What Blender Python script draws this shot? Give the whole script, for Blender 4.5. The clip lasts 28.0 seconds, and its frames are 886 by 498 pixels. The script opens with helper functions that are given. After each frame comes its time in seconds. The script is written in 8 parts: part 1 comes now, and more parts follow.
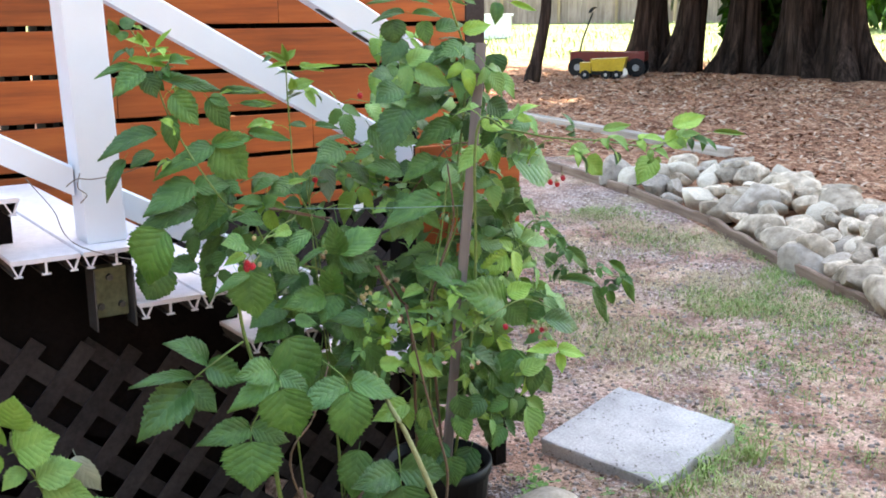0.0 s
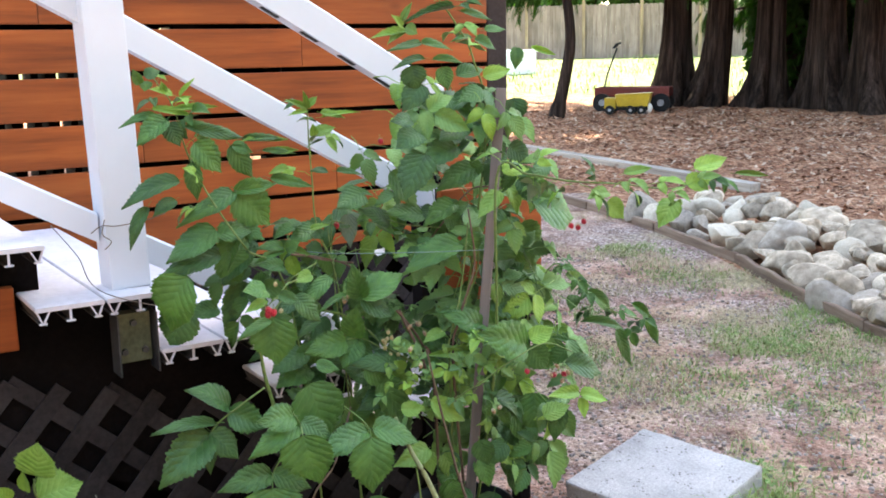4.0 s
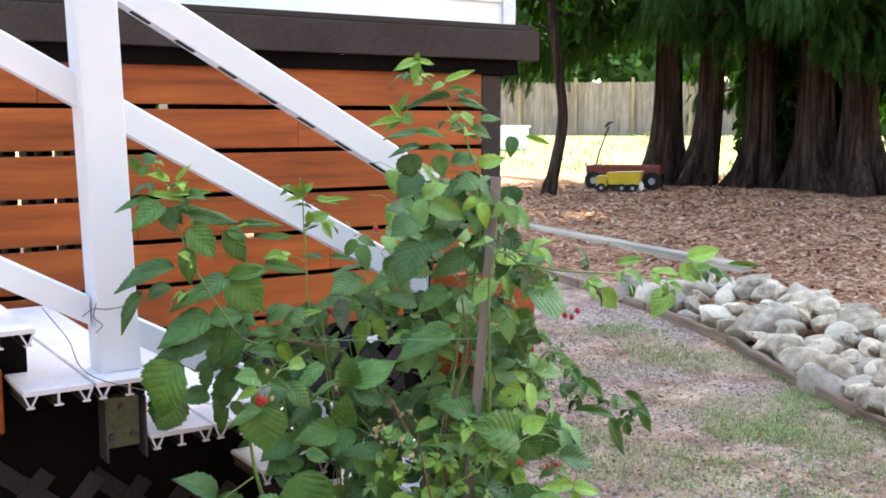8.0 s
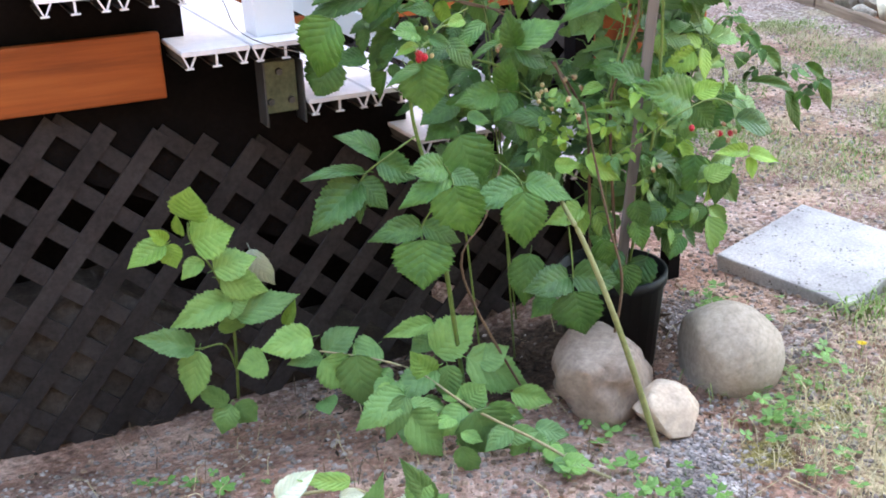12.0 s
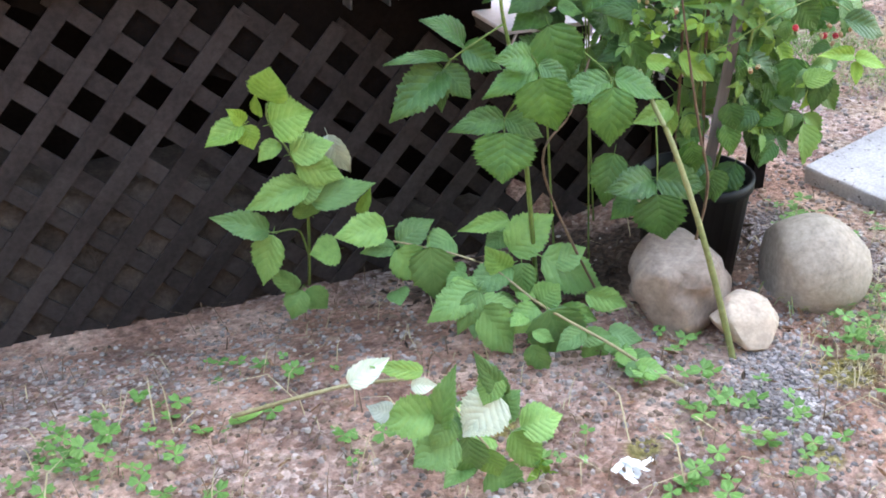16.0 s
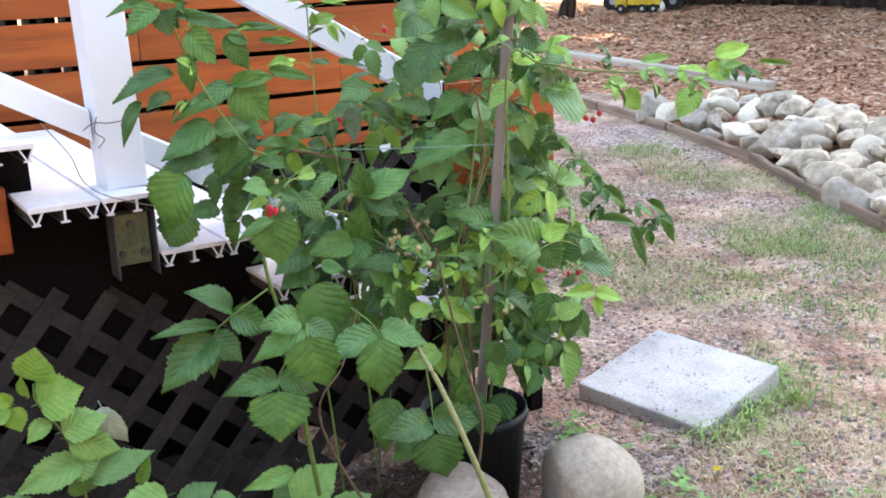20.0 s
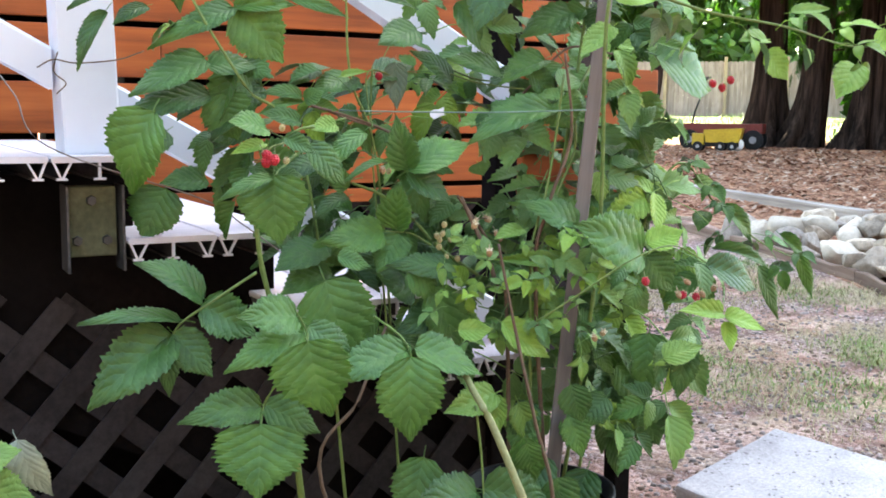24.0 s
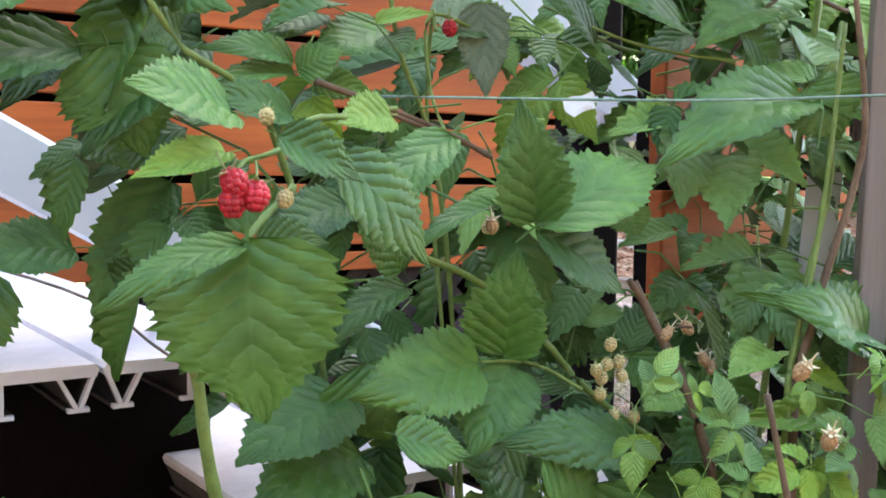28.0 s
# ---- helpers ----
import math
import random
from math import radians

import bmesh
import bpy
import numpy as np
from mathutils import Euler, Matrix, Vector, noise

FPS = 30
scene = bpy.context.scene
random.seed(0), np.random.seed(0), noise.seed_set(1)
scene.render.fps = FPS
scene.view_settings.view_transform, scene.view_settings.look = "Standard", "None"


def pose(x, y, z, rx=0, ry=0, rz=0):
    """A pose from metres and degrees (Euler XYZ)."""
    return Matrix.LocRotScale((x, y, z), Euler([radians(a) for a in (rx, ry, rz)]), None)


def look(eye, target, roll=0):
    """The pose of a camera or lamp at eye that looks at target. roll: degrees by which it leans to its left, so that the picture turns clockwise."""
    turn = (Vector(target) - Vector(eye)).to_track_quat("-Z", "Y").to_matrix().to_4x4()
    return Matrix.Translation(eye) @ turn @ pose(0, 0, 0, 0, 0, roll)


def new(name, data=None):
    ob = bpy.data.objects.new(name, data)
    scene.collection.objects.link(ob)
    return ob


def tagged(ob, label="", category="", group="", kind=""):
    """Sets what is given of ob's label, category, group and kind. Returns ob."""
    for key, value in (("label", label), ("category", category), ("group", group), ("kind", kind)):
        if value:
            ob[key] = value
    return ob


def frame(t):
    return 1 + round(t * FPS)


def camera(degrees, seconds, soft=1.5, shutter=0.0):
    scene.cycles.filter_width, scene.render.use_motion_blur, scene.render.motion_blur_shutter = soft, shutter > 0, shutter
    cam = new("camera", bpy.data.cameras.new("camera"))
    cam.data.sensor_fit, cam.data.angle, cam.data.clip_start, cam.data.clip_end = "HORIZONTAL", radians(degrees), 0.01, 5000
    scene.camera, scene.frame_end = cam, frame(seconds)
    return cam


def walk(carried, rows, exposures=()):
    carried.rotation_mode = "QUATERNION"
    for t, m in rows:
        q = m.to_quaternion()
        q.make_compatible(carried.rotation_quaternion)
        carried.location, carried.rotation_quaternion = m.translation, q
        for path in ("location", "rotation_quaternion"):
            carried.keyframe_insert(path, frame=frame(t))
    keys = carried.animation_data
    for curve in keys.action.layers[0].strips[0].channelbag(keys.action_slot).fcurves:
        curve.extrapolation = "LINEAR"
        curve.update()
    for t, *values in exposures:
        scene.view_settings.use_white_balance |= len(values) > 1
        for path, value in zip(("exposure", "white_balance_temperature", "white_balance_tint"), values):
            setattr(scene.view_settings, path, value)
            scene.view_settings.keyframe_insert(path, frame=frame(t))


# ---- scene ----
cam = camera(46.0, 28.0, soft=1.8)
PATH = [
    (0, (-0.439, -2.215, 1.256), (0.663, -0.605, 0.817), -0.43),
    (0.5, (-0.438, -2.227, 1.283), (0.662, -0.602, 0.899), 0.16),
    (1, (-0.437, -2.228, 1.297), (0.674, -0.598, 0.965), 0.16),
    (1.5, (-0.436, -2.231, 1.305), (0.674, -0.596, 0.997), -0.03),
    (2, (-0.431, -2.228, 1.307), (0.673, -0.588, 1.006), -0.36),
    (2.5, (-0.431, -2.229, 1.302), (0.666, -0.585, 0.993), -0.45),
    (3, (-0.431, -2.220, 1.293), (0.655, -0.573, 0.966), -0.64),
    (3.5, (-0.428, -2.220, 1.285), (0.645, -0.569, 0.934), -1.03),
    (4, (-0.427, -2.221, 1.278), (0.640, -0.572, 0.904), -1.05),
    (4.5, (-0.431, -2.223, 1.277), (0.628, -0.575, 0.877), -1.04),
    (6.5, (-0.428, -2.208, 1.274), (0.633, -0.562, 0.867), -0.86),
    (7, (-0.428, -2.214, 1.288), (0.648, -0.567, 0.929), -0.51),
    (7.5, (-0.430, -2.213, 1.310), (0.659, -0.559, 1.028), -0.13),
    (8, (-0.428, -2.211, 1.313), (0.667, -0.554, 1.074), -0.10),
    (8.5, (-0.425, -2.210, 1.308), (0.668, -0.558, 1.038), -0.39),
    (9, (-0.427, -2.210, 1.301), (0.657, -0.554, 1.008), -0.61),
    (9.5, (-0.426, -2.219, 1.289), (0.632, -0.561, 0.928), -0.95),
    (10, (-0.426, -2.220, 1.280), (0.614, -0.558, 0.888), -1.29),
    (10.5, (-0.427, -2.215, 1.266), (0.587, -0.549, 0.825), -1.80),
    (11, (-0.424, -2.185, 1.236), (0.519, -0.504, 0.701), -2.56),
    (11.5, (-0.428, -2.148, 1.199), (0.445, -0.472, 0.545), -2.17),
    (12, (-0.431, -2.123, 1.170), (0.361, -0.445, 0.423), -2.01),
    (12.5, (-0.439, -2.103, 1.147), (0.278, -0.426, 0.326), -2.00),
    (13, (-0.451, -2.090, 1.128), (0.187, -0.417, 0.236), -2.19),
    (13.5, (-0.445, -2.077, 1.109), (0.169, -0.420, 0.172), -1.97),
    (15.5, (-0.465, -2.066, 1.130), (0.101, -0.402, 0.176), -0.30),
    (16, (-0.444, -2.080, 1.134), (0.203, -0.422, 0.222), -0.64),
    (16.5, (-0.424, -2.089, 1.136), (0.298, -0.453, 0.239), -1.20),
    (17, (-0.408, -2.097, 1.142), (0.369, -0.472, 0.274), -1.78),
    (17.5, (-0.404, -2.106, 1.157), (0.440, -0.488, 0.339), -1.94),
    (18, (-0.398, -2.117, 1.174), (0.495, -0.496, 0.418), -1.83),
    (18.5, (-0.396, -2.128, 1.188), (0.534, -0.505, 0.482), -1.66),
    (19, (-0.389, -2.141, 1.209), (0.584, -0.516, 0.567), -1.38),
    (19.5, (-0.381, -2.148, 1.226), (0.638, -0.528, 0.645), -1.13),
    (20, (-0.381, -2.147, 1.236), (0.647, -0.521, 0.689), -1.74),
    (20.5, (-0.376, -2.111, 1.235), (0.662, -0.486, 0.703), -2.07),
    (22.5, (-0.100, -1.749, 1.117), (0.957, -0.129, 0.605), -0.93),
    (23, (-0.089, -1.670, 0.971), (0.965, -0.018, 0.569), -0.00),
    (23.5, (-0.094, -1.659, 0.849), (0.891, 0.056, 0.549), -0.24),
    (24, (-0.101, -1.686, 0.836), (0.861, 0.049, 0.584), 0.56),
    (24.5, (-0.107, -1.665, 0.823), (0.871, 0.068, 0.625), 1.64),
    (25, (-0.079, -1.505, 0.816), (0.895, 0.230, 0.611), 1.02),
    (25.5, (-0.026, -1.362, 0.808), (0.940, 0.377, 0.605), 0.63),
    (26, (0.022, -1.227, 0.806), (0.966, 0.526, 0.619), 0.14),
    (26.5, (0.067, -1.102, 0.804), (1.040, 0.636, 0.630), 0.58),
    (27, (0.104, -0.985, 0.793), (1.148, 0.713, 0.631), 0.62),
    (27.5, (0.152, -0.875, 0.788), (1.226, 0.805, 0.627), 0.52),
    (28, (0.171, -0.820, 0.787), (1.295, 0.828, 0.647), 0.60),
]
EXPOSURES = [(t, e, 8100, 3) for t, e in ((0, 3.15), (8, 3.05), (10, 3.1), (12, 3.45), (13, 3.55), (16, 3.55), (18, 3.5), (20, 3.35), (24, 3.4), (26, 3.5), (28, 3.5))]
walk(cam, [(t, look(eye, target, roll)) for t, eye, target, roll in PATH], EXPOSURES)

# ---------------------------------------------------------------- world and sun
SUN_AZ, SUN_EL = radians(52), radians(52)      # azimuth from +y towards +x
world = bpy.data.worlds.new("world")
scene.world = world
world.use_nodes = True
wn = world.node_tree
sky = wn.nodes.new("ShaderNodeTexSky")
sky.sky_type = 'NISHITA'
sky.sun_disc = False
sky.sun_elevation = SUN_EL
sky.sun_rotation = SUN_AZ
bg = wn.nodes["Background"]
bg.inputs[1].default_value = 0.15
wn.links.new(sky.outputs[0], bg.inputs[0])
sun = new("sun", bpy.data.lights.new("sun", 'SUN'))
sun.data.energy = 4.5
sun.data.angle = radians(0.6)
sun.data.color = (1.0, 0.95, 0.87)
to_sun = Vector((math.sin(SUN_AZ) * math.cos(SUN_EL), math.cos(SUN_AZ) * math.cos(SUN_EL), math.sin(SUN_EL)))
sun.matrix_world = look(to_sun * 50, (0, 0, 0))


# ---------------------------------------------------------------- materials
def ramp_mix(nt, fac, cols):
    r = nt.nodes.new("ShaderNodeValToRGB")
    els = r.color_ramp.elements
    while len(els) < len(cols):
        els.new(0.5)
    for e, (p, c) in zip(els, cols):
        e.position, e.color = p, (*c, 1)
    nt.links.new(fac, r.inputs[0])
    return r.outputs[0]


def noise_tex(nt, scale, detail=4, rough=0.6, vec=None, kind="noise"):
    if kind == "voronoi":
        n = nt.nodes.new("ShaderNodeTexVoronoi")
        n.inputs["Scale"].default_value = scale
    else:
        n = nt.nodes.new("ShaderNodeTexNoise")
        n.inputs["Scale"].default_value = scale
        n.inputs["Detail"].default_value = detail
        n.inputs["Roughness"].default_value = rough
    if vec is not None:
        nt.links.new(vec, n.inputs["Vector"])
    return n


def coords(nt, stretch=(1, 1, 1), shift_random=True):
    tc = nt.nodes.new("ShaderNodeTexCoord")
    mp = nt.nodes.new("ShaderNodeMapping")
    mp.inputs["Scale"].default_value = stretch
    nt.links.new(tc.outputs["Object"], mp.inputs[0])
    if shift_random:
        oi = nt.nodes.new("ShaderNodeObjectInfo")
        mul = nt.nodes.new("ShaderNodeVectorMath")
        mul.operation = 'SCALE'
        mul.inputs[0].default_value = (37.0, 19.0, 53.0)
        nt.links.new(oi.outputs["Random"], mul.inputs["Scale"])
        nt.links.new(mul.outputs[0], mp.inputs["Location"])
    return mp.outputs[0]


def math_node(nt, op, a, b=None):
    m = nt.nodes.new("ShaderNodeMath")
    m.operation = op
    for i, v in enumerate((a, b)):
        if v is None:
            continue
        if isinstance(v, (int, float)):
            m.inputs[i].default_value = v
        else:
            nt.links.new(v, m.inputs[i])
    return m.outputs[0]


def mix_col(nt, fac, a, b, mode='MIX'):
    m = nt.nodes.new("ShaderNodeMix")
    m.data_type = 'RGBA'
    m.blend_type = mode
    for sock, v in ((m.inputs["Factor"], fac), (m.inputs[6], a), (m.inputs[7], b)):
        if isinstance(v, (int, float)):
            sock.default_value = v
        elif isinstance(v, tuple):
            sock.default_value = (*v, 1)
        else:
            nt.links.new(v, sock)
    return m.outputs[2]


def bump_to(nt, bsdf, height, strength=0.3, dist=0.002):
    b = nt.nodes.new("ShaderNodeBump")
    b.inputs["Strength"].default_value = strength
    b.inputs["Distance"].default_value = dist
    nt.links.new(height, b.inputs["Height"])
    nt.links.new(b.outputs[0], bsdf.inputs["Normal"])


def material(name, rough=0.6, metal=0.0, spec=0.5):
    m = bpy.data.materials.new(name)
    m.use_nodes = True
    b = m.node_tree.nodes["Principled BSDF"]
    b.inputs["Roughness"].default_value = rough
    b.inputs["Metallic"].default_value = metal
    b.inputs["Specular IOR Level"].default_value = spec
    return m, m.node_tree, b


def mottled(name, cols, scale=6.0, fine=60.0, rough=0.7, stretch=(1, 1, 1), bump=0.3, dist=0.002, fine_amt=0.35, spec=0.4, metal=0.0, vary=0.12):
    """Two scales of variation between the given colours, with fine relief."""
    m, nt, b = material(name, rough, metal, spec)
    v = coords(nt, stretch)
    big = noise_tex(nt, scale, 5, 0.6, v)
    small = noise_tex(nt, fine, 6, 0.7, v)
    n = len(cols)
    c = ramp_mix(nt, big.outputs["Fac"], [(0.3 + 0.4 * i / max(1, n - 1), cc) for i, cc in enumerate(cols)])
    g = ramp_mix(nt, small.outputs["Fac"], [(0.3, (1 - fine_amt,) * 3), (0.7, (1 + fine_amt * 0.5,) * 3)])
    c = mix_col(nt, 1.0, c, g, 'MULTIPLY')
    oi = nt.nodes.new("ShaderNodeObjectInfo")
    geo = nt.nodes.new("ShaderNodeNewGeometry")
    mixr = math_node(nt, 'FRACT', math_node(nt, 'ADD', oi.outputs["Random"], geo.outputs["Random Per Island"]))
    k = ramp_mix(nt, mixr, [(0.0, (1 - vary,) * 3), (1.0, (1 + vary,) * 3)])
    c = mix_col(nt, 1.0, c, k, 'MULTIPLY')
    nt.links.new(c, b.inputs["Base Color"])
    bump_to(nt, b, small.outputs["Fac"], bump, dist)
    return m


def wood(name, cols, along=0, rough=0.55, grain=26.0, spec=0.35, knots=True):
    """Stained or painted timber with grain along one local axis."""
    m, nt, b = material(name, rough, 0, spec)
    st = [1.0, 1.0, 1.0]
    st[along] = 0.06
    v = coords(nt, tuple(st))
    g = noise_tex(nt, grain, 8, 0.65, v)
    st2 = [1.0, 1.0, 1.0]
    st2[along] = 0.5
    v2 = coords(nt, tuple(st2))
    big = noise_tex(nt, 4.0, 3, 0.5, v2)
    c = ramp_mix(nt, g.outputs["Fac"], [(0.32, cols[0]), (0.5, cols[1]), (0.7, cols[2])])
    k = ramp_mix(nt, big.outputs["Fac"], [(0.3, (0.78,) * 3), (0.7, (1.15,) * 3)])
    c = mix_col(nt, 1.0, c, k, 'MULTIPLY')
    if knots:
        vo = noise_tex(nt, 7.0, vec=v2, kind="voronoi")
        kn = ramp_mix(nt, vo.outputs["Distance"], [(0.05, (0.55, 0.45, 0.4)), (0.13, (1, 1, 1))])
        c = mix_col(nt, 0.7, c, kn, 'MULTIPLY')
    oi = nt.nodes.new("ShaderNodeObjectInfo")
    r = ramp_mix(nt, oi.outputs["Random"], [(0, (0.85,) * 3), (1, (1.12,) * 3)])
    c = mix_col(nt, 1.0, c, r, 'MULTIPLY')
    nt.links.new(c, b.inputs["Base Color"])
    bump_to(nt, b, g.outputs["Fac"], 0.25, 0.002)
    return m


def leaf_material(name, dark, light, vein, rough=0.45, trans=0.22, veins=7.0, spec=0.50):
    m, nt, b = material(name, rough, 0, spec)
    uv = nt.nodes.new("ShaderNodeUVMap")
    uv.uv_map = "UVMap"
    sep = nt.nodes.new("ShaderNodeSeparateXYZ")
    nt.links.new(uv.outputs[0], sep.inputs[0])
    au = math_node(nt, 'ABSOLUTE', sep.outputs[0])
    ph = math_node(nt, 'SUBTRACT', math_node(nt, 'MULTIPLY', sep.outputs[1], veins), math_node(nt, 'MULTIPLY', au, 2.5))
    tri = math_node(nt, 'PINGPONG', ph, 0.5)
    side = ramp_mix(nt, tri, [(0.0, (1, 1, 1)), (0.10, (0, 0, 0))])
    mid = ramp_mix(nt, au, [(0.0, (1, 1, 1)), (0.05, (0, 0, 0))])
    vm = math_node(nt, 'MAXIMUM', side, mid)
    v = coords(nt)
    n1 = noise_tex(nt, 3.5, 4, 0.6, v)
    n2 = noise_tex(nt, 120.0, 3, 0.6, v)
    c = ramp_mix(nt, n1.outputs["Fac"], [(0.3, dark), (0.7, light)])
    oi = nt.nodes.new("ShaderNodeObjectInfo")
    geo = nt.nodes.new("ShaderNodeNewGeometry")
    mixr = math_node(nt, 'FRACT', math_node(nt, 'ADD', oi.outputs["Random"], geo.outputs["Random Per Island"]))
    k = ramp_mix(nt, mixr, [(0.0, (0.58, 0.63, 0.70)), (0.35, (0.86, 0.89, 0.94)), (0.7, (1.05, 1.06, 1.05)), (1.0, (1.36, 1.28, 1.12))])
    c = mix_col(nt, 1.0, c, k, 'MULTIPLY')
    f = math_node(nt, 'MULTIPLY', vm, 0.22)
    c = mix_col(nt, f, c, vein)
    nt.links.new(c, b.inputs["Base Color"])
    # soft quilting between the side veins
    hump = math_node(nt, 'SUBTRACT', 1.0, math_node(nt, 'POWER', math_node(nt, 'SUBTRACT', 1.0, math_node(nt, 'MULTIPLY', tri, 2.0)), 2.0))
    h = math_node(nt, 'ADD', hump, math_node(nt, 'MULTIPLY', n2.outputs["Fac"], 0.10))
    bump_to(nt, b, h, 0.45, 0.0024)
    tr = nt.nodes.new("ShaderNodeBsdfTranslucent")
    nt.links.new(mix_col(nt, 1.0, c, (0.78, 1.2, 0.42), 'MULTIPLY'), tr.inputs[0])
    mx = nt.nodes.new("ShaderNodeMixShader")
    mx.inputs[0].default_value = trans
    out = nt.nodes["Material Output"]
    nt.links.new(b.outputs[0], mx.inputs[1])
    nt.links.new(tr.outputs[0], mx.inputs[2])
    nt.links.new(mx.outputs[0], out.inputs[0])
    return m


M_CEDAR = wood("cedar_stain", [(0.20, 0.040, 0.008), (0.335, 0.072, 0.013), (0.43, 0.108, 0.023)], 0, rough=0.5)
M_BROWN = mottled("brown_paint", [(0.038, 0.027, 0.025), (0.055, 0.040, 0.038)], 5, 90, 0.65, spec=0.15, bump=0.15)
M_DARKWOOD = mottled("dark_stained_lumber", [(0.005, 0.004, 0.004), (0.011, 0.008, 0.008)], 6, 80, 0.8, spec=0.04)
M_WHITE = mottled("white_vinyl", [(0.71, 0.74, 0.81), (0.77, 0.80, 0.86)], 2, 12, 0.35, bump=0.02, fine_amt=0.02, vary=0.02)
M_TREAD = mottled("white_tread_vinyl", [(0.66, 0.61, 0.66), (0.79, 0.75, 0.80)], 5, 45, 0.5, bump=0.12, fine_amt=0.12, vary=0.04)
M_TREAD_UNDER = mottled("shaded_vinyl_ribs", [(0.05, 0.045, 0.045), (0.10, 0.09, 0.09)], 9, 60, 0.8, bump=0.1, spec=0.1)
M_CLEAT = mottled("weathered_cleat_wood", [(0.085, 0.092, 0.050), (0.20, 0.20, 0.12)], 14, 90, 0.8)
M_STEEL = mottled("galvanised_steel", [(0.07, 0.07, 0.075), (0.14, 0.14, 0.15)], 20, 140, 0.5, metal=0.7, bump=0.05)


def concrete_material():
    """Pale cast concrete with pits and dark specks."""
    m, nt, b = material("concrete", 0.9, 0, 0.3)
    v = coords(nt)
    big = noise_tex(nt, 5.0, 5, 0.6, v)
    fine = noise_tex(nt, 130.0, 6, 0.75, v)
    c = ramp_mix(nt, big.outputs["Fac"], [(0.3, (0.33, 0.31, 0.315)), (0.5, (0.45, 0.425, 0.43)), (0.7, (0.54, 0.515, 0.52))])
    c = mix_col(nt, 1.0, c, ramp_mix(nt, fine.outputs["Fac"], [(0.3, (0.66,) * 3), (0.7, (1.15,) * 3)]), 'MULTIPLY')
    pits = noise_tex(nt, 75.0, vec=v, kind="voronoi")
    sel = noise_tex(nt, 21.0, 3, 0.6, v)
    spot = math_node(nt, 'MULTIPLY', math_node(nt, 'LESS_THAN', pits.outputs["Distance"], 0.30), math_node(nt, 'GREATER_THAN', sel.outputs["Fac"], 0.56))
    c = mix_col(nt, math_node(nt, 'MULTIPLY', spot, 0.75), c, (0.10, 0.085, 0.08))
    nt.links.new(c, b.inputs["Base Color"])
    bump_to(nt, b, math_node(nt, 'SUBTRACT', fine.outputs["Fac"], spot), 0.6, 0.003)
    return m


M_CONCRETE = concrete_material()
M_ROCK = mottled("river_rock", [(0.26, 0.20, 0.148), (0.45, 0.355, 0.275), (0.66, 0.535, 0.42)], 3, 40, 0.8, bump=0.4, dist=0.004, vary=0.35)
M_ROCK_PINK = mottled("pink_granite", [(0.44, 0.33, 0.265), (0.57, 0.45, 0.37)], 6, 60, 0.75, bump=0.4, dist=0.003)
M_ROCK_GREY = mottled("grey_boulder", [(0.29, 0.235, 0.195), (0.42, 0.345, 0.29), (0.54, 0.45, 0.385)], 4, 70, 0.85, bump=0.5, dist=0.004, vary=0.25)
M_EDGE = wood("edging_timber", [(0.10, 0.06, 0.045), (0.19, 0.12, 0.09), (0.27, 0.19, 0.15)], 0, rough=0.85)
M_TIMBER = wood("grey_timber", [(0.20, 0.16, 0.14), (0.33, 0.275, 0.24), (0.44, 0.38, 0.335)], 0, rough=0.85)
M_FENCE = wood("fence_boards", [(0.21, 0.145, 0.115), (0.30, 0.215, 0.175), (0.38, 0.285, 0.24)], 2, rough=0.85, grain=14)
M_POST = wood("fence_posts", [(0.28, 0.18, 0.105), (0.36, 0.25, 0.15), (0.42, 0.30, 0.2)], 2, rough=0.85)
M_BARK = mottled("cedar_bark", [(0.009, 0.006, 0.005), (0.042, 0.029, 0.025), (0.105, 0.072, 0.062)], 4, 18, 0.95, spec=0.05, stretch=(4, 4, 0.22), bump=1.0, dist=0.05, fine_amt=0.5)
M_BLACK = mottled("black_plastic", [(0.008, 0.009, 0.011), (0.014, 0.015, 0.018)], 8, 60, 0.5, spec=0.15, bump=0.1)
M_STAKE = wood("grey_stake", [(0.11, 0.09, 0.082), (0.20, 0.165, 0.15), (0.28, 0.24, 0.22)], 2, rough=0.85, knots=False)
M_CANE = mottled("green_cane", [(0.11, 0.19, 0.04), (0.19, 0.27, 0.08)], 8, 90, 0.6)
M_CANE_OLIVE = mottled("olive_cane", [(0.17, 0.19, 0.065), (0.27, 0.26, 0.12)], 7, 90, 0.65)
M_CUT = mottled("cut_cane", [(0.26, 0.225, 0.115), (0.40, 0.34, 0.19)], 10, 100, 0.7)
M_CRUMB = mottled("bark_crumb", [(0.17, 0.105, 0.075), (0.33, 0.22, 0.165)], 9, 60, 0.9, vary=0.4)
M_CANE_BROWN = mottled("brown_cane", [(0.10, 0.06, 0.038), (0.20, 0.13, 0.085)], 12, 120, 0.75)
M_STRING = mottled("green_twine", [(0.16, 0.26, 0.22), (0.24, 0.36, 0.30)], 30, 300, 0.8)
M_LEAF = leaf_material("raspberry_leaf", (0.041, 0.120, 0.023), (0.092, 0.220, 0.045), (0.15, 0.29, 0.10), rough=0.45, trans=0.22, spec=0.5)
M_UNDER = leaf_material("raspberry_leaf_underside", (0.16, 0.23, 0.15), (0.24, 0.31, 0.21), (0.30, 0.36, 0.24), rough=0.8, trans=0.3)
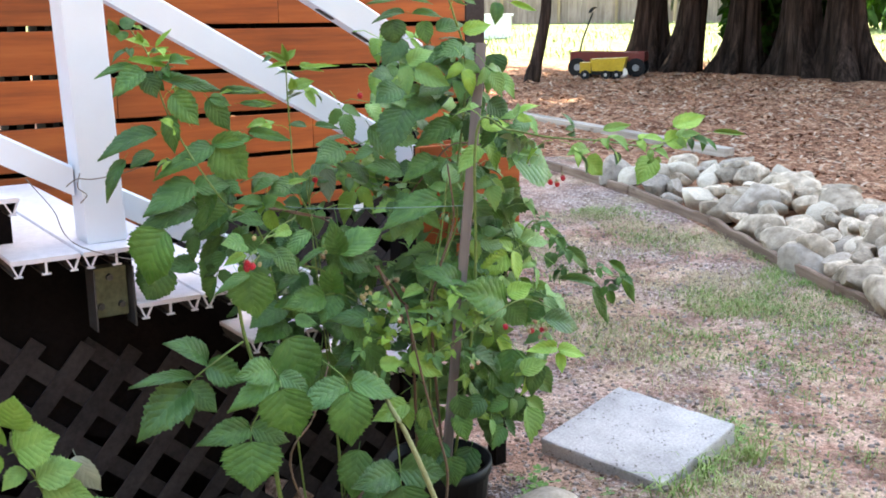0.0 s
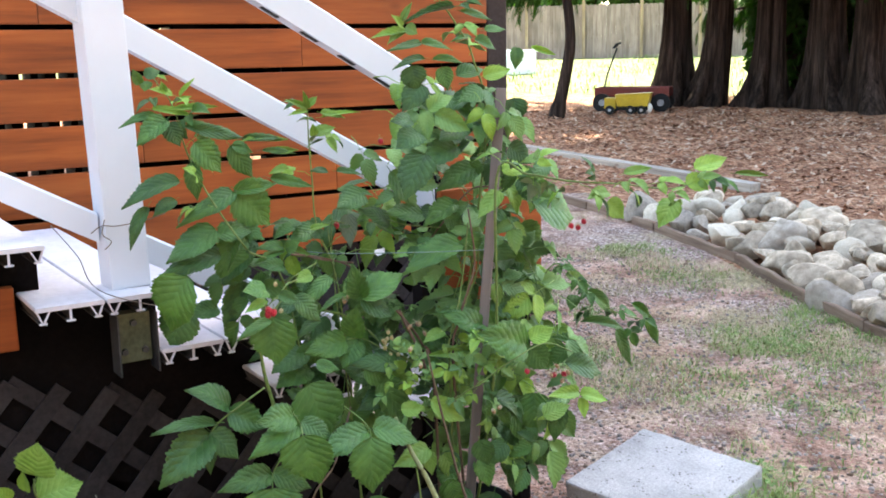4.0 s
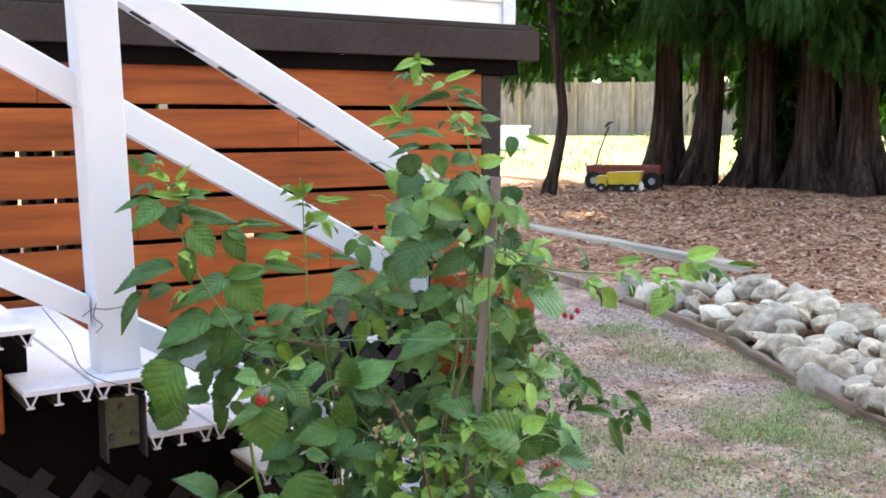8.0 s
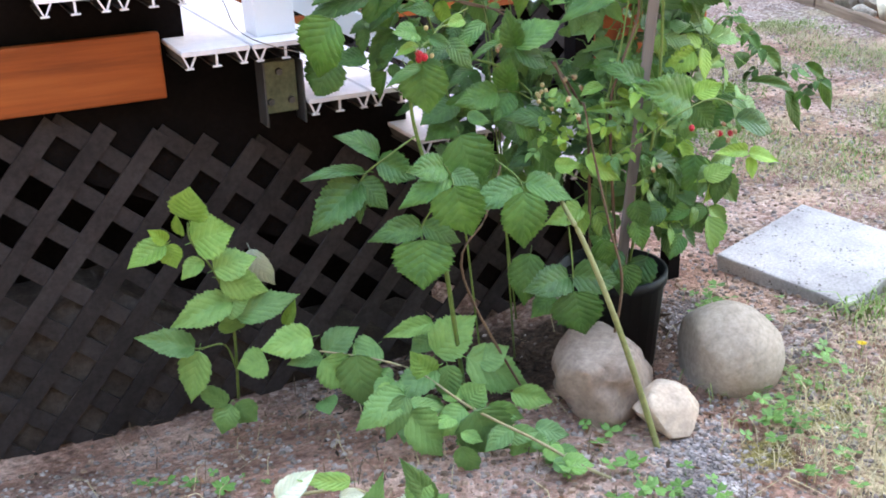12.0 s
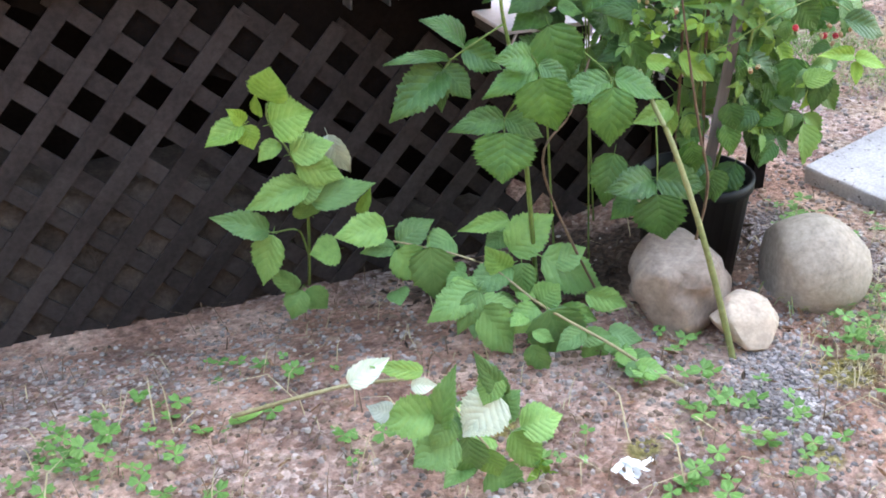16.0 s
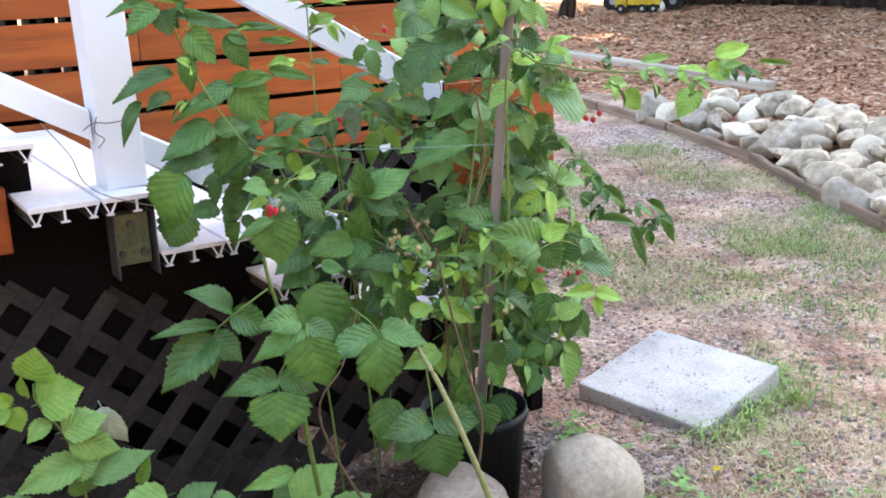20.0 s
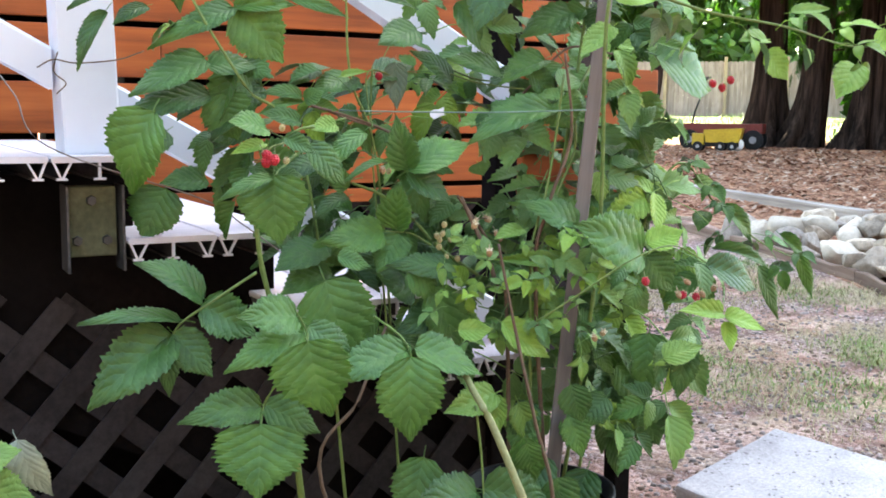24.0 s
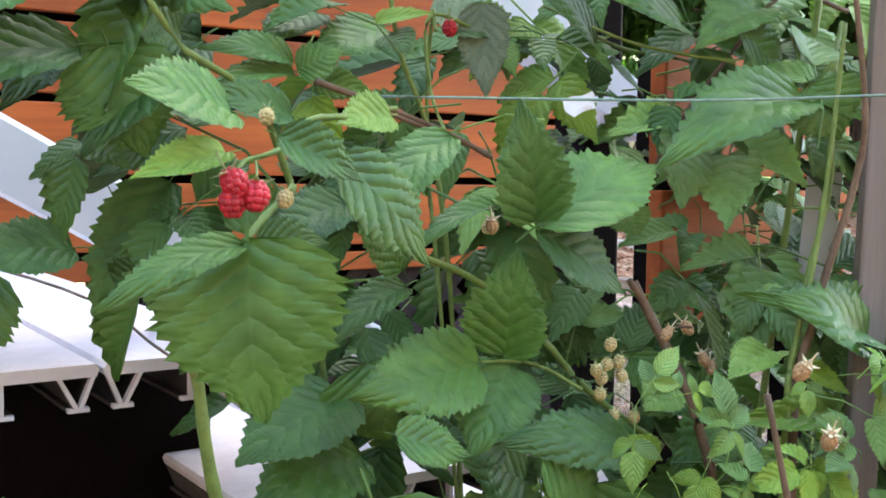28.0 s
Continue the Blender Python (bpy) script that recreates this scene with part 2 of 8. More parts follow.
M_YOUNG = leaf_material("young_leaf", (0.19, 0.36, 0.05), (0.31, 0.50, 0.10), (0.38, 0.55, 0.18), rough=0.45, trans=0.32)
# lighter leaf green: young shoots, with stronger light put into the colour
M_LEAF_LIT = leaf_material("lit_leaf", (0.155, 0.310, 0.085), (0.245, 0.430, 0.135), (0.27, 0.44, 0.18), rough=0.45, trans=0.3)
M_PALE = leaf_material("pale_leaf", (0.46, 0.54, 0.46), (0.60, 0.67, 0.58), (0.58, 0.66, 0.56), rough=0.7, trans=0.1)
M_BERRY = mottled("ripe_raspberry", [(0.34, 0.008, 0.022), (0.56, 0.022, 0.042)], 60, 300, 0.28, bump=0.1)
M_UNRIPE = mottled("unripe_raspberry", [(0.42, 0.34, 0.14), (0.55, 0.45, 0.24)], 60, 300, 0.55)
M_SEPAL = mottled("green_sepal", [(0.22, 0.30, 0.12), (0.33, 0.40, 0.2)], 40, 200, 0.7)
M_DRY = mottled("spent_fruit", [(0.30, 0.17, 0.09), (0.46, 0.31, 0.17)], 60, 300, 0.7)
M_DRY_SEPAL = mottled("dry_sepal", [(0.45, 0.40, 0.24), (0.62, 0.56, 0.38)], 40, 200, 0.8)
M_FROND = leaf_material("cedar_frond", (0.010, 0.034, 0.005), (0.026, 0.068, 0.012), (0.03, 0.075, 0.015), rough=0.7, trans=0.3, veins=9, spec=0.12)
M_FROND_FAR = leaf_material("far_foliage", (0.02, 0.055, 0.012), (0.05, 0.11, 0.03), (0.06, 0.12, 0.03), trans=0.2, spec=0.15)
M_HEDGE = leaf_material("shrub_leaf", (0.05, 0.12, 0.02), (0.11, 0.22, 0.04), (0.14, 0.25, 0.06), trans=0.35)
M_GRASS = mottled("grass_blade", [(0.10, 0.20, 0.04), (0.20, 0.30, 0.08), (0.34, 0.33, 0.15)], 1.2, 20, 0.6, fine_amt=0.3)
M_STRAW = mottled("dry_grass", [(0.42, 0.34, 0.20), (0.56, 0.47, 0.30)], 2, 30, 0.8)
M_CLOVER = mottled("clover_leaf", [(0.07, 0.17, 0.035), (0.14, 0.28, 0.06)], 9, 80, 0.55)
M_RED = mottled("red_wagon_paint", [(0.10, 0.008, 0.008), (0.16, 0.014, 0.013)], 6, 60, 0.4)
M_YELLOW = mottled("yellow_toy_plastic", [(0.42, 0.27, 0.012), (0.52, 0.36, 0.03)], 6, 60, 0.4)
M_SIDING_GREY = mottled("grey_hub_plastic", [(0.22, 0.22, 0.23), (0.34, 0.34, 0.36)], 8, 60, 0.5)
M_SIDING = mottled("white_siding", [(0.78, 0.78, 0.80), (0.84, 0.84, 0.85)], 2, 40, 0.6, bump=0.1, fine_amt=0.06)
M_CHIP = mottled("bark_mulch", [(0.115, 0.043, 0.024), (0.325, 0.140, 0.080), (0.55, 0.305, 0.195)], 2.5, 30, 0.9, vary=0.3)
M_GRAVEL = mottled("gravel_stone", [(0.15, 0.12, 0.112), (0.28, 0.225, 0.21), (0.42, 0.35, 0.325)], 9, 60, 0.85, vary=0.45)


def ground_material():
    """Gravelly soil by the house, bark mulch past the stone edging, lawn behind the trees."""
    m, nt, b = material("soil_mulch_lawn", 0.95, 0, 0.2)
    tc = nt.nodes.new("ShaderNodeTexCoord")
    P = tc.outputs["Object"]
    sep = nt.nodes.new("ShaderNodeSeparateXYZ")
    nt.links.new(P, sep.inputs[0])
    wob = noise_tex(nt, 0.9, 4, 0.6, P)
    # distance along the slope
    s = math_node(nt, 'ADD', math_node(nt, 'MULTIPLY', sep.outputs[0], 0.65), math_node(nt, 'MULTIPLY', sep.outputs[1], 0.76))
    s = math_node(nt, 'ADD', s, math_node(nt, 'MULTIPLY', wob.outputs["Fac"], 0.8))
    # across the edging
    e = math_node(nt, 'SUBTRACT', math_node(nt, 'MULTIPLY', sep.outputs[0], 0.92), math_node(nt, 'MULTIPLY', sep.outputs[1], 0.39))
    fine = noise_tex(nt, 55, 8, 0.75, P)
    mid = noise_tex(nt, 5.0, 6, 0.65, P)
    big = noise_tex(nt, 1.3, 4, 0.6, P)
    peb = noise_tex(nt, 70, vec=P, kind="voronoi")
    soil = ramp_mix(nt, mid.outputs["Fac"], [(0.36, (0.17, 0.085, 0.060)), (0.5, (0.41, 0.225, 0.170)), (0.62, (0.64, 0.42, 0.335))])
    peb_c = ramp_mix(nt, peb.outputs["Color"], [(0.2, (0.10, 0.072, 0.070)), (0.6, (0.37, 0.29, 0.28)), (0.9, (0.72, 0.61, 0.58))])
    pm = ramp_mix(nt, big.outputs["Fac"], [(0.38, (0.7,) * 3), (0.56, (0.08,) * 3)])
    near = mix_col(nt, pm, soil, peb_c)
    straw = ramp_mix(nt, fine.outputs["Fac"], [(0.35, (0.30, 0.25, 0.14)), (0.6, (0.50, 0.43, 0.26))])
    gm = ramp_mix(nt, noise_tex(nt, 2.1, 5, 0.7, P).outputs["Fac"], [(0.5, (0,) * 3), (0.66, (0.55,) * 3)])
    away = ramp_mix(nt, math_node(nt, 'MULTIPLY', sep.outputs[0], 0.2), [(0.24, (0,) * 3), (0.36, (1,) * 3)])
    near = mix_col(nt, math_node(nt, 'MULTIPLY', gm, away), near, straw)
    ragged = noise_tex(nt, 9.0, 5, 0.7, P)

    def patch(cx, cy, rx, ry, turn, full, edge):
        """Ragged oval: 1 inside, 0 outside."""
        ca, sa = math.cos(radians(turn)), math.sin(radians(turn))
        dx, dy = math_node(nt, 'SUBTRACT', sep.outputs[0], cx), math_node(nt, 'SUBTRACT', sep.outputs[1], cy)
        u = math_node(nt, 'ADD', math_node(nt, 'MULTIPLY', dx, ca / rx), math_node(nt, 'MULTIPLY', dy, sa / rx))
        w = math_node(nt, 'ADD', math_node(nt, 'MULTIPLY', dx, -sa / ry), math_node(nt, 'MULTIPLY', dy, ca / ry))
        r = math_node(nt, 'SQRT', math_node(nt, 'ADD', math_node(nt, 'MULTIPLY', u, u), math_node(nt, 'MULTIPLY', w, w)))
        r = math_node(nt, 'ADD', r, math_node(nt, 'MULTIPLY', math_node(nt, 'SUBTRACT', ragged.outputs["Fac"], 0.5), 1.3))
        return ramp_mix(nt, math_node(nt, 'MULTIPLY', r, 0.5), [(0.5 - edge, (full,) * 3), (0.5, (0, 0, 0))])

    # dark soil plus painted shade round canes and pot, grey gravel, matted straw, moss
    bush_shade = ramp_mix(nt, fine.outputs["Fac"], [(0.35, (0.030, 0.020, 0.015)), (0.65, (0.085, 0.055, 0.042))])
    near = mix_col(nt, patch(0.62, -0.10, 0.42, 0.30, -10, 0.92, 0.14), near, bush_shade)
    near = mix_col(nt, patch(1.05, -0.20, 0.24, 0.26, 0, 0.85, 0.2), near, bush_shade)
    grey = ramp_mix(nt, peb.outputs["Color"], [(0.2, (0.11, 0.088, 0.088)), (0.6, (0.29, 0.245, 0.245)), (0.9, (0.50, 0.44, 0.43))])
    near = mix_col(nt, patch(0.73, -0.81, 0.21, 0.10, 58, 0.6, 0.25), near, grey)
    near = mix_col(nt, patch(1.20, -0.34, 0.13, 0.24, 0, 0.6, 0.2), near, grey)
    near = mix_col(nt, patch(1.22, -1.02, 0.42, 0.24, 25, 0.85, 0.2), near, straw)
    moss = ramp_mix(nt, fine.outputs["Fac"], [(0.35, (0.13, 0.12, 0.025)), (0.65, (0.30, 0.27, 0.07))])
    for cx, cy, r in ((0.623, -0.785, 0.035), (0.88, -0.80, 0.085), (0.66, -1.0, 0.05), (1.10, -0.74, 0.09), (0.40, -0.86, 0.04), (0.20, -0.70, 0.05)):
        near = mix_col(nt, patch(cx, cy, r, r * 0.8, 20, 0.75, 0.2), near, moss)
    chips = noise_tex(nt, 28, vec=P, kind="voronoi")
    mul = ramp_mix(nt, chips.outputs["Color"], [(0.1, (0.10, 0.036, 0.022)), (0.5, (0.34, 0.150, 0.086)), (0.95, (0.60, 0.35, 0.23))])
    lawn = ramp_mix(nt, mid.outputs["Fac"], [(0.38, (0.09, 0.14, 0.035)), (0.55, (0.20, 0.21, 0.10))])
    f1 = math_node(nt, 'GREATER_THAN', e, 3.14)
    f1 = math_node(nt, 'MAXIMUM', f1, math_node(nt, 'GREATER_THAN', s, 6.8))
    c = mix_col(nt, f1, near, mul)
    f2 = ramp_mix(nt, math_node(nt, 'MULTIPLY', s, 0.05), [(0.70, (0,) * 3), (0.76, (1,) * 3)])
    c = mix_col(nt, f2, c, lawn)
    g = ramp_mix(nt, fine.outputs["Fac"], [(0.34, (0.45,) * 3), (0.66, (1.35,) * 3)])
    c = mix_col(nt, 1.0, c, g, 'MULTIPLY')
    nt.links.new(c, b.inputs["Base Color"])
    hh = math_node(nt, 'ADD', fine.outputs["Fac"], math_node(nt, 'MULTIPLY', peb.outputs["Distance"], -1.0))
    bump_to(nt, b, hh, 0.9, 0.012)
    return m


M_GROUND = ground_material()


# ---------------------------------------------------------------- mesh helpers
def finish(name, bm, mat, smooth=False):
    me = bpy.data.meshes.new(name)
    bm.normal_update()
    bm.to_mesh(me)
    bm.free()
    for mm in (mat if isinstance(mat, (list, tuple)) else [mat]):
        me.materials.append(mm)
    if smooth:
        me.polygons.foreach_set("use_smooth", [True] * len(me.polygons))
    return me


def part(name, bm, mat, parent=None, label="", smooth=False):
    """One mesh object under a thing or a part."""
    ob = new(name, finish(name, bm, mat, smooth))
    ob.parent = parent
    if label:
        tagged(ob, label)
    return ob


def thing(name, label, category, at=(0, 0, 0), group="", kind=""):
    ob = new(name)
    ob.location = at
    ob.empty_display_size = 0.05
    return tagged(ob, label, category, group, kind)


def box(bm, lo, hi, bevel=0.0, m=None):
    vs = [bm.verts.new((x, y, z)) for z in (lo[2], hi[2]) for y in (lo[1], hi[1]) for x in (lo[0], hi[0])]
    fs = [bm.faces.new([vs[i] for i in q]) for q in ((0, 2, 3, 1), (4, 5, 7, 6), (0, 1, 5, 4), (2, 6, 7, 3), (0, 4, 6, 2), (1, 3, 7, 5))]
    if bevel:
        es = list({e for f in fs for e in f.edges})
        r = bmesh.ops.bevel(bm, geom=es, offset=bevel, segments=2, affect='EDGES', profile=0.6)
        vs = list({v for f in r["faces"] for v in f.verts} | {v for v in vs if v.is_valid})
    if m is not None:
        for v in vs:
            v.co = m @ v.co
    return vs


def prism(bm, pts, axis, a, b):
    """Extrudes a polygon, given in the two other axes in order, along one axis from a to b."""
    def at(p, v):
        c = list(p)
        c.insert(axis, v)
        return bm.verts.new(c)
    lo, hi = [at(p, a) for p in pts], [at(p, b) for p in pts]
    n = len(pts)
    bm.faces.new(lo)
    bm.faces.new(hi[::-1])
    for i in range(n):
        bm.faces.new((lo[i], hi[i], hi[(i + 1) % n], lo[(i + 1) % n]))
    bmesh.ops.recalc_face_normals(bm, faces=bm.faces)


def tube(bm, pts, radii, seg=6, cap=True):
    rings = []
    for i, p in enumerate(pts):
        p = Vector(p)
        d = (Vector(pts[min(i + 1, len(pts) - 1)]) - Vector(pts[max(i - 1, 0)])).normalized()
        a = d.orthogonal().normalized() if abs(d.z) < 0.95 else Vector((1, 0, 0))
        a = (a - d * a.dot(d)).normalized()
        b = d.cross(a)
        r = radii[i] if isinstance(radii, (list, tuple)) else radii
        rings.append([bm.verts.new(p + r * (math.cos(2 * math.pi * k / seg) * a + math.sin(2 * math.pi * k / seg) * b)) for k in range(seg)])
    for r0, r1 in zip(rings, rings[1:]):
        for k in range(seg):
            bm.faces.new((r0[k], r0[(k + 1) % seg], r1[(k + 1) % seg], r1[k]))
    if cap:
        bm.faces.new(rings[0][::-1])
        bm.faces.new(rings[-1])


def spline(pts, n=8):
    """A smooth line through the points."""
    P = [Vector(p) for p in pts]
    P = [2 * P[0] - P[1]] + P + [2 * P[-1] - P[-2]]
    out = []
    for i in range(1, len(P) - 2):
        for k in range(n):
            t = k / n
            a, b, c, d = P[i - 1:i + 3]
            out.append(0.5 * (2 * b + (c - a) * t + (2 * a - 5 * b + 4 * c - d) * t * t + (3 * b - a - 3 * c + d) * t ** 3))
    out.append(P[-2])
    return out


def stone_mesh(name, size, seed, mat, rough=0.16, sub=3, flat=0.0, ncuts=3, worn=0.5, more=None):
    bm = bmesh.new()
    rc = random.Random(int(seed * 100))
    cuts = [(Vector((rc.gauss(0, 1), rc.gauss(0, 1), rc.gauss(0, 1))).normalized(), rc.uniform(0.60, 0.85) - flat) for j in range(ncuts)] + (more or [])
    bmesh.ops.create_icosphere(bm, subdivisions=sub, radius=1.0)
    off = Vector((seed * 3.7, seed * 1.9, -seed * 2.3))
    for v in bm.verts:
        p = v.co.copy()
        k = 1 + rough * noise.noise(p * 1.1 + off) * 1.6 + rough * 0.45 * noise.noise(p * 3.1 + off) + rough * 0.14 * noise.noise(p * 8.0 + off)
        # worn facets
        q = p * k
        for n, c in cuts:
            dd = q.dot(n)
            if dd > c:
                q = q - n * (dd - c) * worn
        v.co = Vector((q.x * size[0], q.y * size[1], q.z * size[2]))
    me = finish(name, bm, mat, True)
    me.set_sharp_from_angle(angle=radians(42))
    return me


def slope_s(x, y):
    return (x + 0.44) * 0.65 + (y + 2.2) * 0.76


SL_S = [-500, 5.6, 8.3, 10.0, 12.6, 15.5, 36.5, 70.0, 900.0]
SL_Z = [0.0, 0.0, 0.13, 0.27, 0.47, 0.52, 0.94, 1.4, 2.4]


def ground_z(x, y):
    z = float(np.interp(slope_s(x, y), SL_S, SL_Z))
    near = max(0.0, 1 - math.hypot(x - 0.5, y + 0.5) / 6)
    z += near * 0.018 * noise.noise(Vector((x * 1.7, y * 1.7, 0))) + near * 0.007 * noise.noise(Vector((x * 7, y * 7, 3)))
    # hollow along the foot of the lattice
    t = min(1, max(0, (y + 0.50) / 0.65))
    w = min(1, max(0, (1.05 - x) / 0.5))
    z -= 0.14 * t * t * (3 - 2 * t) * w
    return z


# ---------------------------------------------------------------- ground
def build_ground():
    def axis(lo, hi, far):
        a = list(np.arange(lo, hi, 0.07))
        v, st = hi, 0.12
        while v < far:
            a.append(v)
            st *= 1.22
            v += st
        v, st = lo, 0.12
        while v > -far:
            st *= 1.22
            v -= st
            a.insert(0, v)
        return a
    xs, ys = axis(-1.6, 3.6, 600), axis(-1.9, 1.6, 600)
    verts = [(x, y, ground_z(x, y)) for y in ys for x in xs]
    n = len(xs)
    faces = [(j * n + i, j * n + i + 1, (j + 1) * n + i + 1, (j + 1) * n + i) for j in range(len(ys) - 1) for i in range(n - 1)]
    me = bpy.data.meshes.new("ground")
    me.from_pydata(verts, [], faces)
    me.materials.append(M_GROUND)
    me.polygons.foreach_set("use_smooth", [True] * len(me.polygons))
    tagged(new("ground", me), "gravelly soil rising to bark mulch and a sunlit lawn", "ground", kind="structure")


build_ground()


# ---------------------------------------------------------------- deck, slat screen, house
def build_deck():
    deck = thing("deck", "raised deck with dark brown painted fascia and post", "deck", (1.0, 1.3, 0))
    deck.location = (0, 0, 0)
    bm = bmesh.new()
    box(bm, (-4.0, 1.129, 1.562), (2.245, 1.165, 1.677), 0.004)
    part("fascia", bm, M_BROWN, deck, "dark brown painted fascia board")
    bm = bmesh.new()
    box(bm, (2.209, 1.169, 1.562), (2.245, 4.0, 1.677), 0.004)
    part("fascia", bm, M_BROWN, deck)
    bm = bmesh.new()
    box(bm, (-4.0, 1.169, 1.505), (2.17, 1.187, 1.561), 0.004)
    part("beam", bm, M_DARKWOOD, deck)
    bm = bmesh.new()
    box(bm, (2.13, 1.19, 1.505), (2.17, 4.0, 1.561), 0.004)
    part("beam", bm, M_DARKWOOD, deck)
    for i in range(20):
        y = 1.15 + i * 0.145
        bm = bmesh.new()
        box(bm, (-4.0, y, 1.680), (2.235, y + 0.14, 1.702), 0.003)
        part("deck_board", bm, M_BROWN, deck)
    for x, y in ((2.006, 1.19), (-0.9, 1.24), (2.006, 3.4)):
        bm = bmesh.new()
        box(bm, (x, y, -0.3), (x + 0.095, y + 0.095, 1.503), 0.006)
        part("post", bm, M_BROWN, deck)
    return deck


build_deck()


def build_slats():
    sc = thing("slat_screen", "orange cedar-stained horizontal slat screen under the deck", "screen")
    zc = [1.519 - 0.1488 * k for k in range(7)]
    for k, z in enumerate(zc):
        for j, (a, b) in enumerate(((-3.0, 0.42), (0.4212, 2.002))):
            shift = (-0.10, 0.78, -0.30, 0.195, 0.9, -0.25, 0.4)[k]
            if j == 0:
                b += shift
            else:
                a += shift
            bm = bmesh.new()
            box(bm, (a, 1.188, max(0.578, z - 0.1405)), (b, 1.212, z - 0.0085), 0.003)
            part("slat", bm, M_CEDAR, sc)
    for x in (-2.4, -1.2, 0.75, 1.9):
        bm = bmesh.new()
        box(bm, (x, 1.214, 0.5), (x + 0.09, 1.25, 1.50), 0.003)
        part("batten", bm, M_DARKWOOD, sc)
    return sc


build_slats()


def clip_line(p, d, planes):
    """The stretch of a line inside all half-planes (n, c): n.p <= c."""
    lo, hi = -9.0, 9.0
    for (nx, nz), c in planes:
        k, q = nx * d[0] + nz * d[1], c - nx * p[0] - nz * p[1]
        if abs(k) < 1e-9:
            if q < 0:
                return None
        elif k > 0:
            hi = min(hi, q / k)
        else:
            lo = max(lo, q / k)
    return (lo, hi) if hi - lo > 0.02 else None


def lattice(name, label, planes, y, anchor, w=0.041, pitch=0.1004, tip=0.0, parent=None):
    th = thing(name, label, "lattice")
    for layer, d in ((0, (math.cos(math.pi / 4 + tip), math.sin(math.pi / 4 + tip))), (1, (math.cos(math.pi / 4 - tip), -math.sin(math.pi / 4 - tip)))):
        n = (-d[1], d[0])
        for k in range(-60, 60):
            p = (anchor[0] + n[0] * pitch * (k + 0.5), anchor[1] + n[1] * pitch * (k + 0.5))
            c = clip_line(p, d, planes)
            if not c:
                continue
            bm = bmesh.new()
            a, b = c
            q = [(p[0] + d[0] * s + n[0] * o, p[1] + d[1] * s + n[1] * o) for s, o in ((a, -w / 2), (b, -w / 2), (b, w / 2), (a, w / 2))]
            y0 = y + layer * 0.007
            prism(bm, q, 1, y0, y0 + 0.006)
            part("lattice_strip", bm, M_LATTICE, th)
    return th


M_LATTICE = mottled("lattice_paint", [(0.026, 0.021, 0.022), (0.040, 0.033, 0.034), (0.056, 0.047, 0.048)], 5, 70, 0.85, spec=0.12, bump=0.3, vary=0.15)
lattice("lattice_skirt", "dark brown diagonal wooden lattice below the stairs, soiled at the foot",
        [((-1, 0), 1.6), ((1, 0), 1.10), ((0, -1), 0.22), ((0, 1), 0.64), ((0.25, 0.968), 0.968 * 0.612 - 0.25 * 0.2)], 0.160, (-0.1022, 0.5613), tip=0.06)
lattice("lattice_skirt", "dark brown wooden lattice below the slat screen with daylight behind",
        [((-1, 0), 3.0), ((1, 0), 2.0), ((0, -1), 0.34), ((0, 1), 0.60)], 1.214, (0.79, 0.525))


def build_soil_bank():
    """Loose earth heaped against the back of the lattice."""
    bm = bmesh.new()
    rows = []
    n = 70
    for i in range(n + 1):
        x = -1.6 + 2.25 * i / n
        top = float(np.interp(x, (-1.6, -0.6, -0.43, -0.30, -0.12, 0.08, 0.3, 0.65), (0.30, 0.27, 0.20, 0.19, 0.19, 0.03, -0.03, -0.10)))
        top += 0.035 * noise.noise(Vector((x * 6, 0, 0))) + 0.015 * noise.noise(Vector((x * 21, 3, 0)))
        line = []
        for k in range(7):
            u = k / 6
            z = -0.35 + (top + 0.35) * u
            y = 0.1765 + 0.012 * u * u + 0.003 * noise.noise(Vector((x * 15, z * 15, 1)))
            line.append(bm.verts.new((x, y, z)))
        line.append(bm.verts.new((x, 0.355, top + 0.02)))
        rows.append(line)
    for a, b in zip(rows, rows[1:]):
        for k in range(7):
            bm.faces.new((a[k], b[k], b[k + 1], a[k + 1]))
    tagged(part("soil_bank", bm, M_BANK, smooth=True), "dark dry earth heaped behind the lattice", "ground", kind="structure")


M_BANK = mottled("dusty_dark_earth", [(0.038, 0.030, 0.028), (0.062, 0.050, 0.046), (0.095, 0.078, 0.072)], 9, 70, 0.95, bump=0.8, dist=0.006, spec=0.05)
build_soil_bank()


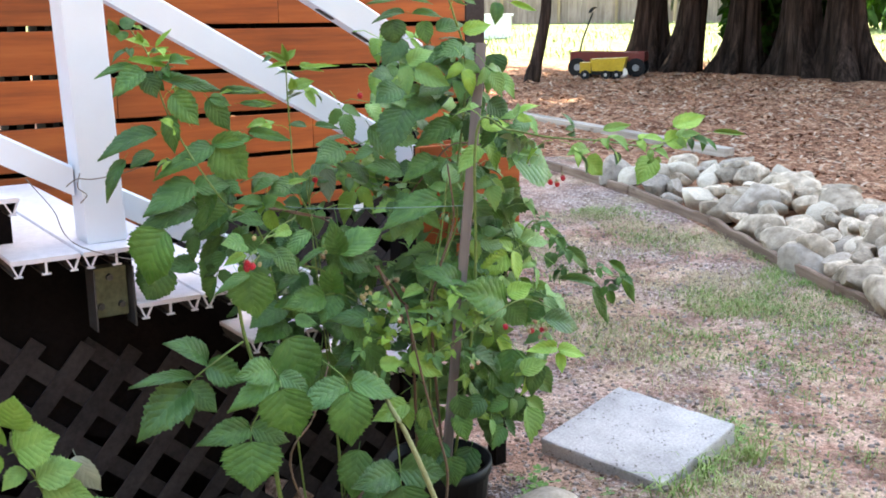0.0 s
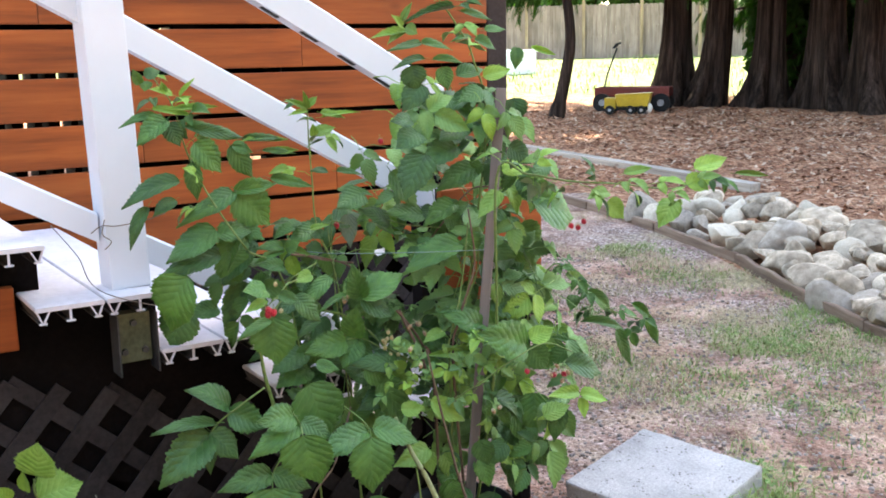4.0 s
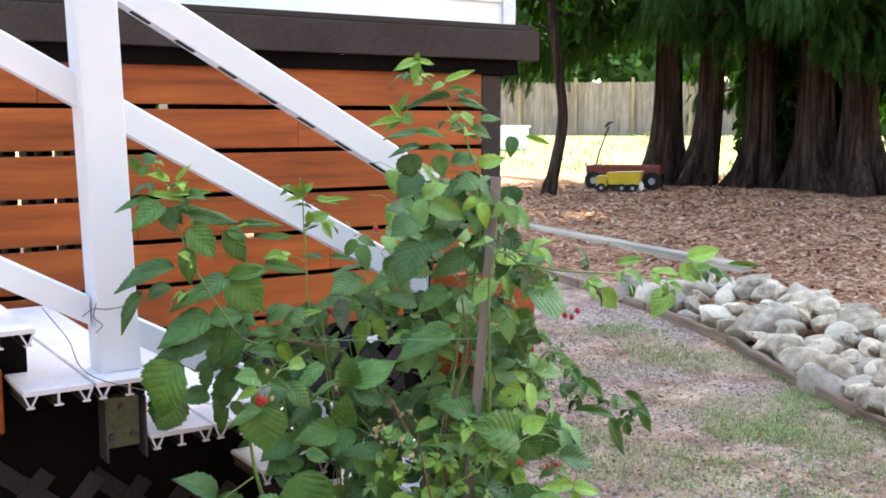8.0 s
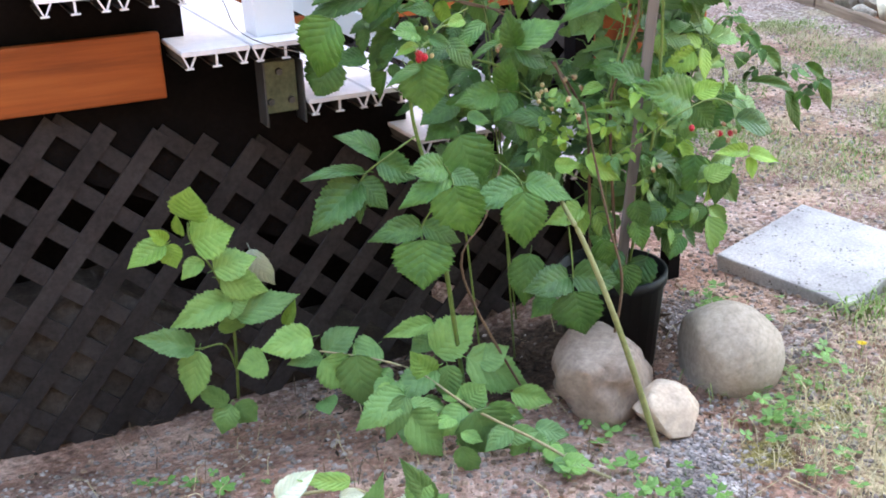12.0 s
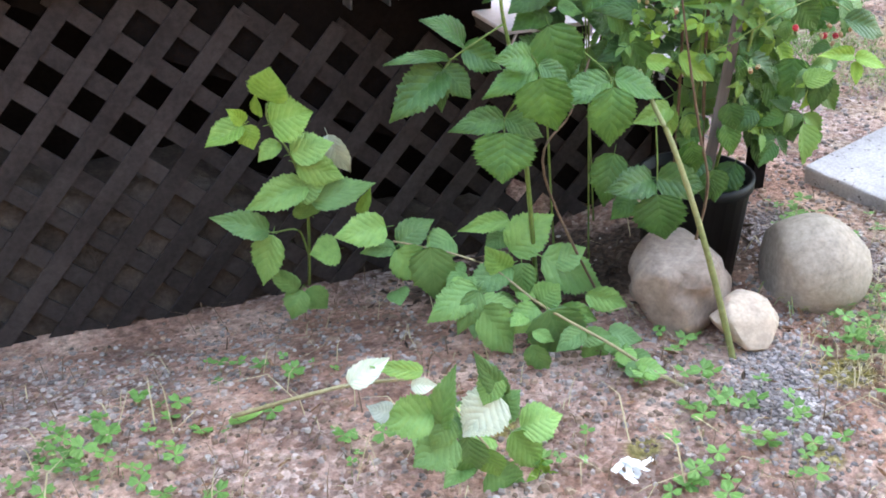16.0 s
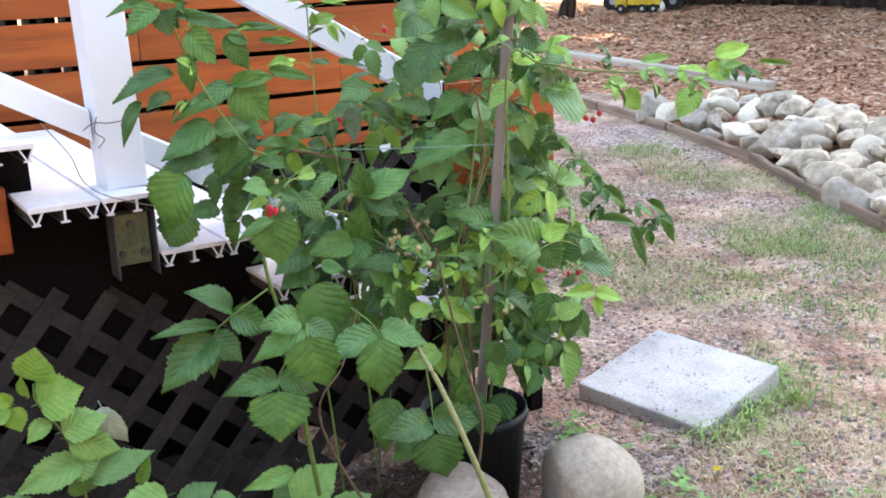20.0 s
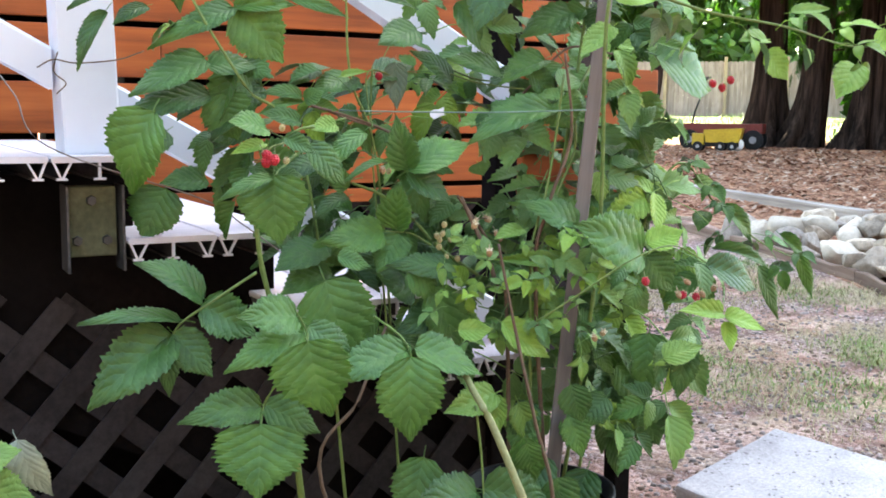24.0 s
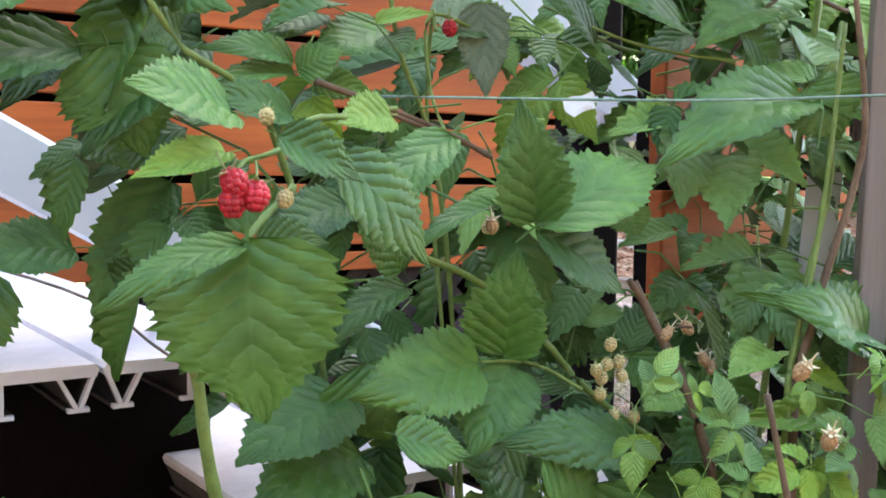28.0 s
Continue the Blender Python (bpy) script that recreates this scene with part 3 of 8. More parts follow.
def build_house():
    bm = bmesh.new()
    for k in range(14):
        z = 1.72 + k * 0.16
        prism(bm, [(3.0, z), (2.982, z), (2.994, z + 0.158), (3.0, z + 0.158)], 0, -4.0, 3.44)
    box(bm, (-4.0, 3.0, 1.65), (3.44, 3.2, 4.0))
    box(bm, (3.44, 2.97, 1.72), (3.53, 3.2, 4.0))
    tagged(part("wall_house", bm, M_SIDING), "white lap siding of the house above the deck", "wall", kind="structure")
    bm = bmesh.new()
    # added dark wall under the house, with chinks through which daylight shows
    edge = -4.0
    chinks = [(0.60 + 0.09 * k, 0.635 + 0.09 * k + 0.02 * (k % 2), 0.55, 1.24) for k in range(5)]
    chinks += [(1.20, 1.38, 0.26, 0.36), (1.42, 1.585, 1.385, 1.425), (1.62, 1.80, 0.26, 0.34), (1.87, 2.10, 0.63, 0.70)]
    for a, c, lo, hi in chinks:
        box(bm, (edge, 3.4, -0.4), (a, 3.6, 1.7))
        box(bm, (a, 3.4, -0.4), (c, 3.6, lo))
        box(bm, (a, 3.4, hi), (c, 3.6, 1.7))
        edge = c
    box(bm, (edge, 3.4, -0.4), (2.4, 3.6, 1.7))
    tagged(part("wall_foundation", bm, M_DARKWOOD), "added dark wall that shuts light out under the deck", "wall", kind="structure")
    # unseen dark sheets, added to keep the space under deck and stairs black
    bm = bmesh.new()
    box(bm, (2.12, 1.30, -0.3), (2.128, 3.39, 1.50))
    tagged(part("wall_deck_side", bm, M_DARKWOOD), "added dark sheet that shuts light out at the deck's side", "wall", kind="structure")
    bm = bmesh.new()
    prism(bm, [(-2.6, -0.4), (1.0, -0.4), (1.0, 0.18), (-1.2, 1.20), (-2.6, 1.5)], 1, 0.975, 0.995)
    tagged(part("wall_stair_far", bm, M_DARKWOOD), "added dark sheet that shuts light out on the far side of the stairs", "wall", kind="structure")
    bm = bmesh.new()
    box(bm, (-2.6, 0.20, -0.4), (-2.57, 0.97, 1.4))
    tagged(part("wall_stair_end", bm, M_DARKWOOD), "added dark end sheet that shuts light out under the stairs", "wall", kind="structure")
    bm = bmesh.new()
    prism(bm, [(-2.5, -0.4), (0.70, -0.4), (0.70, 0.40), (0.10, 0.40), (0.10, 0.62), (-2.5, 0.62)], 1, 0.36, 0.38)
    tagged(part("wall_stair_back", bm, M_DARKWOOD), "added dark sheet standing for the shade behind the lattice", "wall", kind="structure")


def build_surround():
    """Unseen plain walls, added behind the viewer to block low sky light."""
    M_YARD = mottled("skyblock_cladding", [(0.10, 0.10, 0.09), (0.16, 0.15, 0.13)], 0.8, 8, 0.9, spec=0.1)
    for name, lo, hi in (("wall_yard_back", (-9.0, -8.4, -0.3), (13.0, -8.2, 6.5)), ("wall_yard_side", (-9.2, -8.4, -0.3), (-9.0, 6.0, 6.5))):
        bm = bmesh.new()
        box(bm, lo, hi)
        tagged(part(name, bm, M_YARD), "unseen plain wall added to block low sky light", "wall", kind="structure")


build_house()
build_surround()


# ---------------------------------------------------------------- stairs and rail
RISE, RUN = 0.1305, 0.2585


def plank_mesh():
    """A hollow vinyl tread plank: a thin sheet on slanted ribs with feet, open at its end."""
    bm = bmesh.new()
    W, D = 0.1435, 1.05
    prism(bm, [(0.002, -0.010), (0, -0.004), (0.003, 0), (W - 0.003, 0), (W, -0.004), (W - 0.002, -0.010)], 1, 0, D)
    # slanted ribs and feet: white at the sawn end, shade painted on inside
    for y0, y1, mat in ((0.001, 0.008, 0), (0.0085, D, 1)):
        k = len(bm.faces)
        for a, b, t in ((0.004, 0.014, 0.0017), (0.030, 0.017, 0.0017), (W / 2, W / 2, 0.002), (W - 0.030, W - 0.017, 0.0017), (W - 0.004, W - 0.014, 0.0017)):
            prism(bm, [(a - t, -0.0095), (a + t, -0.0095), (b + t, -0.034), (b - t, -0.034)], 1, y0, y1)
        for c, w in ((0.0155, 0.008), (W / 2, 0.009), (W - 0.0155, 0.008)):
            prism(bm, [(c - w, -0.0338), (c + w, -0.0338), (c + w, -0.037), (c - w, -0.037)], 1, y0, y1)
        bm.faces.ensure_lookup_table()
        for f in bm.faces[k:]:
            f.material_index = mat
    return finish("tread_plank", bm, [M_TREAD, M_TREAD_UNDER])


def build_stairs():
    st = thing("staircase", "outdoor stairs with white vinyl plank treads on dark stringers", "stairs")
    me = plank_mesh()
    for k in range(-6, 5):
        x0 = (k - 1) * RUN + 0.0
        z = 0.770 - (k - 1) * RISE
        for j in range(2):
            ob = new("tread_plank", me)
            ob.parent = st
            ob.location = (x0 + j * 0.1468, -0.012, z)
        # unseen dark riser, added to stop light falling in between the treads
        bm = bmesh.new()
        box(bm, (x0 + 0.052, 0.225, z - 0.047 - RISE + 0.05), (x0 + 0.064, 0.925, z - 0.05))
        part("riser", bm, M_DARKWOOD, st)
    # sawtooth stringers, the near one just inside the tread ends
    for y in (0.178, 0.93):
        pts = []
        for k in range(-6, 5):
            x0 = (k - 1) * RUN + 0.05
            z = 0.770 - (k - 1) * RISE - 0.038
            pts += [(x0, z), (x0 + RUN, z)]
        pts += [(1.18, 0.0), (1.18, -0.1), (0.95, -0.1)]
        x_hi = -7 * RUN + 0.05
        pts += [(x_hi, 0.770 + 7 * RISE - 0.42)]
        bm = bmesh.new()
        prism(bm, pts, 1, y, y + 0.04)
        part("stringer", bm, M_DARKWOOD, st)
    # steel bracket with a bolted wooden cleat under the tread that carries the newel post
    for k in (1,):
        bx, bz = 0.169 + (k - 1) * RUN, 0.598 - (k - 1) * RISE
        bm = bmesh.new()
        box(bm, (bx + 0.008, 0.036, bz + 0.010), (bx + 0.082, 0.074, bz + 0.122), 0.003)
        cl = part("bracket_cleat", bm, M_CLEAT, st, "weathered greenish wooden cleat")
        for sx in (bx, bx + 0.085):
            bm = bmesh.new()
            box(bm, (sx, 0.004, bz - 0.012), (sx + 0.004, 0.064, bz + 0.125), 0.001)
            part("bracket_flange", bm, M_STEEL, st, "galvanised steel bracket flange")
        for ox, oz in ((0.043, 0.100), (0.020, 0.036), (0.066, 0.036)):
            bm = bmesh.new()
            bmesh.ops.create_cone(bm, cap_ends=True, segments=6, radius1=0.0085, radius2=0.0075, depth=0.008,
                                  matrix=pose(bx + ox, 0.032, bz + oz, 90, 0, 0))
            part("bolt", bm, M_STEEL, cl, "dark hexagonal bolt head")
    return st


build_stairs()


def build_rail():
    r = thing("stair_railing", "white vinyl stair railing with a square post and sloping rails", "railing")
    bm = bmesh.new()
    lean = Matrix.Translation((0.2235, 0.1065, 0.770)) @ Matrix.Rotation(radians(-1.6), 4, 'Y')
    box(bm, (-0.0445, -0.0445, 0.0), (0.0445, 0.0445, 1.21), 0.004)
    part("newel_post", bm, M_WHITE, r).matrix_world = lean
    bm = bmesh.new()
    box(bm, (-0.066, -0.060, 1.21), (0.066, 0.060, 1.235), 0.006)
    part("post_cap", bm, M_WHITE, r).matrix_world = lean
    bm = bmesh.new()
    box(bm, (1.035, 0.143, 0.0), (1.095, 0.20, 1.20), 0.004)
    part("end_post", bm, M_DARKWOOD, r, "dark slim post at the lower end")

    def rail(name, x0, x1, z_at, slope, h, y0, y1):
        z = lambda x: z_at[1] + slope * (x - z_at[0])
        bm = bmesh.new()
        vs = []
        for x in (x0, x1):
            for y, dz in ((y0, -0.006), (y0 + 0.006, 0), (y1 - 0.006, 0), (y1, -0.006), (y1, -h), (y0, -h)):
                vs.append(bm.verts.new((x, y, z(x) + dz)))
        for i in range(6):
            j = (i + 1) % 6
            bm.faces.new((vs[i], vs[j], vs[6 + j], vs[6 + i]))
        bm.faces.new(vs[:6][::-1])
        bm.faces.new(vs[6:])
        bmesh.ops.recalc_face_normals(bm, faces=bm.faces)
        return part(name, bm, M_WHITE, r), z

    for x0, x1 in ((-0.9, 0.170), (0.246, 1.085)):
        tr, zt = rail("top_rail", x0, x1, (0.383, 1.587), -0.575, 0.082, 0.096, 0.146)
        rail("middle_rail", x0, x1, (0.265, 1.366), -0.562, 0.074, 0.098, 0.142)
        rail("bottom_rail", x0, x1, (0.160, 0.946), -0.560, 0.067, 0.098, 0.142)
        if x0 > 0:
            # empty baluster slots in the top rail's underside: dark plates paint their shade
            for k in range(7):
                x = 0.31 + k * 0.1
                bm = bmesh.new()
                m = Matrix.Translation((x, 0.116, zt(x) - 0.0825)) @ Matrix.Rotation(math.atan(0.575), 4, 'Y')
                box(bm, (-0.024, -0.009, -0.0025), (0.024, 0.009, 0.0006), 0, m)
                part("baluster_slot", bm, M_DARKSLOT, tr, "dark plate painting the shade in an empty baluster slot")
    return r


M_DARKSLOT = mottled("slot_shadow", [(0.03, 0.03, 0.03), (0.05, 0.05, 0.05)], 20, 60, 0.9)
build_rail()

bm = bmesh.new()
box(bm, (-2.2, 0.124, 0.652), (-0.012, 0.154, 0.793), 0.004)
tagged(part("skirt_board", bm, M_CEDAR), "orange cedar-stained board fixed above the lattice", "board")


# ---------------------------------------------------------------- ground things by the bush
def build_paver():
    bm = bmesh.new()
    box(bm, (-0.203, -0.203, -0.066), (0.203, 0.203, 0.0), 0.008)
    bmesh.ops.subdivide_edges(bm, edges=[e for e in bm.edges if e.calc_length() > 0.3], cuts=10, use_grid_fill=True)
    for v in bm.verts:
        v.co += Vector((1, 1, 0.5)) * (0.0022 * noise.noise(v.co * 22) + 0.002 * noise.noise(v.co * 60))
    ob = part("paver", bm, M_CONCRETE)
    X = (Vector((1.886, -0.332, 0.081)) - Vector((1.492, -0.424, 0.032))).normalized()
    Y = (Vector((1.396, -0.030, 0.051)) - Vector((1.492, -0.424, 0.032))).normalized()
    Z = X.cross(Y).normalized()
    Y = Z.cross(X)
    c = (Vector((1.788, 0.064, 0.096)) + Vector((1.886, -0.332, 0.081)) + Vector((1.492, -0.424, 0.032)) + Vector((1.396, -0.030, 0.051))) / 4
    ob.matrix_world = Matrix((X, Y, Z)).transposed().to_4x4()
    ob.location = c
    tagged(ob, "square grey concrete paver with worn edges lying tilted on the soil", "paver")


build_paver()


def rock(name, label, size, at, seed, mat, rough, rot=(0, 0, 0), ncuts=2, top=None):
    ob = tagged(new(name, stone_mesh(name, size, seed, mat, rough, 4, 0.0, ncuts, 0.85, top)), label, "rock", "rocks by the pot")
    ob.matrix_world = pose(*at, *rot)
    return ob


rock("rock", "large smooth rounded grey boulder beside the paver", (0.124, 0.124, 0.116), (1.035, -0.50, 0.050), 1.3, M_ROCK_GREY, 0.05)
M_ROCK_TAN = mottled("tan_rock", [(0.17, 0.118, 0.092), (0.27, 0.20, 0.165), (0.41, 0.32, 0.27)], 6, 60, 0.85, bump=0.5, dist=0.004)
rock("rock", "flat-topped brownish rough rock in front of the pot", (0.130, 0.108, 0.090), (0.715, -0.475, 0.072), 4.6, M_ROCK_TAN, 0.30, (0, 0, 205), 5, [(Vector((0.15, 0.1, 1)).normalized(), 0.70), (Vector((0.616, -0.453, 0.65)).normalized(), 0.86)])
rock("rock", "small pinkish rock between two larger ones", (0.087, 0.066, 0.056), (0.780, -0.612, 0.034), 7.7, M_ROCK_PINK, 0.20, (0, 10, 40), 6)


def build_pot():
    pot = thing("plant_pot", "black plastic nursery pot with soil", "pot", (0.858, -0.295, -0.05))
    bm = bmesh.new()
    prof = [(0.102, 0.0), (0.121, 0.25), (0.127, 0.25), (0.127, 0.275), (0.119, 0.275), (0.115, 0.245), (0.02, 0.243)]
    seg = 28
    rings = [[bm.verts.new((r * math.cos(2 * math.pi * k / seg), r * math.sin(2 * math.pi * k / seg), z)) for k in range(seg)] for r, z in prof]
    for a, b in zip(rings, rings[1:]):
        for k in range(seg):
            bm.faces.new((a[k], a[(k + 1) % seg], b[(k + 1) % seg], b[k]))
    bm.faces.new(rings[0][::-1])
    part("pot_body", bm, M_BLACK, pot, smooth=True)
    bm = bmesh.new()
    bmesh.ops.create_circle(bm, cap_ends=True, segments=28, radius=0.114, matrix=Matrix.Translation((0, 0, 0.25)))
    part("potting_soil", bm, M_DARKWOOD, pot)
    return pot


build_pot()

bm = bmesh.new()
box(bm, (-0.0115, -0.008, 0), (0.0115, 0.008, 1.025), 0.002)
stake = tagged(part("garden_stake", bm, M_STAKE), "weathered grey wooden garden stake pushed into the pot", "stake")
stake.matrix_world = Matrix.Translation((0.810, -0.387, 0.185)) @ Vector((0.17, 0.087, 1.0)).to_track_quat('Z', 'Y').to_matrix().to_4x4() @ Matrix.Rotation(radians(25), 4, 'Z')


# ---------------------------------------------------------------- edging, stones, timber
EDGE = [(3.36, -0.02), (3.62, 0.55), (3.87, 1.08), (4.26, 1.86), (4.50, 2.78), (4.64, 3.62), (4.72, 4.5)]


def build_edging():
    th = thing("garden_edging", "curved brown timber edging half sunk in the soil", "edging")
    for i, (a, b) in enumerate(zip(EDGE, EDGE[1:])):
        a, b = Vector((*a, 0)), Vector((*b, 0))
        d = b - a
        L = d.length
        bm = bmesh.new()
        n = 9
        rows = []
        for k in range(n + 1):
            x = 0.003 + (L - 0.006) * k / n
            wob = 0.010 * noise.noise(Vector((x * 4, i * 3.1, 0)))
            top = 0.058 + 0.012 * noise.noise(Vector((x * 6, i, 5)))
            rows.append([bm.verts.new((x, y + wob, z)) for y, z in ((-0.017, -0.1), (-0.017, top - 0.006), (-0.011, top), (0.011, top), (0.017, top - 0.006), (0.017, -0.1))])
        for p, q in zip(rows, rows[1:]):
            for k in range(6):
                bm.faces.new((p[k], q[k], q[(k + 1) % 6], p[(k + 1) % 6]))
        bm.faces.new(rows[0])
        bm.faces.new(rows[-1][::-1])
        bmesh.ops.recalc_face_normals(bm, faces=bm.faces)
        ob = part("edging_board", bm, M_EDGE, th)
        za, zb = ground_z(a.x, a.y), ground_z(b.x, b.y)
        ob.matrix_world = Matrix.Translation((a.x, a.y, za)) @ Matrix.Rotation(math.atan2(d.y, d.x), 4, 'Z') @ Matrix.Rotation(-math.atan2(zb - za, L), 4, 'Y')


build_edging()


def build_stones():
    rnd = random.Random(5)
    line = spline([(x, y, 0) for x, y in EDGE], 10)
    meshes = []
    for k in range(14):
        mat = (M_ROCK, M_ROCK_LIGHT, M_ROCK_GREY, M_ROCK, M_ROCK)[k % 5]
        meshes.append(stone_mesh("stone", (1.12, 0.70 + 0.12 * (k % 3), 0.60 + 0.08 * (k % 4)), 11.3 + k * 2.17, mat, 0.15, 3, 0.06, 11, 0.92))
    for off, hz, n in ((0.12, 0.06, 44), (0.28, 0.11, 42), (0.45, 0.16, 42), (0.61, 0.18, 40), (0.77, 0.14, 36)):
        for k in range(n):
            u = (k + rnd.uniform(0.2, 0.8)) / n * (len(line) - 2)
            i = int(u)
            p = line[i].lerp(line[i + 1], u - i)
            d = (line[i + 1] - line[i]).normalized()
            nrm = Vector((d.y, -d.x, 0))
            o = off + rnd.uniform(-0.06, 0.06)
            if p.y > 3.2 - 0.7 * off + rnd.uniform(-0.1, 0.1):
                continue
            q = p + nrm * o
            s = rnd.choice((rnd.uniform(0.065, 0.10), rnd.uniform(0.105, 0.17)))
            z = ground_z(p.x, p.y) + hz + rnd.uniform(-0.02, 0.03)
            ob = tagged(new("stone", rnd.choice(meshes)), "rounded grey river stone in a heap behind the edging", "stone", "river stones along the edging")
            if rnd.random() < 0.3:
                s *= 0.75
            ob.matrix_world = Matrix.Translation((q.x, q.y, z)) @ Euler((rnd.uniform(-0.5, 0.5), rnd.uniform(-0.5, 0.5), rnd.uniform(0, 6.3))).to_matrix().to_4x4() @ Matrix.Diagonal((s, s, s, 1))


M_ROCK_LIGHT = mottled("pale_river_rock", [(0.50, 0.41, 0.325), (0.66, 0.56, 0.46)], 3, 50, 0.85, bump=0.4, dist=0.004, vary=0.15)
build_stones()

a, b = Vector((6.05, 3.26, 0.165)), Vector((5.92, 6.3, 0.30))
bm = bmesh.new()
box(bm, (0, -0.06, -0.045), ((b - a).length, 0.06, 0.045), 0.006)
tim = tagged(part("landscape_timber", bm, M_TIMBER), "weathered grey timber lying along the mulch bed", "timber")
tim.matrix_world = Matrix.Translation(a) @ (b - a).to_track_quat('X', 'Z').to_matrix().to_4x4()


# ---------------------------------------------------------------- fence
def build_fence():
    f = thing("wooden_fence", "tan weathered board fence behind the lawn", "fence")
    c, d = Vector((24.4, 23.8, 0)), Vector((0.74, -0.67, 0)).normalized()
    rnd = random.Random(3)
    boards = []
    for w in (0.150, 0.151):
        bm = bmesh.new()
        prism(bm, [(-w / 2, 0), (w / 2, 0), (w / 2, 1.74), (w / 2 - 0.03, 1.78), (-w / 2 + 0.03, 1.78), (-w / 2, 1.74)], 1, -0.01, 0.01)
        boards.append(finish("fence_board", bm, M_FENCE))
    bm = bmesh.new()
    box(bm, (-0.05, -0.05, 0), (0.05, 0.05, 1.95), 0.006)
    post = finish("fence_post", bm, M_POST)
    rot = Matrix.Rotation(math.atan2(d.y, d.x), 4, 'Z')
    for k in range(-110, 150):
        p = c + d * (k * 0.152)
        ob = new("fence_board", rnd.choice(boards))
        ob.parent = f
        ob.matrix_world = Matrix.Translation((p.x, p.y, ground_z(p.x, p.y) - 0.02 + rnd.uniform(-0.01, 0.01))) @ rot
    for k in range(-8, 12):
        p = c + d * (k * 1.9) + Vector((-0.05, -0.06, 0))
        ob = new("fence_post", post)
        ob.parent = f
        ob.matrix_world = Matrix.Translation((p.x, p.y, ground_z(p.x, p.y) - 0.05)) @ rot
    for h in (0.35, 1.5):
        for k in range(-7, 9):
            p = c + d * (k * 2.4 + 1.2) + Vector((0.028, 0.033, 0))
            bm = bmesh.new()
            box(bm, (-1.15, -0.02, -0.045), (1.15, 0.02, 0.045))
            ob = part("fence_rail", bm, M_POST, f)
            ob.matrix_world = Matrix.Translation((p.x, p.y, ground_z(p.x, p.y) + h)) @ rot


build_fence()


# ---------------------------------------------------------------- trees
def frond_bm(bm, uvl, m, L, W, droop, nseg=4, teeth=0.3):
    """A drooping feathered spray, as a narrow strip folded along its middle with a ragged edge."""
    rows = []
    for i in range(nseg + 1):
        t = i / nseg
        w = W * (math.sin(math.pi * min(0.98, t * 0.85 + 0.12)) ** 0.8) * (1 + teeth * (1 if i % 2 else -1) * 0.5)
        z = -droop * L * t * t
        x = L * t * (1 - 0.25 * droop * t)
        rows.append([m @ Vector((x, -w, z - 0.3 * w)), m @ Vector((x, 0, z)), m @ Vector((x, w, z - 0.3 * w))])
    vs = [[bm.verts.new(p) for p in r] for r in rows]
    for i in range(nseg):
        for j in range(2):
            fc = bm.faces.new((vs[i][j], vs[i][j + 1], vs[i + 1][j + 1], vs[i + 1][j]))
            for l, (jj, ii) in zip(fc.loops, ((j, i), (j + 1, i), (j + 1, i + 1), (j, i + 1))):
                l[uvl].uv = (jj - 1, ii / nseg)


def spray(bm, uvl, m, L):
    """A flat feathery cedar spray: a drooping axis with narrow side sprigs."""
    def strip(p, q, w):
        d = (q - p)
        s = Vector((-d.y, d.x, 0.15 * d.x)).normalized() * w
        pts = (p - s * 0.5, p + s * 0.5, p.lerp(q, 0.6) + s, q, p.lerp(q, 0.6) - s)
        f = bm.faces.new([bm.verts.new(m @ v) for v in pts])
        for l, uv in zip(f.loops, ((-0.5, 0), (0.5, 0), (1, 0.6), (0, 1), (-1, 0.6))):
            l[uvl].uv = uv
    at = lambda t: Vector((L * t, 0, -0.25 * L * t * t))
    strip(at(0), at(1), L * 0.03)
    n = 6
    for k in range(n):
        t = 0.12 + 0.78 * k / n
        a = at(t)
        w = L * (0.26 - 0.18 * t)
        for sg in (-1, 1):
            strip(a, a + Vector((w * 0.95, sg * w * 0.6, -0.3 * w)), L * 0.024)


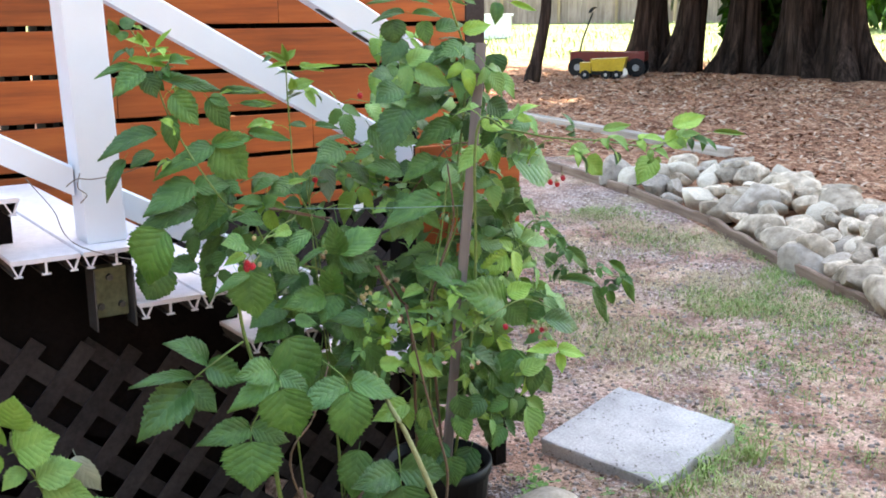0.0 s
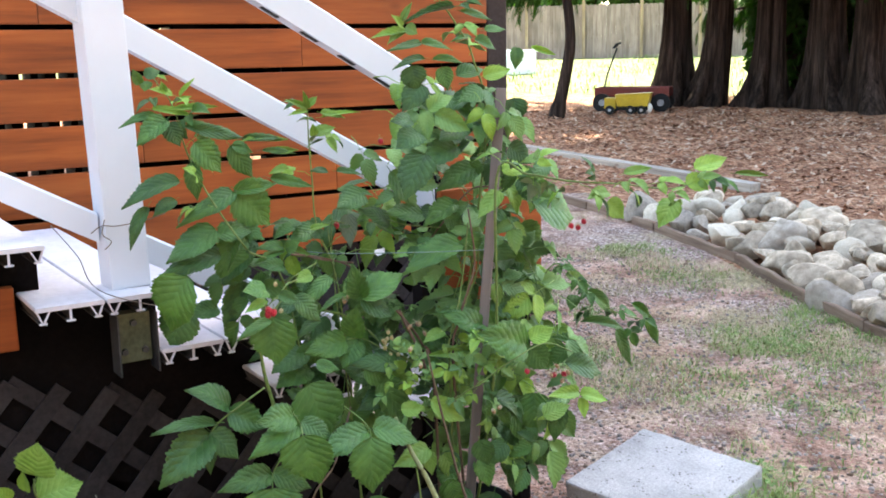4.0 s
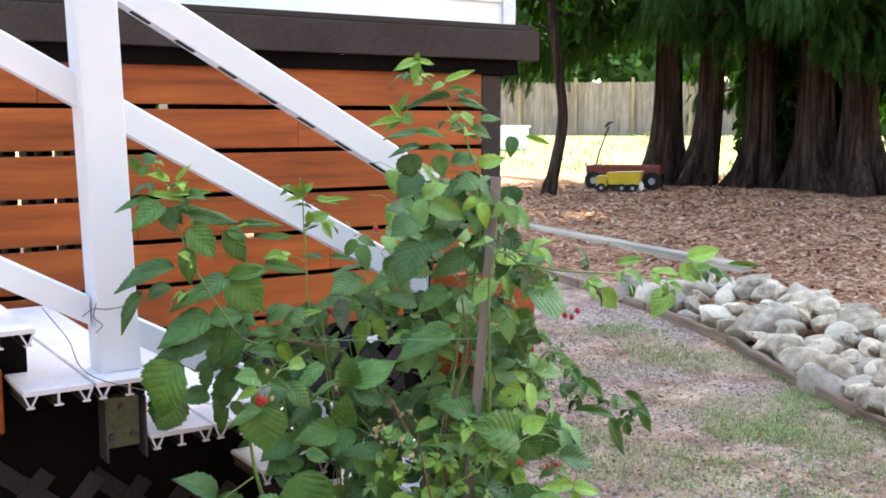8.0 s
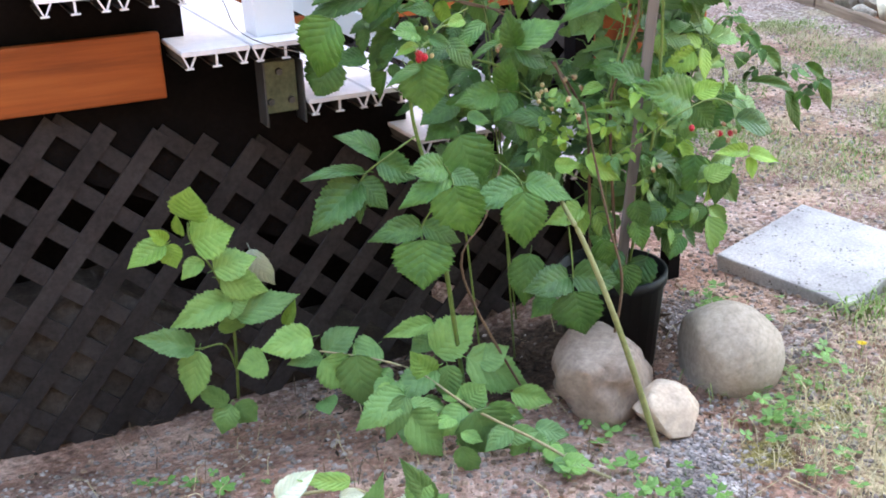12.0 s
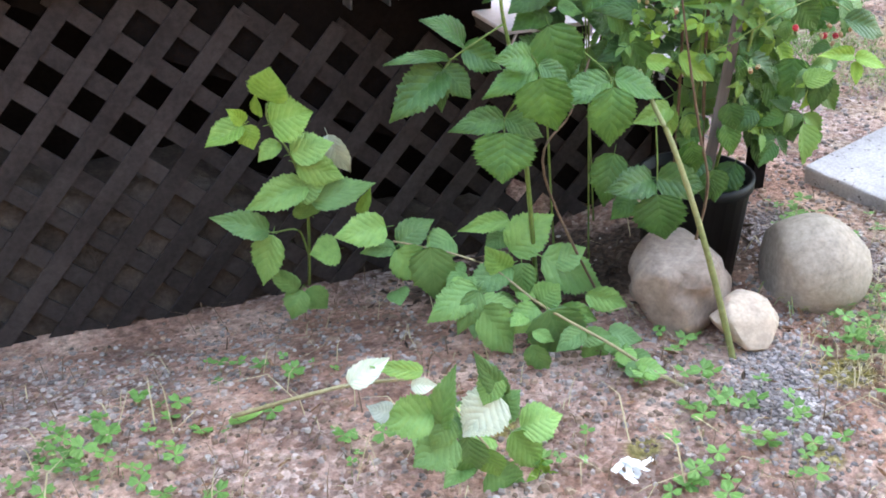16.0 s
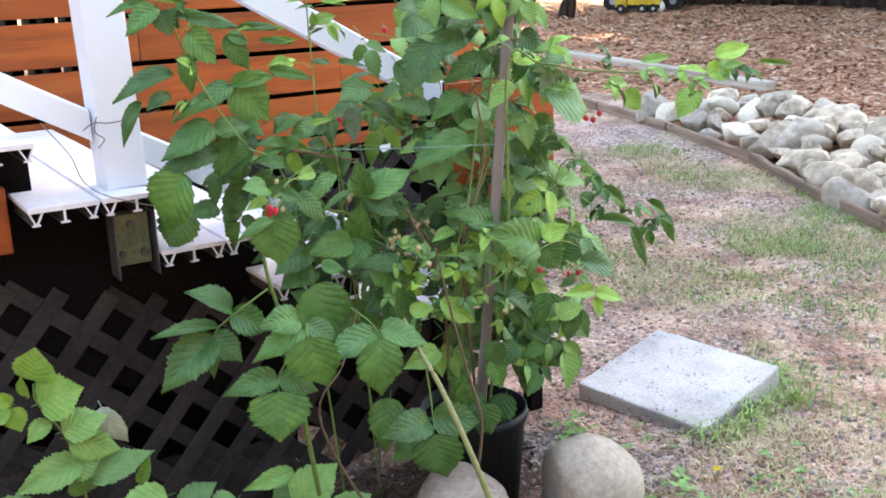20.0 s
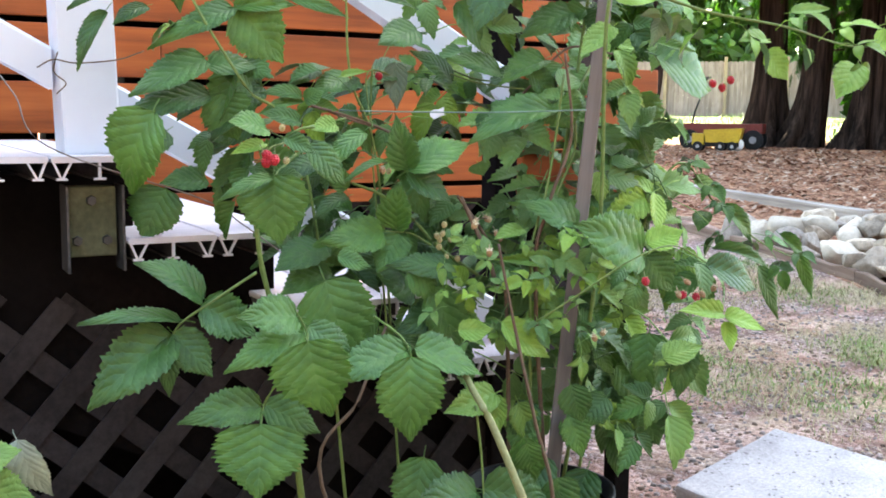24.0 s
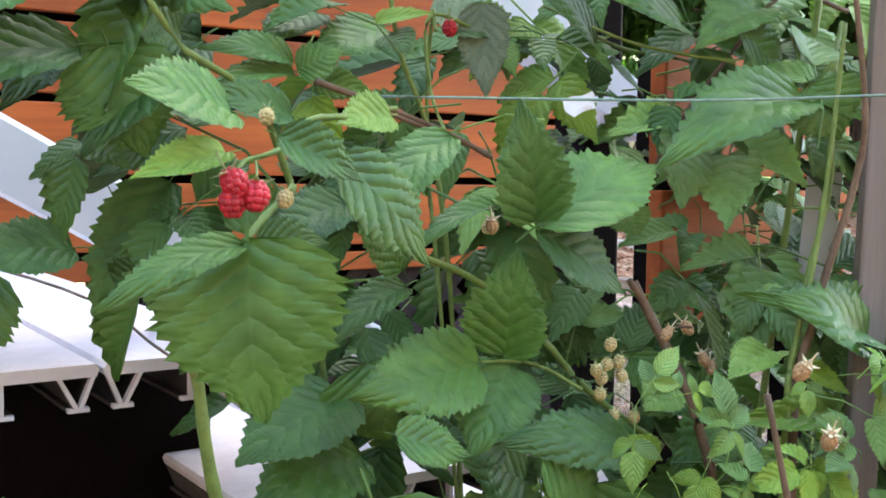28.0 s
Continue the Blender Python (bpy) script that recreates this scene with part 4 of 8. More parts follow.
def cedar(at, r, lean, seed, h=24.0, low=3.0, n=2000, spread=3.4, flare=0.9, roots=6, sweep=0.0, boughs=(), label="tall red cedar with fluted shaggy bark and drooping sprays"):
    x, y = at
    z0 = ground_z(x, y)
    rnd = random.Random(seed)
    t = thing("cedar_tree", label, "tree", (x, y, z0), "cedars behind the mulch bed")
    side = Vector((0.72, -0.69, 0)) * sweep
    bm = bmesh.new()
    seg, rows = 32, 30
    rings = []
    for i in range(rows):
        u = i / (rows - 1)
        z = (u ** 2.4) * h - 0.15
        base = r * (1 - 0.9 * u ** 1.6) + flare * r * math.exp(-(max(z, 0)) / (r * 1.9))
        off = side * (1 - math.exp(-max(z, 0) / 0.45)) * 2.2
        ring = []
        for k in range(seg):
            a = 2 * math.pi * k / seg
            fl = math.exp(-max(z, 0) / (r * 2.2))
            lob = 1 + 0.45 * fl * math.cos(a * roots + seed) + 0.05 * math.sin(a * 9 + seed * 3 + z * 0.25) + 0.04 * math.sin(a * 16 + seed) + 0.06 * noise.noise(Vector((math.cos(a) * 3, math.sin(a) * 3, z * 0.5 + seed)))
            ring.append(bm.verts.new((base * lob * math.cos(a) + off.x, base * lob * math.sin(a) + off.y, z)))
        rings.append(ring)
    for a, b in zip(rings, rings[1:]):
        for k in range(seg):
            bm.faces.new((a[k], a[(k + 1) % seg], b[(k + 1) % seg], b[k]))
    part("trunk", bm, M_BARK, t, smooth=True)
    bm = bmesh.new()
    uvl = bm.loops.layers.uv.new("UVMap")
    nb = 64
    limb = bmesh.new()
    for k in range(nb):
        u = ((k + rnd.random()) / nb) ** 1.7
        z = low + (h - low) * u
        a = rnd.uniform(0, 2 * math.pi)
        L = spread * (1 - 0.75 * u) * rnd.uniform(0.6, 1.1)
        p0 = Vector((side.x * 2.2, side.y * 2.2, z))
        dirv = Vector((math.cos(a), math.sin(a), 0))
        pts = [p0 + dirv * L * s + Vector((0, 0, -0.75 * s + 0.35 * s * s)) * (L / 3.0) for s in (0, 0.3, 0.6, 0.85, 1)]
        tube(limb, pts, [0.045 * (1 - u * 0.6), 0.035, 0.025, 0.015, 0.006], 5)
        for j in range(n // nb * (2 if z < 6.0 else 1)):
            s = rnd.uniform(0.2, 1.02)
            i = min(3, int(s * 4))
            p = pts[i].lerp(pts[i + 1], s * 4 - i) if s < 1 else pts[4]
            az = a + rnd.uniform(-1.4, 1.4)
            m = Matrix.Translation(p) @ Euler((rnd.uniform(-0.5, 0.5), rnd.uniform(0.7, 1.55), az)).to_matrix().to_4x4()
            if z < 6.0:
                spray(bm, uvl, m, rnd.uniform(0.18, 0.42))
                m2 = Matrix.Translation((rnd.gauss(0, 0.15), rnd.gauss(0, 0.15), rnd.gauss(-0.1, 0.12))) @ m @ Matrix.Rotation(rnd.uniform(-1, 1), 4, 'X')
                spray(bm, uvl, m2, rnd.uniform(0.14, 0.30))
            else:
                frond_bm(bm, uvl, m, rnd.uniform(0.6, 1.2), rnd.uniform(0.08, 0.18), 0.35, 3)
    # low boughs: way in degrees, reach, height at the trunk, drop at the tip, twigs
    for way, reach, z, drop, twigs in boughs:
        dirv = Vector((math.cos(radians(way)), math.sin(radians(way)), 0))
        p0 = Vector((side.x * 2.2, side.y * 2.2, z))
        pts = [p0 + dirv * reach * u + Vector((0, 0, -drop * u ** 1.5)) for u in (0, 0.25, 0.5, 0.75, 1)]
        tube(limb, pts, [0.035, 0.028, 0.02, 0.012, 0.005], 5)
        for j in range(twigs * 2):
            u = rnd.uniform(0.12, 1.0) ** 0.8 * 4
            i = min(3, int(u))
            p = pts[i].lerp(pts[i + 1], u - i) + Vector((rnd.gauss(0, 0.16), rnd.gauss(0, 0.16), rnd.gauss(-0.12, 0.14)))
            az = radians(way) + rnd.uniform(-1.5, 1.5)
            m = Matrix.Translation(p) @ Euler((rnd.uniform(-0.6, 0.6), rnd.uniform(0.5, 1.5), az)).to_matrix().to_4x4()
            spray(bm, uvl, m, rnd.uniform(0.16, 0.38))
    tagged(part("branchwork", limb, M_BARK, t, smooth=True), "drooping dark limbs", kind="stuff")
    tagged(part("crown", bm, M_FROND, t), "dark green feathery sprays", kind="stuff")
    return t


cedar((9.88, 7.91), 0.201, (0.0, 0.0), 1, h=22, low=2.45, n=2000, flare=0.75, roots=6, sweep=0,
      boughs=[(128, 2.3, 2.9, 1.25, 170), (140, 1.7, 2.5, 0.7, 130), (118, 2.6, 3.1, 1.0, 180), (150, 1.9, 3.2, 1.3, 150), (105, 2.0, 2.9, 1.0, 140), (165, 1.3, 2.8, 0.8, 100), (135, 2.7, 3.5, 1.1, 170)])
cedar((9.91, 7.51), 0.183, (0.0, 0.0), 2, h=23, low=2.6, n=2000, flare=0.55, roots=5, sweep=0.12,
      boughs=[(225, 1.0, 2.8, 0.9, 110), (200, 0.9, 2.6, 0.5, 80), (250, 1.1, 3.0, 0.9, 90)])
cedar((10.33, 6.96), 0.142, (0.0, 0.0), 3, h=24, low=2.75, n=2000, flare=0.9, roots=4, sweep=0.06,
      boughs=[(235, 1.3, 3.2, 1.0, 120), (210, 1.1, 2.9, 0.5, 90)])
cedar((10.50, 6.80), 0.135, (0.0, 0.0), 4, h=25, low=2.45, n=2000, flare=0.7, roots=5, sweep=0.0)
cedar((10.60, 6.42), 0.125, (0.0, 0.0), 5, h=22, low=2.6, n=2000, flare=0.6, roots=5, sweep=0.07,
      boughs=[(230, 1.5, 3.0, 1.1, 140), (245, 1.2, 2.7, 0.9, 100)])
cedar((10.72, 6.22), 0.130, (0.0, 0.0), 6, h=23, low=2.75, n=2000, flare=0.8, roots=4, sweep=0.02)
cedar((10.74, 5.95), 0.205, (0.0, 0.0), 7, h=24, low=2.45, n=2000, flare=0.9, roots=5, sweep=-0.1,
      boughs=[(250, 1.6, 2.8, 1.2, 160), (270, 1.7, 2.6, 1.1, 160), (225, 1.5, 3.0, 1.2, 140), (290, 1.8, 2.7, 1.0, 160)])
cedar((10.78, 5.42), 0.20, (0.0, 0.0), 14, h=24, low=2.4, n=2000, flare=1.3, roots=5, sweep=-0.08)
cedar((12.9, 7.2), 0.22, (0.0, 0.0), 8, h=24, low=1.4, n=2600, spread=2.6)
cedar((13.2, 5.9), 0.22, (0.0, 0.0), 9, h=24, low=1.5, n=2600, spread=2.6)
cedar((12.0, 6.5), 0.20, (0.0, 0.0), 11, h=22, low=2.3, n=2600, spread=1.8)
cedar((11.9, 7.6), 0.18, (0.0, 0.0), 12, h=22, low=2.0, n=2200, spread=2.0)
cedar((12.4, 5.2), 0.20, (0.0, 0.0), 13, h=22, low=2.2, n=2600, spread=2.2)
cedar((8.2, 12.4), 0.20, (0.0, 0.0), 10, h=20, low=2.3, n=2400, spread=2.6)


def thin_tree():
    x, y = 7.55, 7.6
    t = thing("slender_tree", "slender tree with a curved bare trunk", "tree", (x, y, ground_z(x, y)))
    bm = bmesh.new()
    pts = spline([(0, 0, -0.1), (0.10, -0.06, 0.4), (0.16, -0.10, 0.9), (0.12, -0.06, 1.5), (0.06, 0.0, 2.2), (0.1, 0.0, 3.4), (0.05, 0.1, 5.0), (0, 0, 6.5)], 5)
    tube(bm, pts, [0.080 - 0.062 * i / (len(pts) - 1) + (0.02 if i < 3 else 0) for i in range(len(pts))], 10)
    part("trunk", bm, M_BARK, t, smooth=True)
    rnd = random.Random(9)
    bm = bmesh.new()
    uvl = bm.loops.layers.uv.new("UVMap")
    limb = bmesh.new()
    for k in range(34):
        z = 1.9 + 4.2 * (k + rnd.random()) / 34
        a = rnd.uniform(0, 6.28)
        L = rnd.uniform(0.8, 1.9)
        p0 = Vector((0.06, 0, z))
        dv = Vector((math.cos(a), math.sin(a), rnd.uniform(-0.25, 0.35)))
        q = [p0 + dv * L * s + Vector((0, 0, -0.25 * s * s)) for s in (0, 0.35, 0.7, 1)]
        tube(limb, q, [0.022, 0.016, 0.01, 0.004], 5)
        for j in range(60):
            s = rnd.uniform(0.2, 1.0) * 3
            i = min(2, int(s))
            p = q[i].lerp(q[i + 1], s - i) + Vector((rnd.gauss(0, 0.10), rnd.gauss(0, 0.10), rnd.gauss(0, 0.08)))
            m = Matrix.Translation(p) @ Euler((rnd.uniform(-1, 1), rnd.uniform(0, 1.2), rnd.uniform(0, 6.3))).to_matrix().to_4x4()
            frond_bm(bm, uvl, m, rnd.uniform(0.08, 0.2), rnd.uniform(0.03, 0.06), 0.3, 3, 0)
    tagged(part("branchwork", limb, M_BARK, t, smooth=True), "thin bare limbs", kind="stuff")
    part("crown", bm, M_FROND, t)


thin_tree()


def shrub_mass(name, label, cx, cy, L, ang, h, depth, n, seed, mat, kind="", cat="shrub", k2=1.0):
    """A bank of foliage behind the fence: many small leafy sprays on a rough volume."""
    rnd = random.Random(seed)
    th = thing(name, label, cat, (cx, cy, ground_z(cx, cy)), kind=kind)
    bm = bmesh.new()
    uvl = bm.loops.layers.uv.new("UVMap")
    d, nn = Vector((math.cos(ang), math.sin(ang), 0)), Vector((-math.sin(ang), math.cos(ang), 0))
    for k in range(n):
        u = rnd.uniform(-0.5, 0.5) * L
        top = h * (0.72 + 0.4 * noise.noise(Vector((u * 0.35, seed, 0))) + 0.12 * noise.noise(Vector((u * 1.6, seed, 4))))
        z = top * rnd.random() ** 0.6
        p = d * u + nn * rnd.gauss(0, depth * 0.4) + Vector((0, 0, z))
        m = Matrix.Translation(p) @ Euler((rnd.uniform(-1.2, 1.2), rnd.uniform(-0.5, 1.3), rnd.uniform(0, 6.3))).to_matrix().to_4x4()
        frond_bm(bm, uvl, m, rnd.uniform(0.25, 0.7) * k2, rnd.uniform(0.08, 0.22) * k2, 0.3, 3, 0.3)
    part("crown", bm, mat, th)
    bm = bmesh.new()
    for k in range(int(L / 2.5)):
        u = (k + 0.5) * 2.5 - L / 2
        p = d * u
        tube(bm, [p + Vector((0, 0, -0.3)), p + Vector((0.1, 0.05, h * 0.35)), p + Vector((-0.1, 0.1, h * 0.7))], [0.12, 0.08, 0.03], 6)
    part("stems", bm, M_BARK, th)


shrub_mass("hedge", "bright green trees and shrubs behind the board fence", 28.0, 27.5, 46, -0.735, 7.0, 3.0, 12000, 4, M_HEDGE)
shrub_mass("woodland", "dark green trees rising behind the hedge", 31.0, 31.0, 56, -0.735, 13.0, 3.0, 9000, 14, M_FROND_FAR, "stuff", "trees", 1.8)
shrub_mass("undergrowth", "dark evergreen undergrowth behind the cedar trunks", 12.17, 7.6, 1.5, 2.23, 3.4, 0.9, 7000, 16, M_FROND, k2=0.4)
shrub_mass("shrub", "sunlit green shrubs beyond the cedars", 27.0, 10.5, 16, -1.1, 3.2, 2.5, 3500, 6, M_HEDGE)


# ---------------------------------------------------------------- wagon and toy truck
def wheel(parent, at, r, w, rot):
    bm = bmesh.new()
    bmesh.ops.create_cone(bm, cap_ends=True, segments=20, radius1=r, radius2=r, depth=w, matrix=pose(0, 0, 0, 90, 0, 0))
    tyre = part("wheel", bm, M_BLACK, parent)
    tyre.matrix_local = Matrix.Translation(at)
    bm = bmesh.new()
    bmesh.ops.create_cone(bm, cap_ends=True, segments=16, radius1=r * 0.45, radius2=r * 0.36, depth=w * 1.12, matrix=pose(0, 0, 0, 90, 0, 0))
    part("rim", bm, M_SIDING_GREY, tyre)
    return tyre


def build_wagon():
    c = Vector((8.79, 7.55, 0))
    z = ground_z(c.x, c.y)
    rot = Matrix.Rotation(math.atan2(-0.78, 0.62), 4, 'Z')
    w = thing("toy_wagon", "red toy pull wagon with black wheels and raised handle", "wagon")
    w.matrix_world = Matrix.Translation((c.x, c.y, z)) @ rot
    bm = bmesh.new()
    box(bm, (-0.44, -0.2, 0.19), (0.44, 0.2, 0.205), 0.003)
    for lo, hi in (((-0.46, -0.215, 0.19), (0.46, -0.2, 0.30)), ((-0.46, 0.2, 0.19), (0.46, 0.215, 0.30)), ((-0.46, -0.2, 0.19), (-0.445, 0.2, 0.30)), ((0.445, -0.2, 0.19), (0.46, 0.2, 0.30))):
        box(bm, lo, hi, 0.004)
    part("wagon_body", bm, M_RED, w)
    bm = bmesh.new()
    tube(bm, [(-0.36, -0.2, 0.115), (-0.36, 0.2, 0.115)], 0.012)
    tube(bm, [(0.36, -0.2, 0.115), (0.36, 0.2, 0.115)], 0.012)
    box(bm, (-0.40, -0.05, 0.12), (0.40, 0.05, 0.188))
    part("undercarriage", bm, M_BLACK, w)
    for x in (-0.36, 0.36):
        for y in (-0.23, 0.23):
            wheel(w, (x, y, 0.115), 0.115, 0.045, None)
    bm = bmesh.new()
    tube(bm, [(-0.40, 0, 0.16), (-0.34, 0.0, 0.45), (-0.22, 0, 0.78)], 0.011)
    part("pull_rod", bm, M_BLACK, w)
    bm = bmesh.new()
    tube(bm, [(-0.26, -0.05, 0.78), (-0.22, -0.06, 0.83), (-0.18, 0, 0.84), (-0.22, 0.06, 0.83), (-0.26, 0.05, 0.78)], 0.012)
    part("pull_grip", bm, M_BLACK, w)
    c2 = c + Vector((-0.36, -0.345, 0))
    t = thing("toy_truck", "yellow plastic toy dump truck beside the wagon", "toy")
    t.matrix_world = Matrix.Translation((c2.x, c2.y, ground_z(c2.x, c2.y))) @ rot
    bm = bmesh.new()
    prism(bm, [(-0.16, 0.10), (0.20, 0.10), (0.24, 0.26), (-0.19, 0.24)], 1, -0.11, 0.11)
    part("dump_bed", bm, M_YELLOW, t)
    bm = bmesh.new()
    box(bm, (-0.32, -0.09, 0.07), (-0.18, 0.09, 0.20), 0.01)
    part("cab", bm, M_YELLOW, t)
    bm = bmesh.new()
    box(bm, (-0.3, -0.07, 0.05), (0.2, 0.07, 0.1), 0.004)
    part("chassis", bm, M_BLACK, t)
    for x in (-0.25, 0.0, 0.13):
        for y in (-0.1, 0.1):
            wheel(t, (x, y, 0.055), 0.055, 0.04, None)
    bm = bmesh.new()
    bmesh.ops.create_uvsphere(bm, u_segments=18, v_segments=12, radius=0.075)
    ball = tagged(part("ball", bm, M_SIDING, smooth=True), "white play ball lying by the wagon", "ball")
    ball.location = (c.x - 0.236, c.y - 0.467, ground_z(c.x - 0.236, c.y - 0.467) + 0.075)


build_wagon()


# ---------------------------------------------------------------- sunlit box on the lawn
bx = thing("storage_box", "white storage box standing on the sunlit lawn", "box", (14.4, 17.3, ground_z(14.4, 17.3)))
bm = bmesh.new()
box(bm, (-0.30, -0.25, 0.0), (0.30, 0.25, 0.50), 0.02)
part("box_body", bm, M_WHITE, bx)
bm = bmesh.new()
box(bm, (-0.33, -0.28, 0.502), (0.33, 0.28, 0.56), 0.015)
part("box_lid", bm, M_WHITE, bx)


# ---------------------------------------------------------------- where the leaves, canes and berries grow
# each leaf: foot, tip, width, and 0 mature, 1 young, 2 pale side up
LEAVES_A = [
    (0.390, -0.320, 0.754, 0.385, -0.340, 0.670, 0.081, 0),
    (0.388, -0.320, 0.752, 0.316, -0.340, 0.739, 0.021, 0),
    (0.395, -0.320, 0.753, 0.421, -0.340, 0.756, 0.021, 0),
    (0.374, -0.340, 0.817, 0.324, -0.360, 0.831, 0.036, 0),
    (0.371, -0.340, 0.797, 0.322, -0.360, 0.788, 0.017, 1),
    (0.398, -0.340, 0.806, 0.433, -0.360, 0.789, 0.022, 0),
    (0.433, -0.340, 0.797, 0.483, -0.360, 0.749, 0.037, 0),
    (0.481, -0.260, 0.770, 0.416, -0.280, 0.752, 0.028, 0),
    (0.252, -0.220, 0.840, 0.205, -0.200, 0.741, 0.104, 0),
    (0.323, 0.005, 0.716, 0.283, 0.000, 0.644, 0.078, 0),
    (0.545, -0.280, 0.814, 0.475, -0.300, 0.774, 0.032, 0),
    (0.582, -0.280, 0.768, 0.510, -0.300, 0.759, 0.016, 0),
]
LEAVES_B = [
    (0.615, -0.280, 0.754, 0.698, -0.300, 0.812, 0.058, 0),
    (0.615, -0.280, 0.756, 0.588, -0.300, 0.824, 0.041, 0),
    (0.615, -0.280, 0.752, 0.681, -0.300, 0.715, 0.045, 0),
    (0.500, -0.280, 0.823, 0.458, -0.300, 0.817, 0.023, 1),
    (0.616, -0.250, 0.656, 0.573, -0.270, 0.608, 0.046, 0),
    (0.612, -0.250, 0.662, 0.602, -0.270, 0.728, 0.048, 0),
    (0.591, -0.250, 0.660, 0.493, -0.270, 0.655, 0.046, 0),
    (0.532, -0.250, 0.716, 0.475, -0.270, 0.702, 0.025, 0),
    (0.529, -0.250, 0.725, 0.494, -0.270, 0.763, 0.028, 0),
    (0.617, -0.250, 0.772, 0.610, -0.270, 0.796, 0.021, 1),
    (0.866, -0.300, 0.852, 0.727, -0.320, 0.834, 0.059, 0),
    (0.873, -0.300, 0.861, 0.886, -0.320, 0.824, 0.054, 0),
]
LEAVES_C = [
    (0.877, -0.300, 0.855, 0.943, -0.320, 0.846, 0.034, 0),
    (0.655, -0.160, 0.921, 0.645, -0.180, 0.856, 0.032, 3),
    (0.560, -0.160, 0.897, 0.593, -0.180, 0.906, 0.013, 1),
    (0.572, -0.160, 0.890, 0.574, -0.180, 0.878, 0.025, 0),
    (0.811, -0.160, 0.758, 0.809, -0.180, 0.741, 0.030, 1),
    (0.495, -0.160, 0.865, 0.437, -0.180, 0.877, 0.023, 0),
    (0.496, -0.160, 0.857, 0.431, -0.180, 0.853, 0.020, 0),
    (0.497, -0.160, 0.859, 0.516, -0.180, 0.873, 0.025, 0),
    (0.941, -0.330, 0.654, 0.794, -0.350, 0.710, 0.042, 0),
    (0.960, -0.280, 0.680, 0.967, -0.300, 0.609, 0.057, 0),
    (0.885, -0.330, 0.605, 0.747, -0.350, 0.622, 0.022, 1),
    (0.959, -0.220, 0.692, 0.861, -0.240, 0.715, 0.041, 0),
]
LEAVES_D = [
    (0.794, -0.330, 0.662, 0.734, -0.350, 0.655, 0.025, 1),
    (0.834, -0.330, 0.646, 0.862, -0.350, 0.629, 0.018, 1),
    (0.694, -0.300, 0.598, 0.593, -0.310, 0.626, 0.039, 0),
    (0.606, -0.300, 0.607, 0.661, -0.310, 0.574, 0.047, 0),
    (0.493, -0.300, 0.633, 0.540, -0.310, 0.618, 0.024, 0),
    (0.727, -0.300, 0.639, 0.694, -0.310, 0.628, 0.029, 1),
    (0.752, -0.300, 0.586, 0.803, -0.310, 0.594, 0.027, 0),
    (0.706, -0.300, 0.580, 0.679, -0.310, 0.607, 0.025, 1),
    (0.514, -0.200, 0.636, 0.434, -0.220, 0.617, 0.057, 0),
    (0.531, -0.200, 0.658, 0.542, -0.220, 0.613, 0.075, 0),
    (0.527, -0.200, 0.595, 0.450, -0.220, 0.589, 0.062, 0),
    (0.656, -0.200, 0.581, 0.570, -0.220, 0.618, 0.038, 0),
]
LEAVES_E = [
    (0.674, -0.200, 0.552, 0.605, -0.220, 0.589, 0.048, 0),
    (0.426, -0.140, 0.867, 0.353, -0.160, 0.815, 0.050, 0),
    (0.422, -0.140, 0.880, 0.381, -0.160, 0.892, 0.035, 0),
    (0.363, -0.100, 0.875, 0.315, -0.120, 0.838, 0.036, 0),
    (0.399, -0.050, 0.777, 0.377, -0.070, 0.809, 0.039, 3),
    (0.435, -0.080, 0.781, 0.371, -0.100, 0.689, 0.046, 0),
    (0.563, -0.100, 0.751, 0.603, -0.120, 0.778, 0.040, 0),
    (0.543, -0.100, 0.911, 0.492, -0.120, 0.888, 0.035, 0),
    (0.243, -0.330, 0.546, 0.137, -0.360, 0.484, 0.064, 0),
    (0.236, -0.330, 0.542, 0.230, -0.360, 0.482, 0.029, 0),
    (0.245, -0.330, 0.548, 0.284, -0.360, 0.498, 0.042, 0),
    (0.256, -0.330, 0.565, 0.144, -0.360, 0.599, 0.030, 0),
]
LEAVES_F = [
    (0.287, -0.330, 0.591, 0.221, -0.360, 0.652, 0.048, 0),
    (0.283, -0.330, 0.583, 0.345, -0.360, 0.547, 0.049, 0),
    (0.381, -0.460, 0.550, 0.392, -0.490, 0.464, 0.090, 0),
    (0.403, -0.400, 0.549, 0.300, -0.430, 0.530, 0.043, 0),
    (0.407, -0.400, 0.557, 0.463, -0.430, 0.519, 0.040, 0),
    (0.392, -0.400, 0.570, 0.314, -0.430, 0.586, 0.045, 0),
    (0.525, -0.470, 0.517, 0.518, -0.500, 0.419, 0.080, 0),
    (0.542, -0.430, 0.516, 0.435, -0.460, 0.509, 0.053, 0),
    (0.552, -0.430, 0.519, 0.641, -0.460, 0.487, 0.050, 0),
    (0.460, -0.330, 0.605, 0.493, -0.360, 0.491, 0.096, 0),
    (0.563, -0.280, 0.503, 0.474, -0.310, 0.579, 0.071, 0),
    (0.356, -0.360, 0.444, 0.258, -0.390, 0.453, 0.047, 0),
]
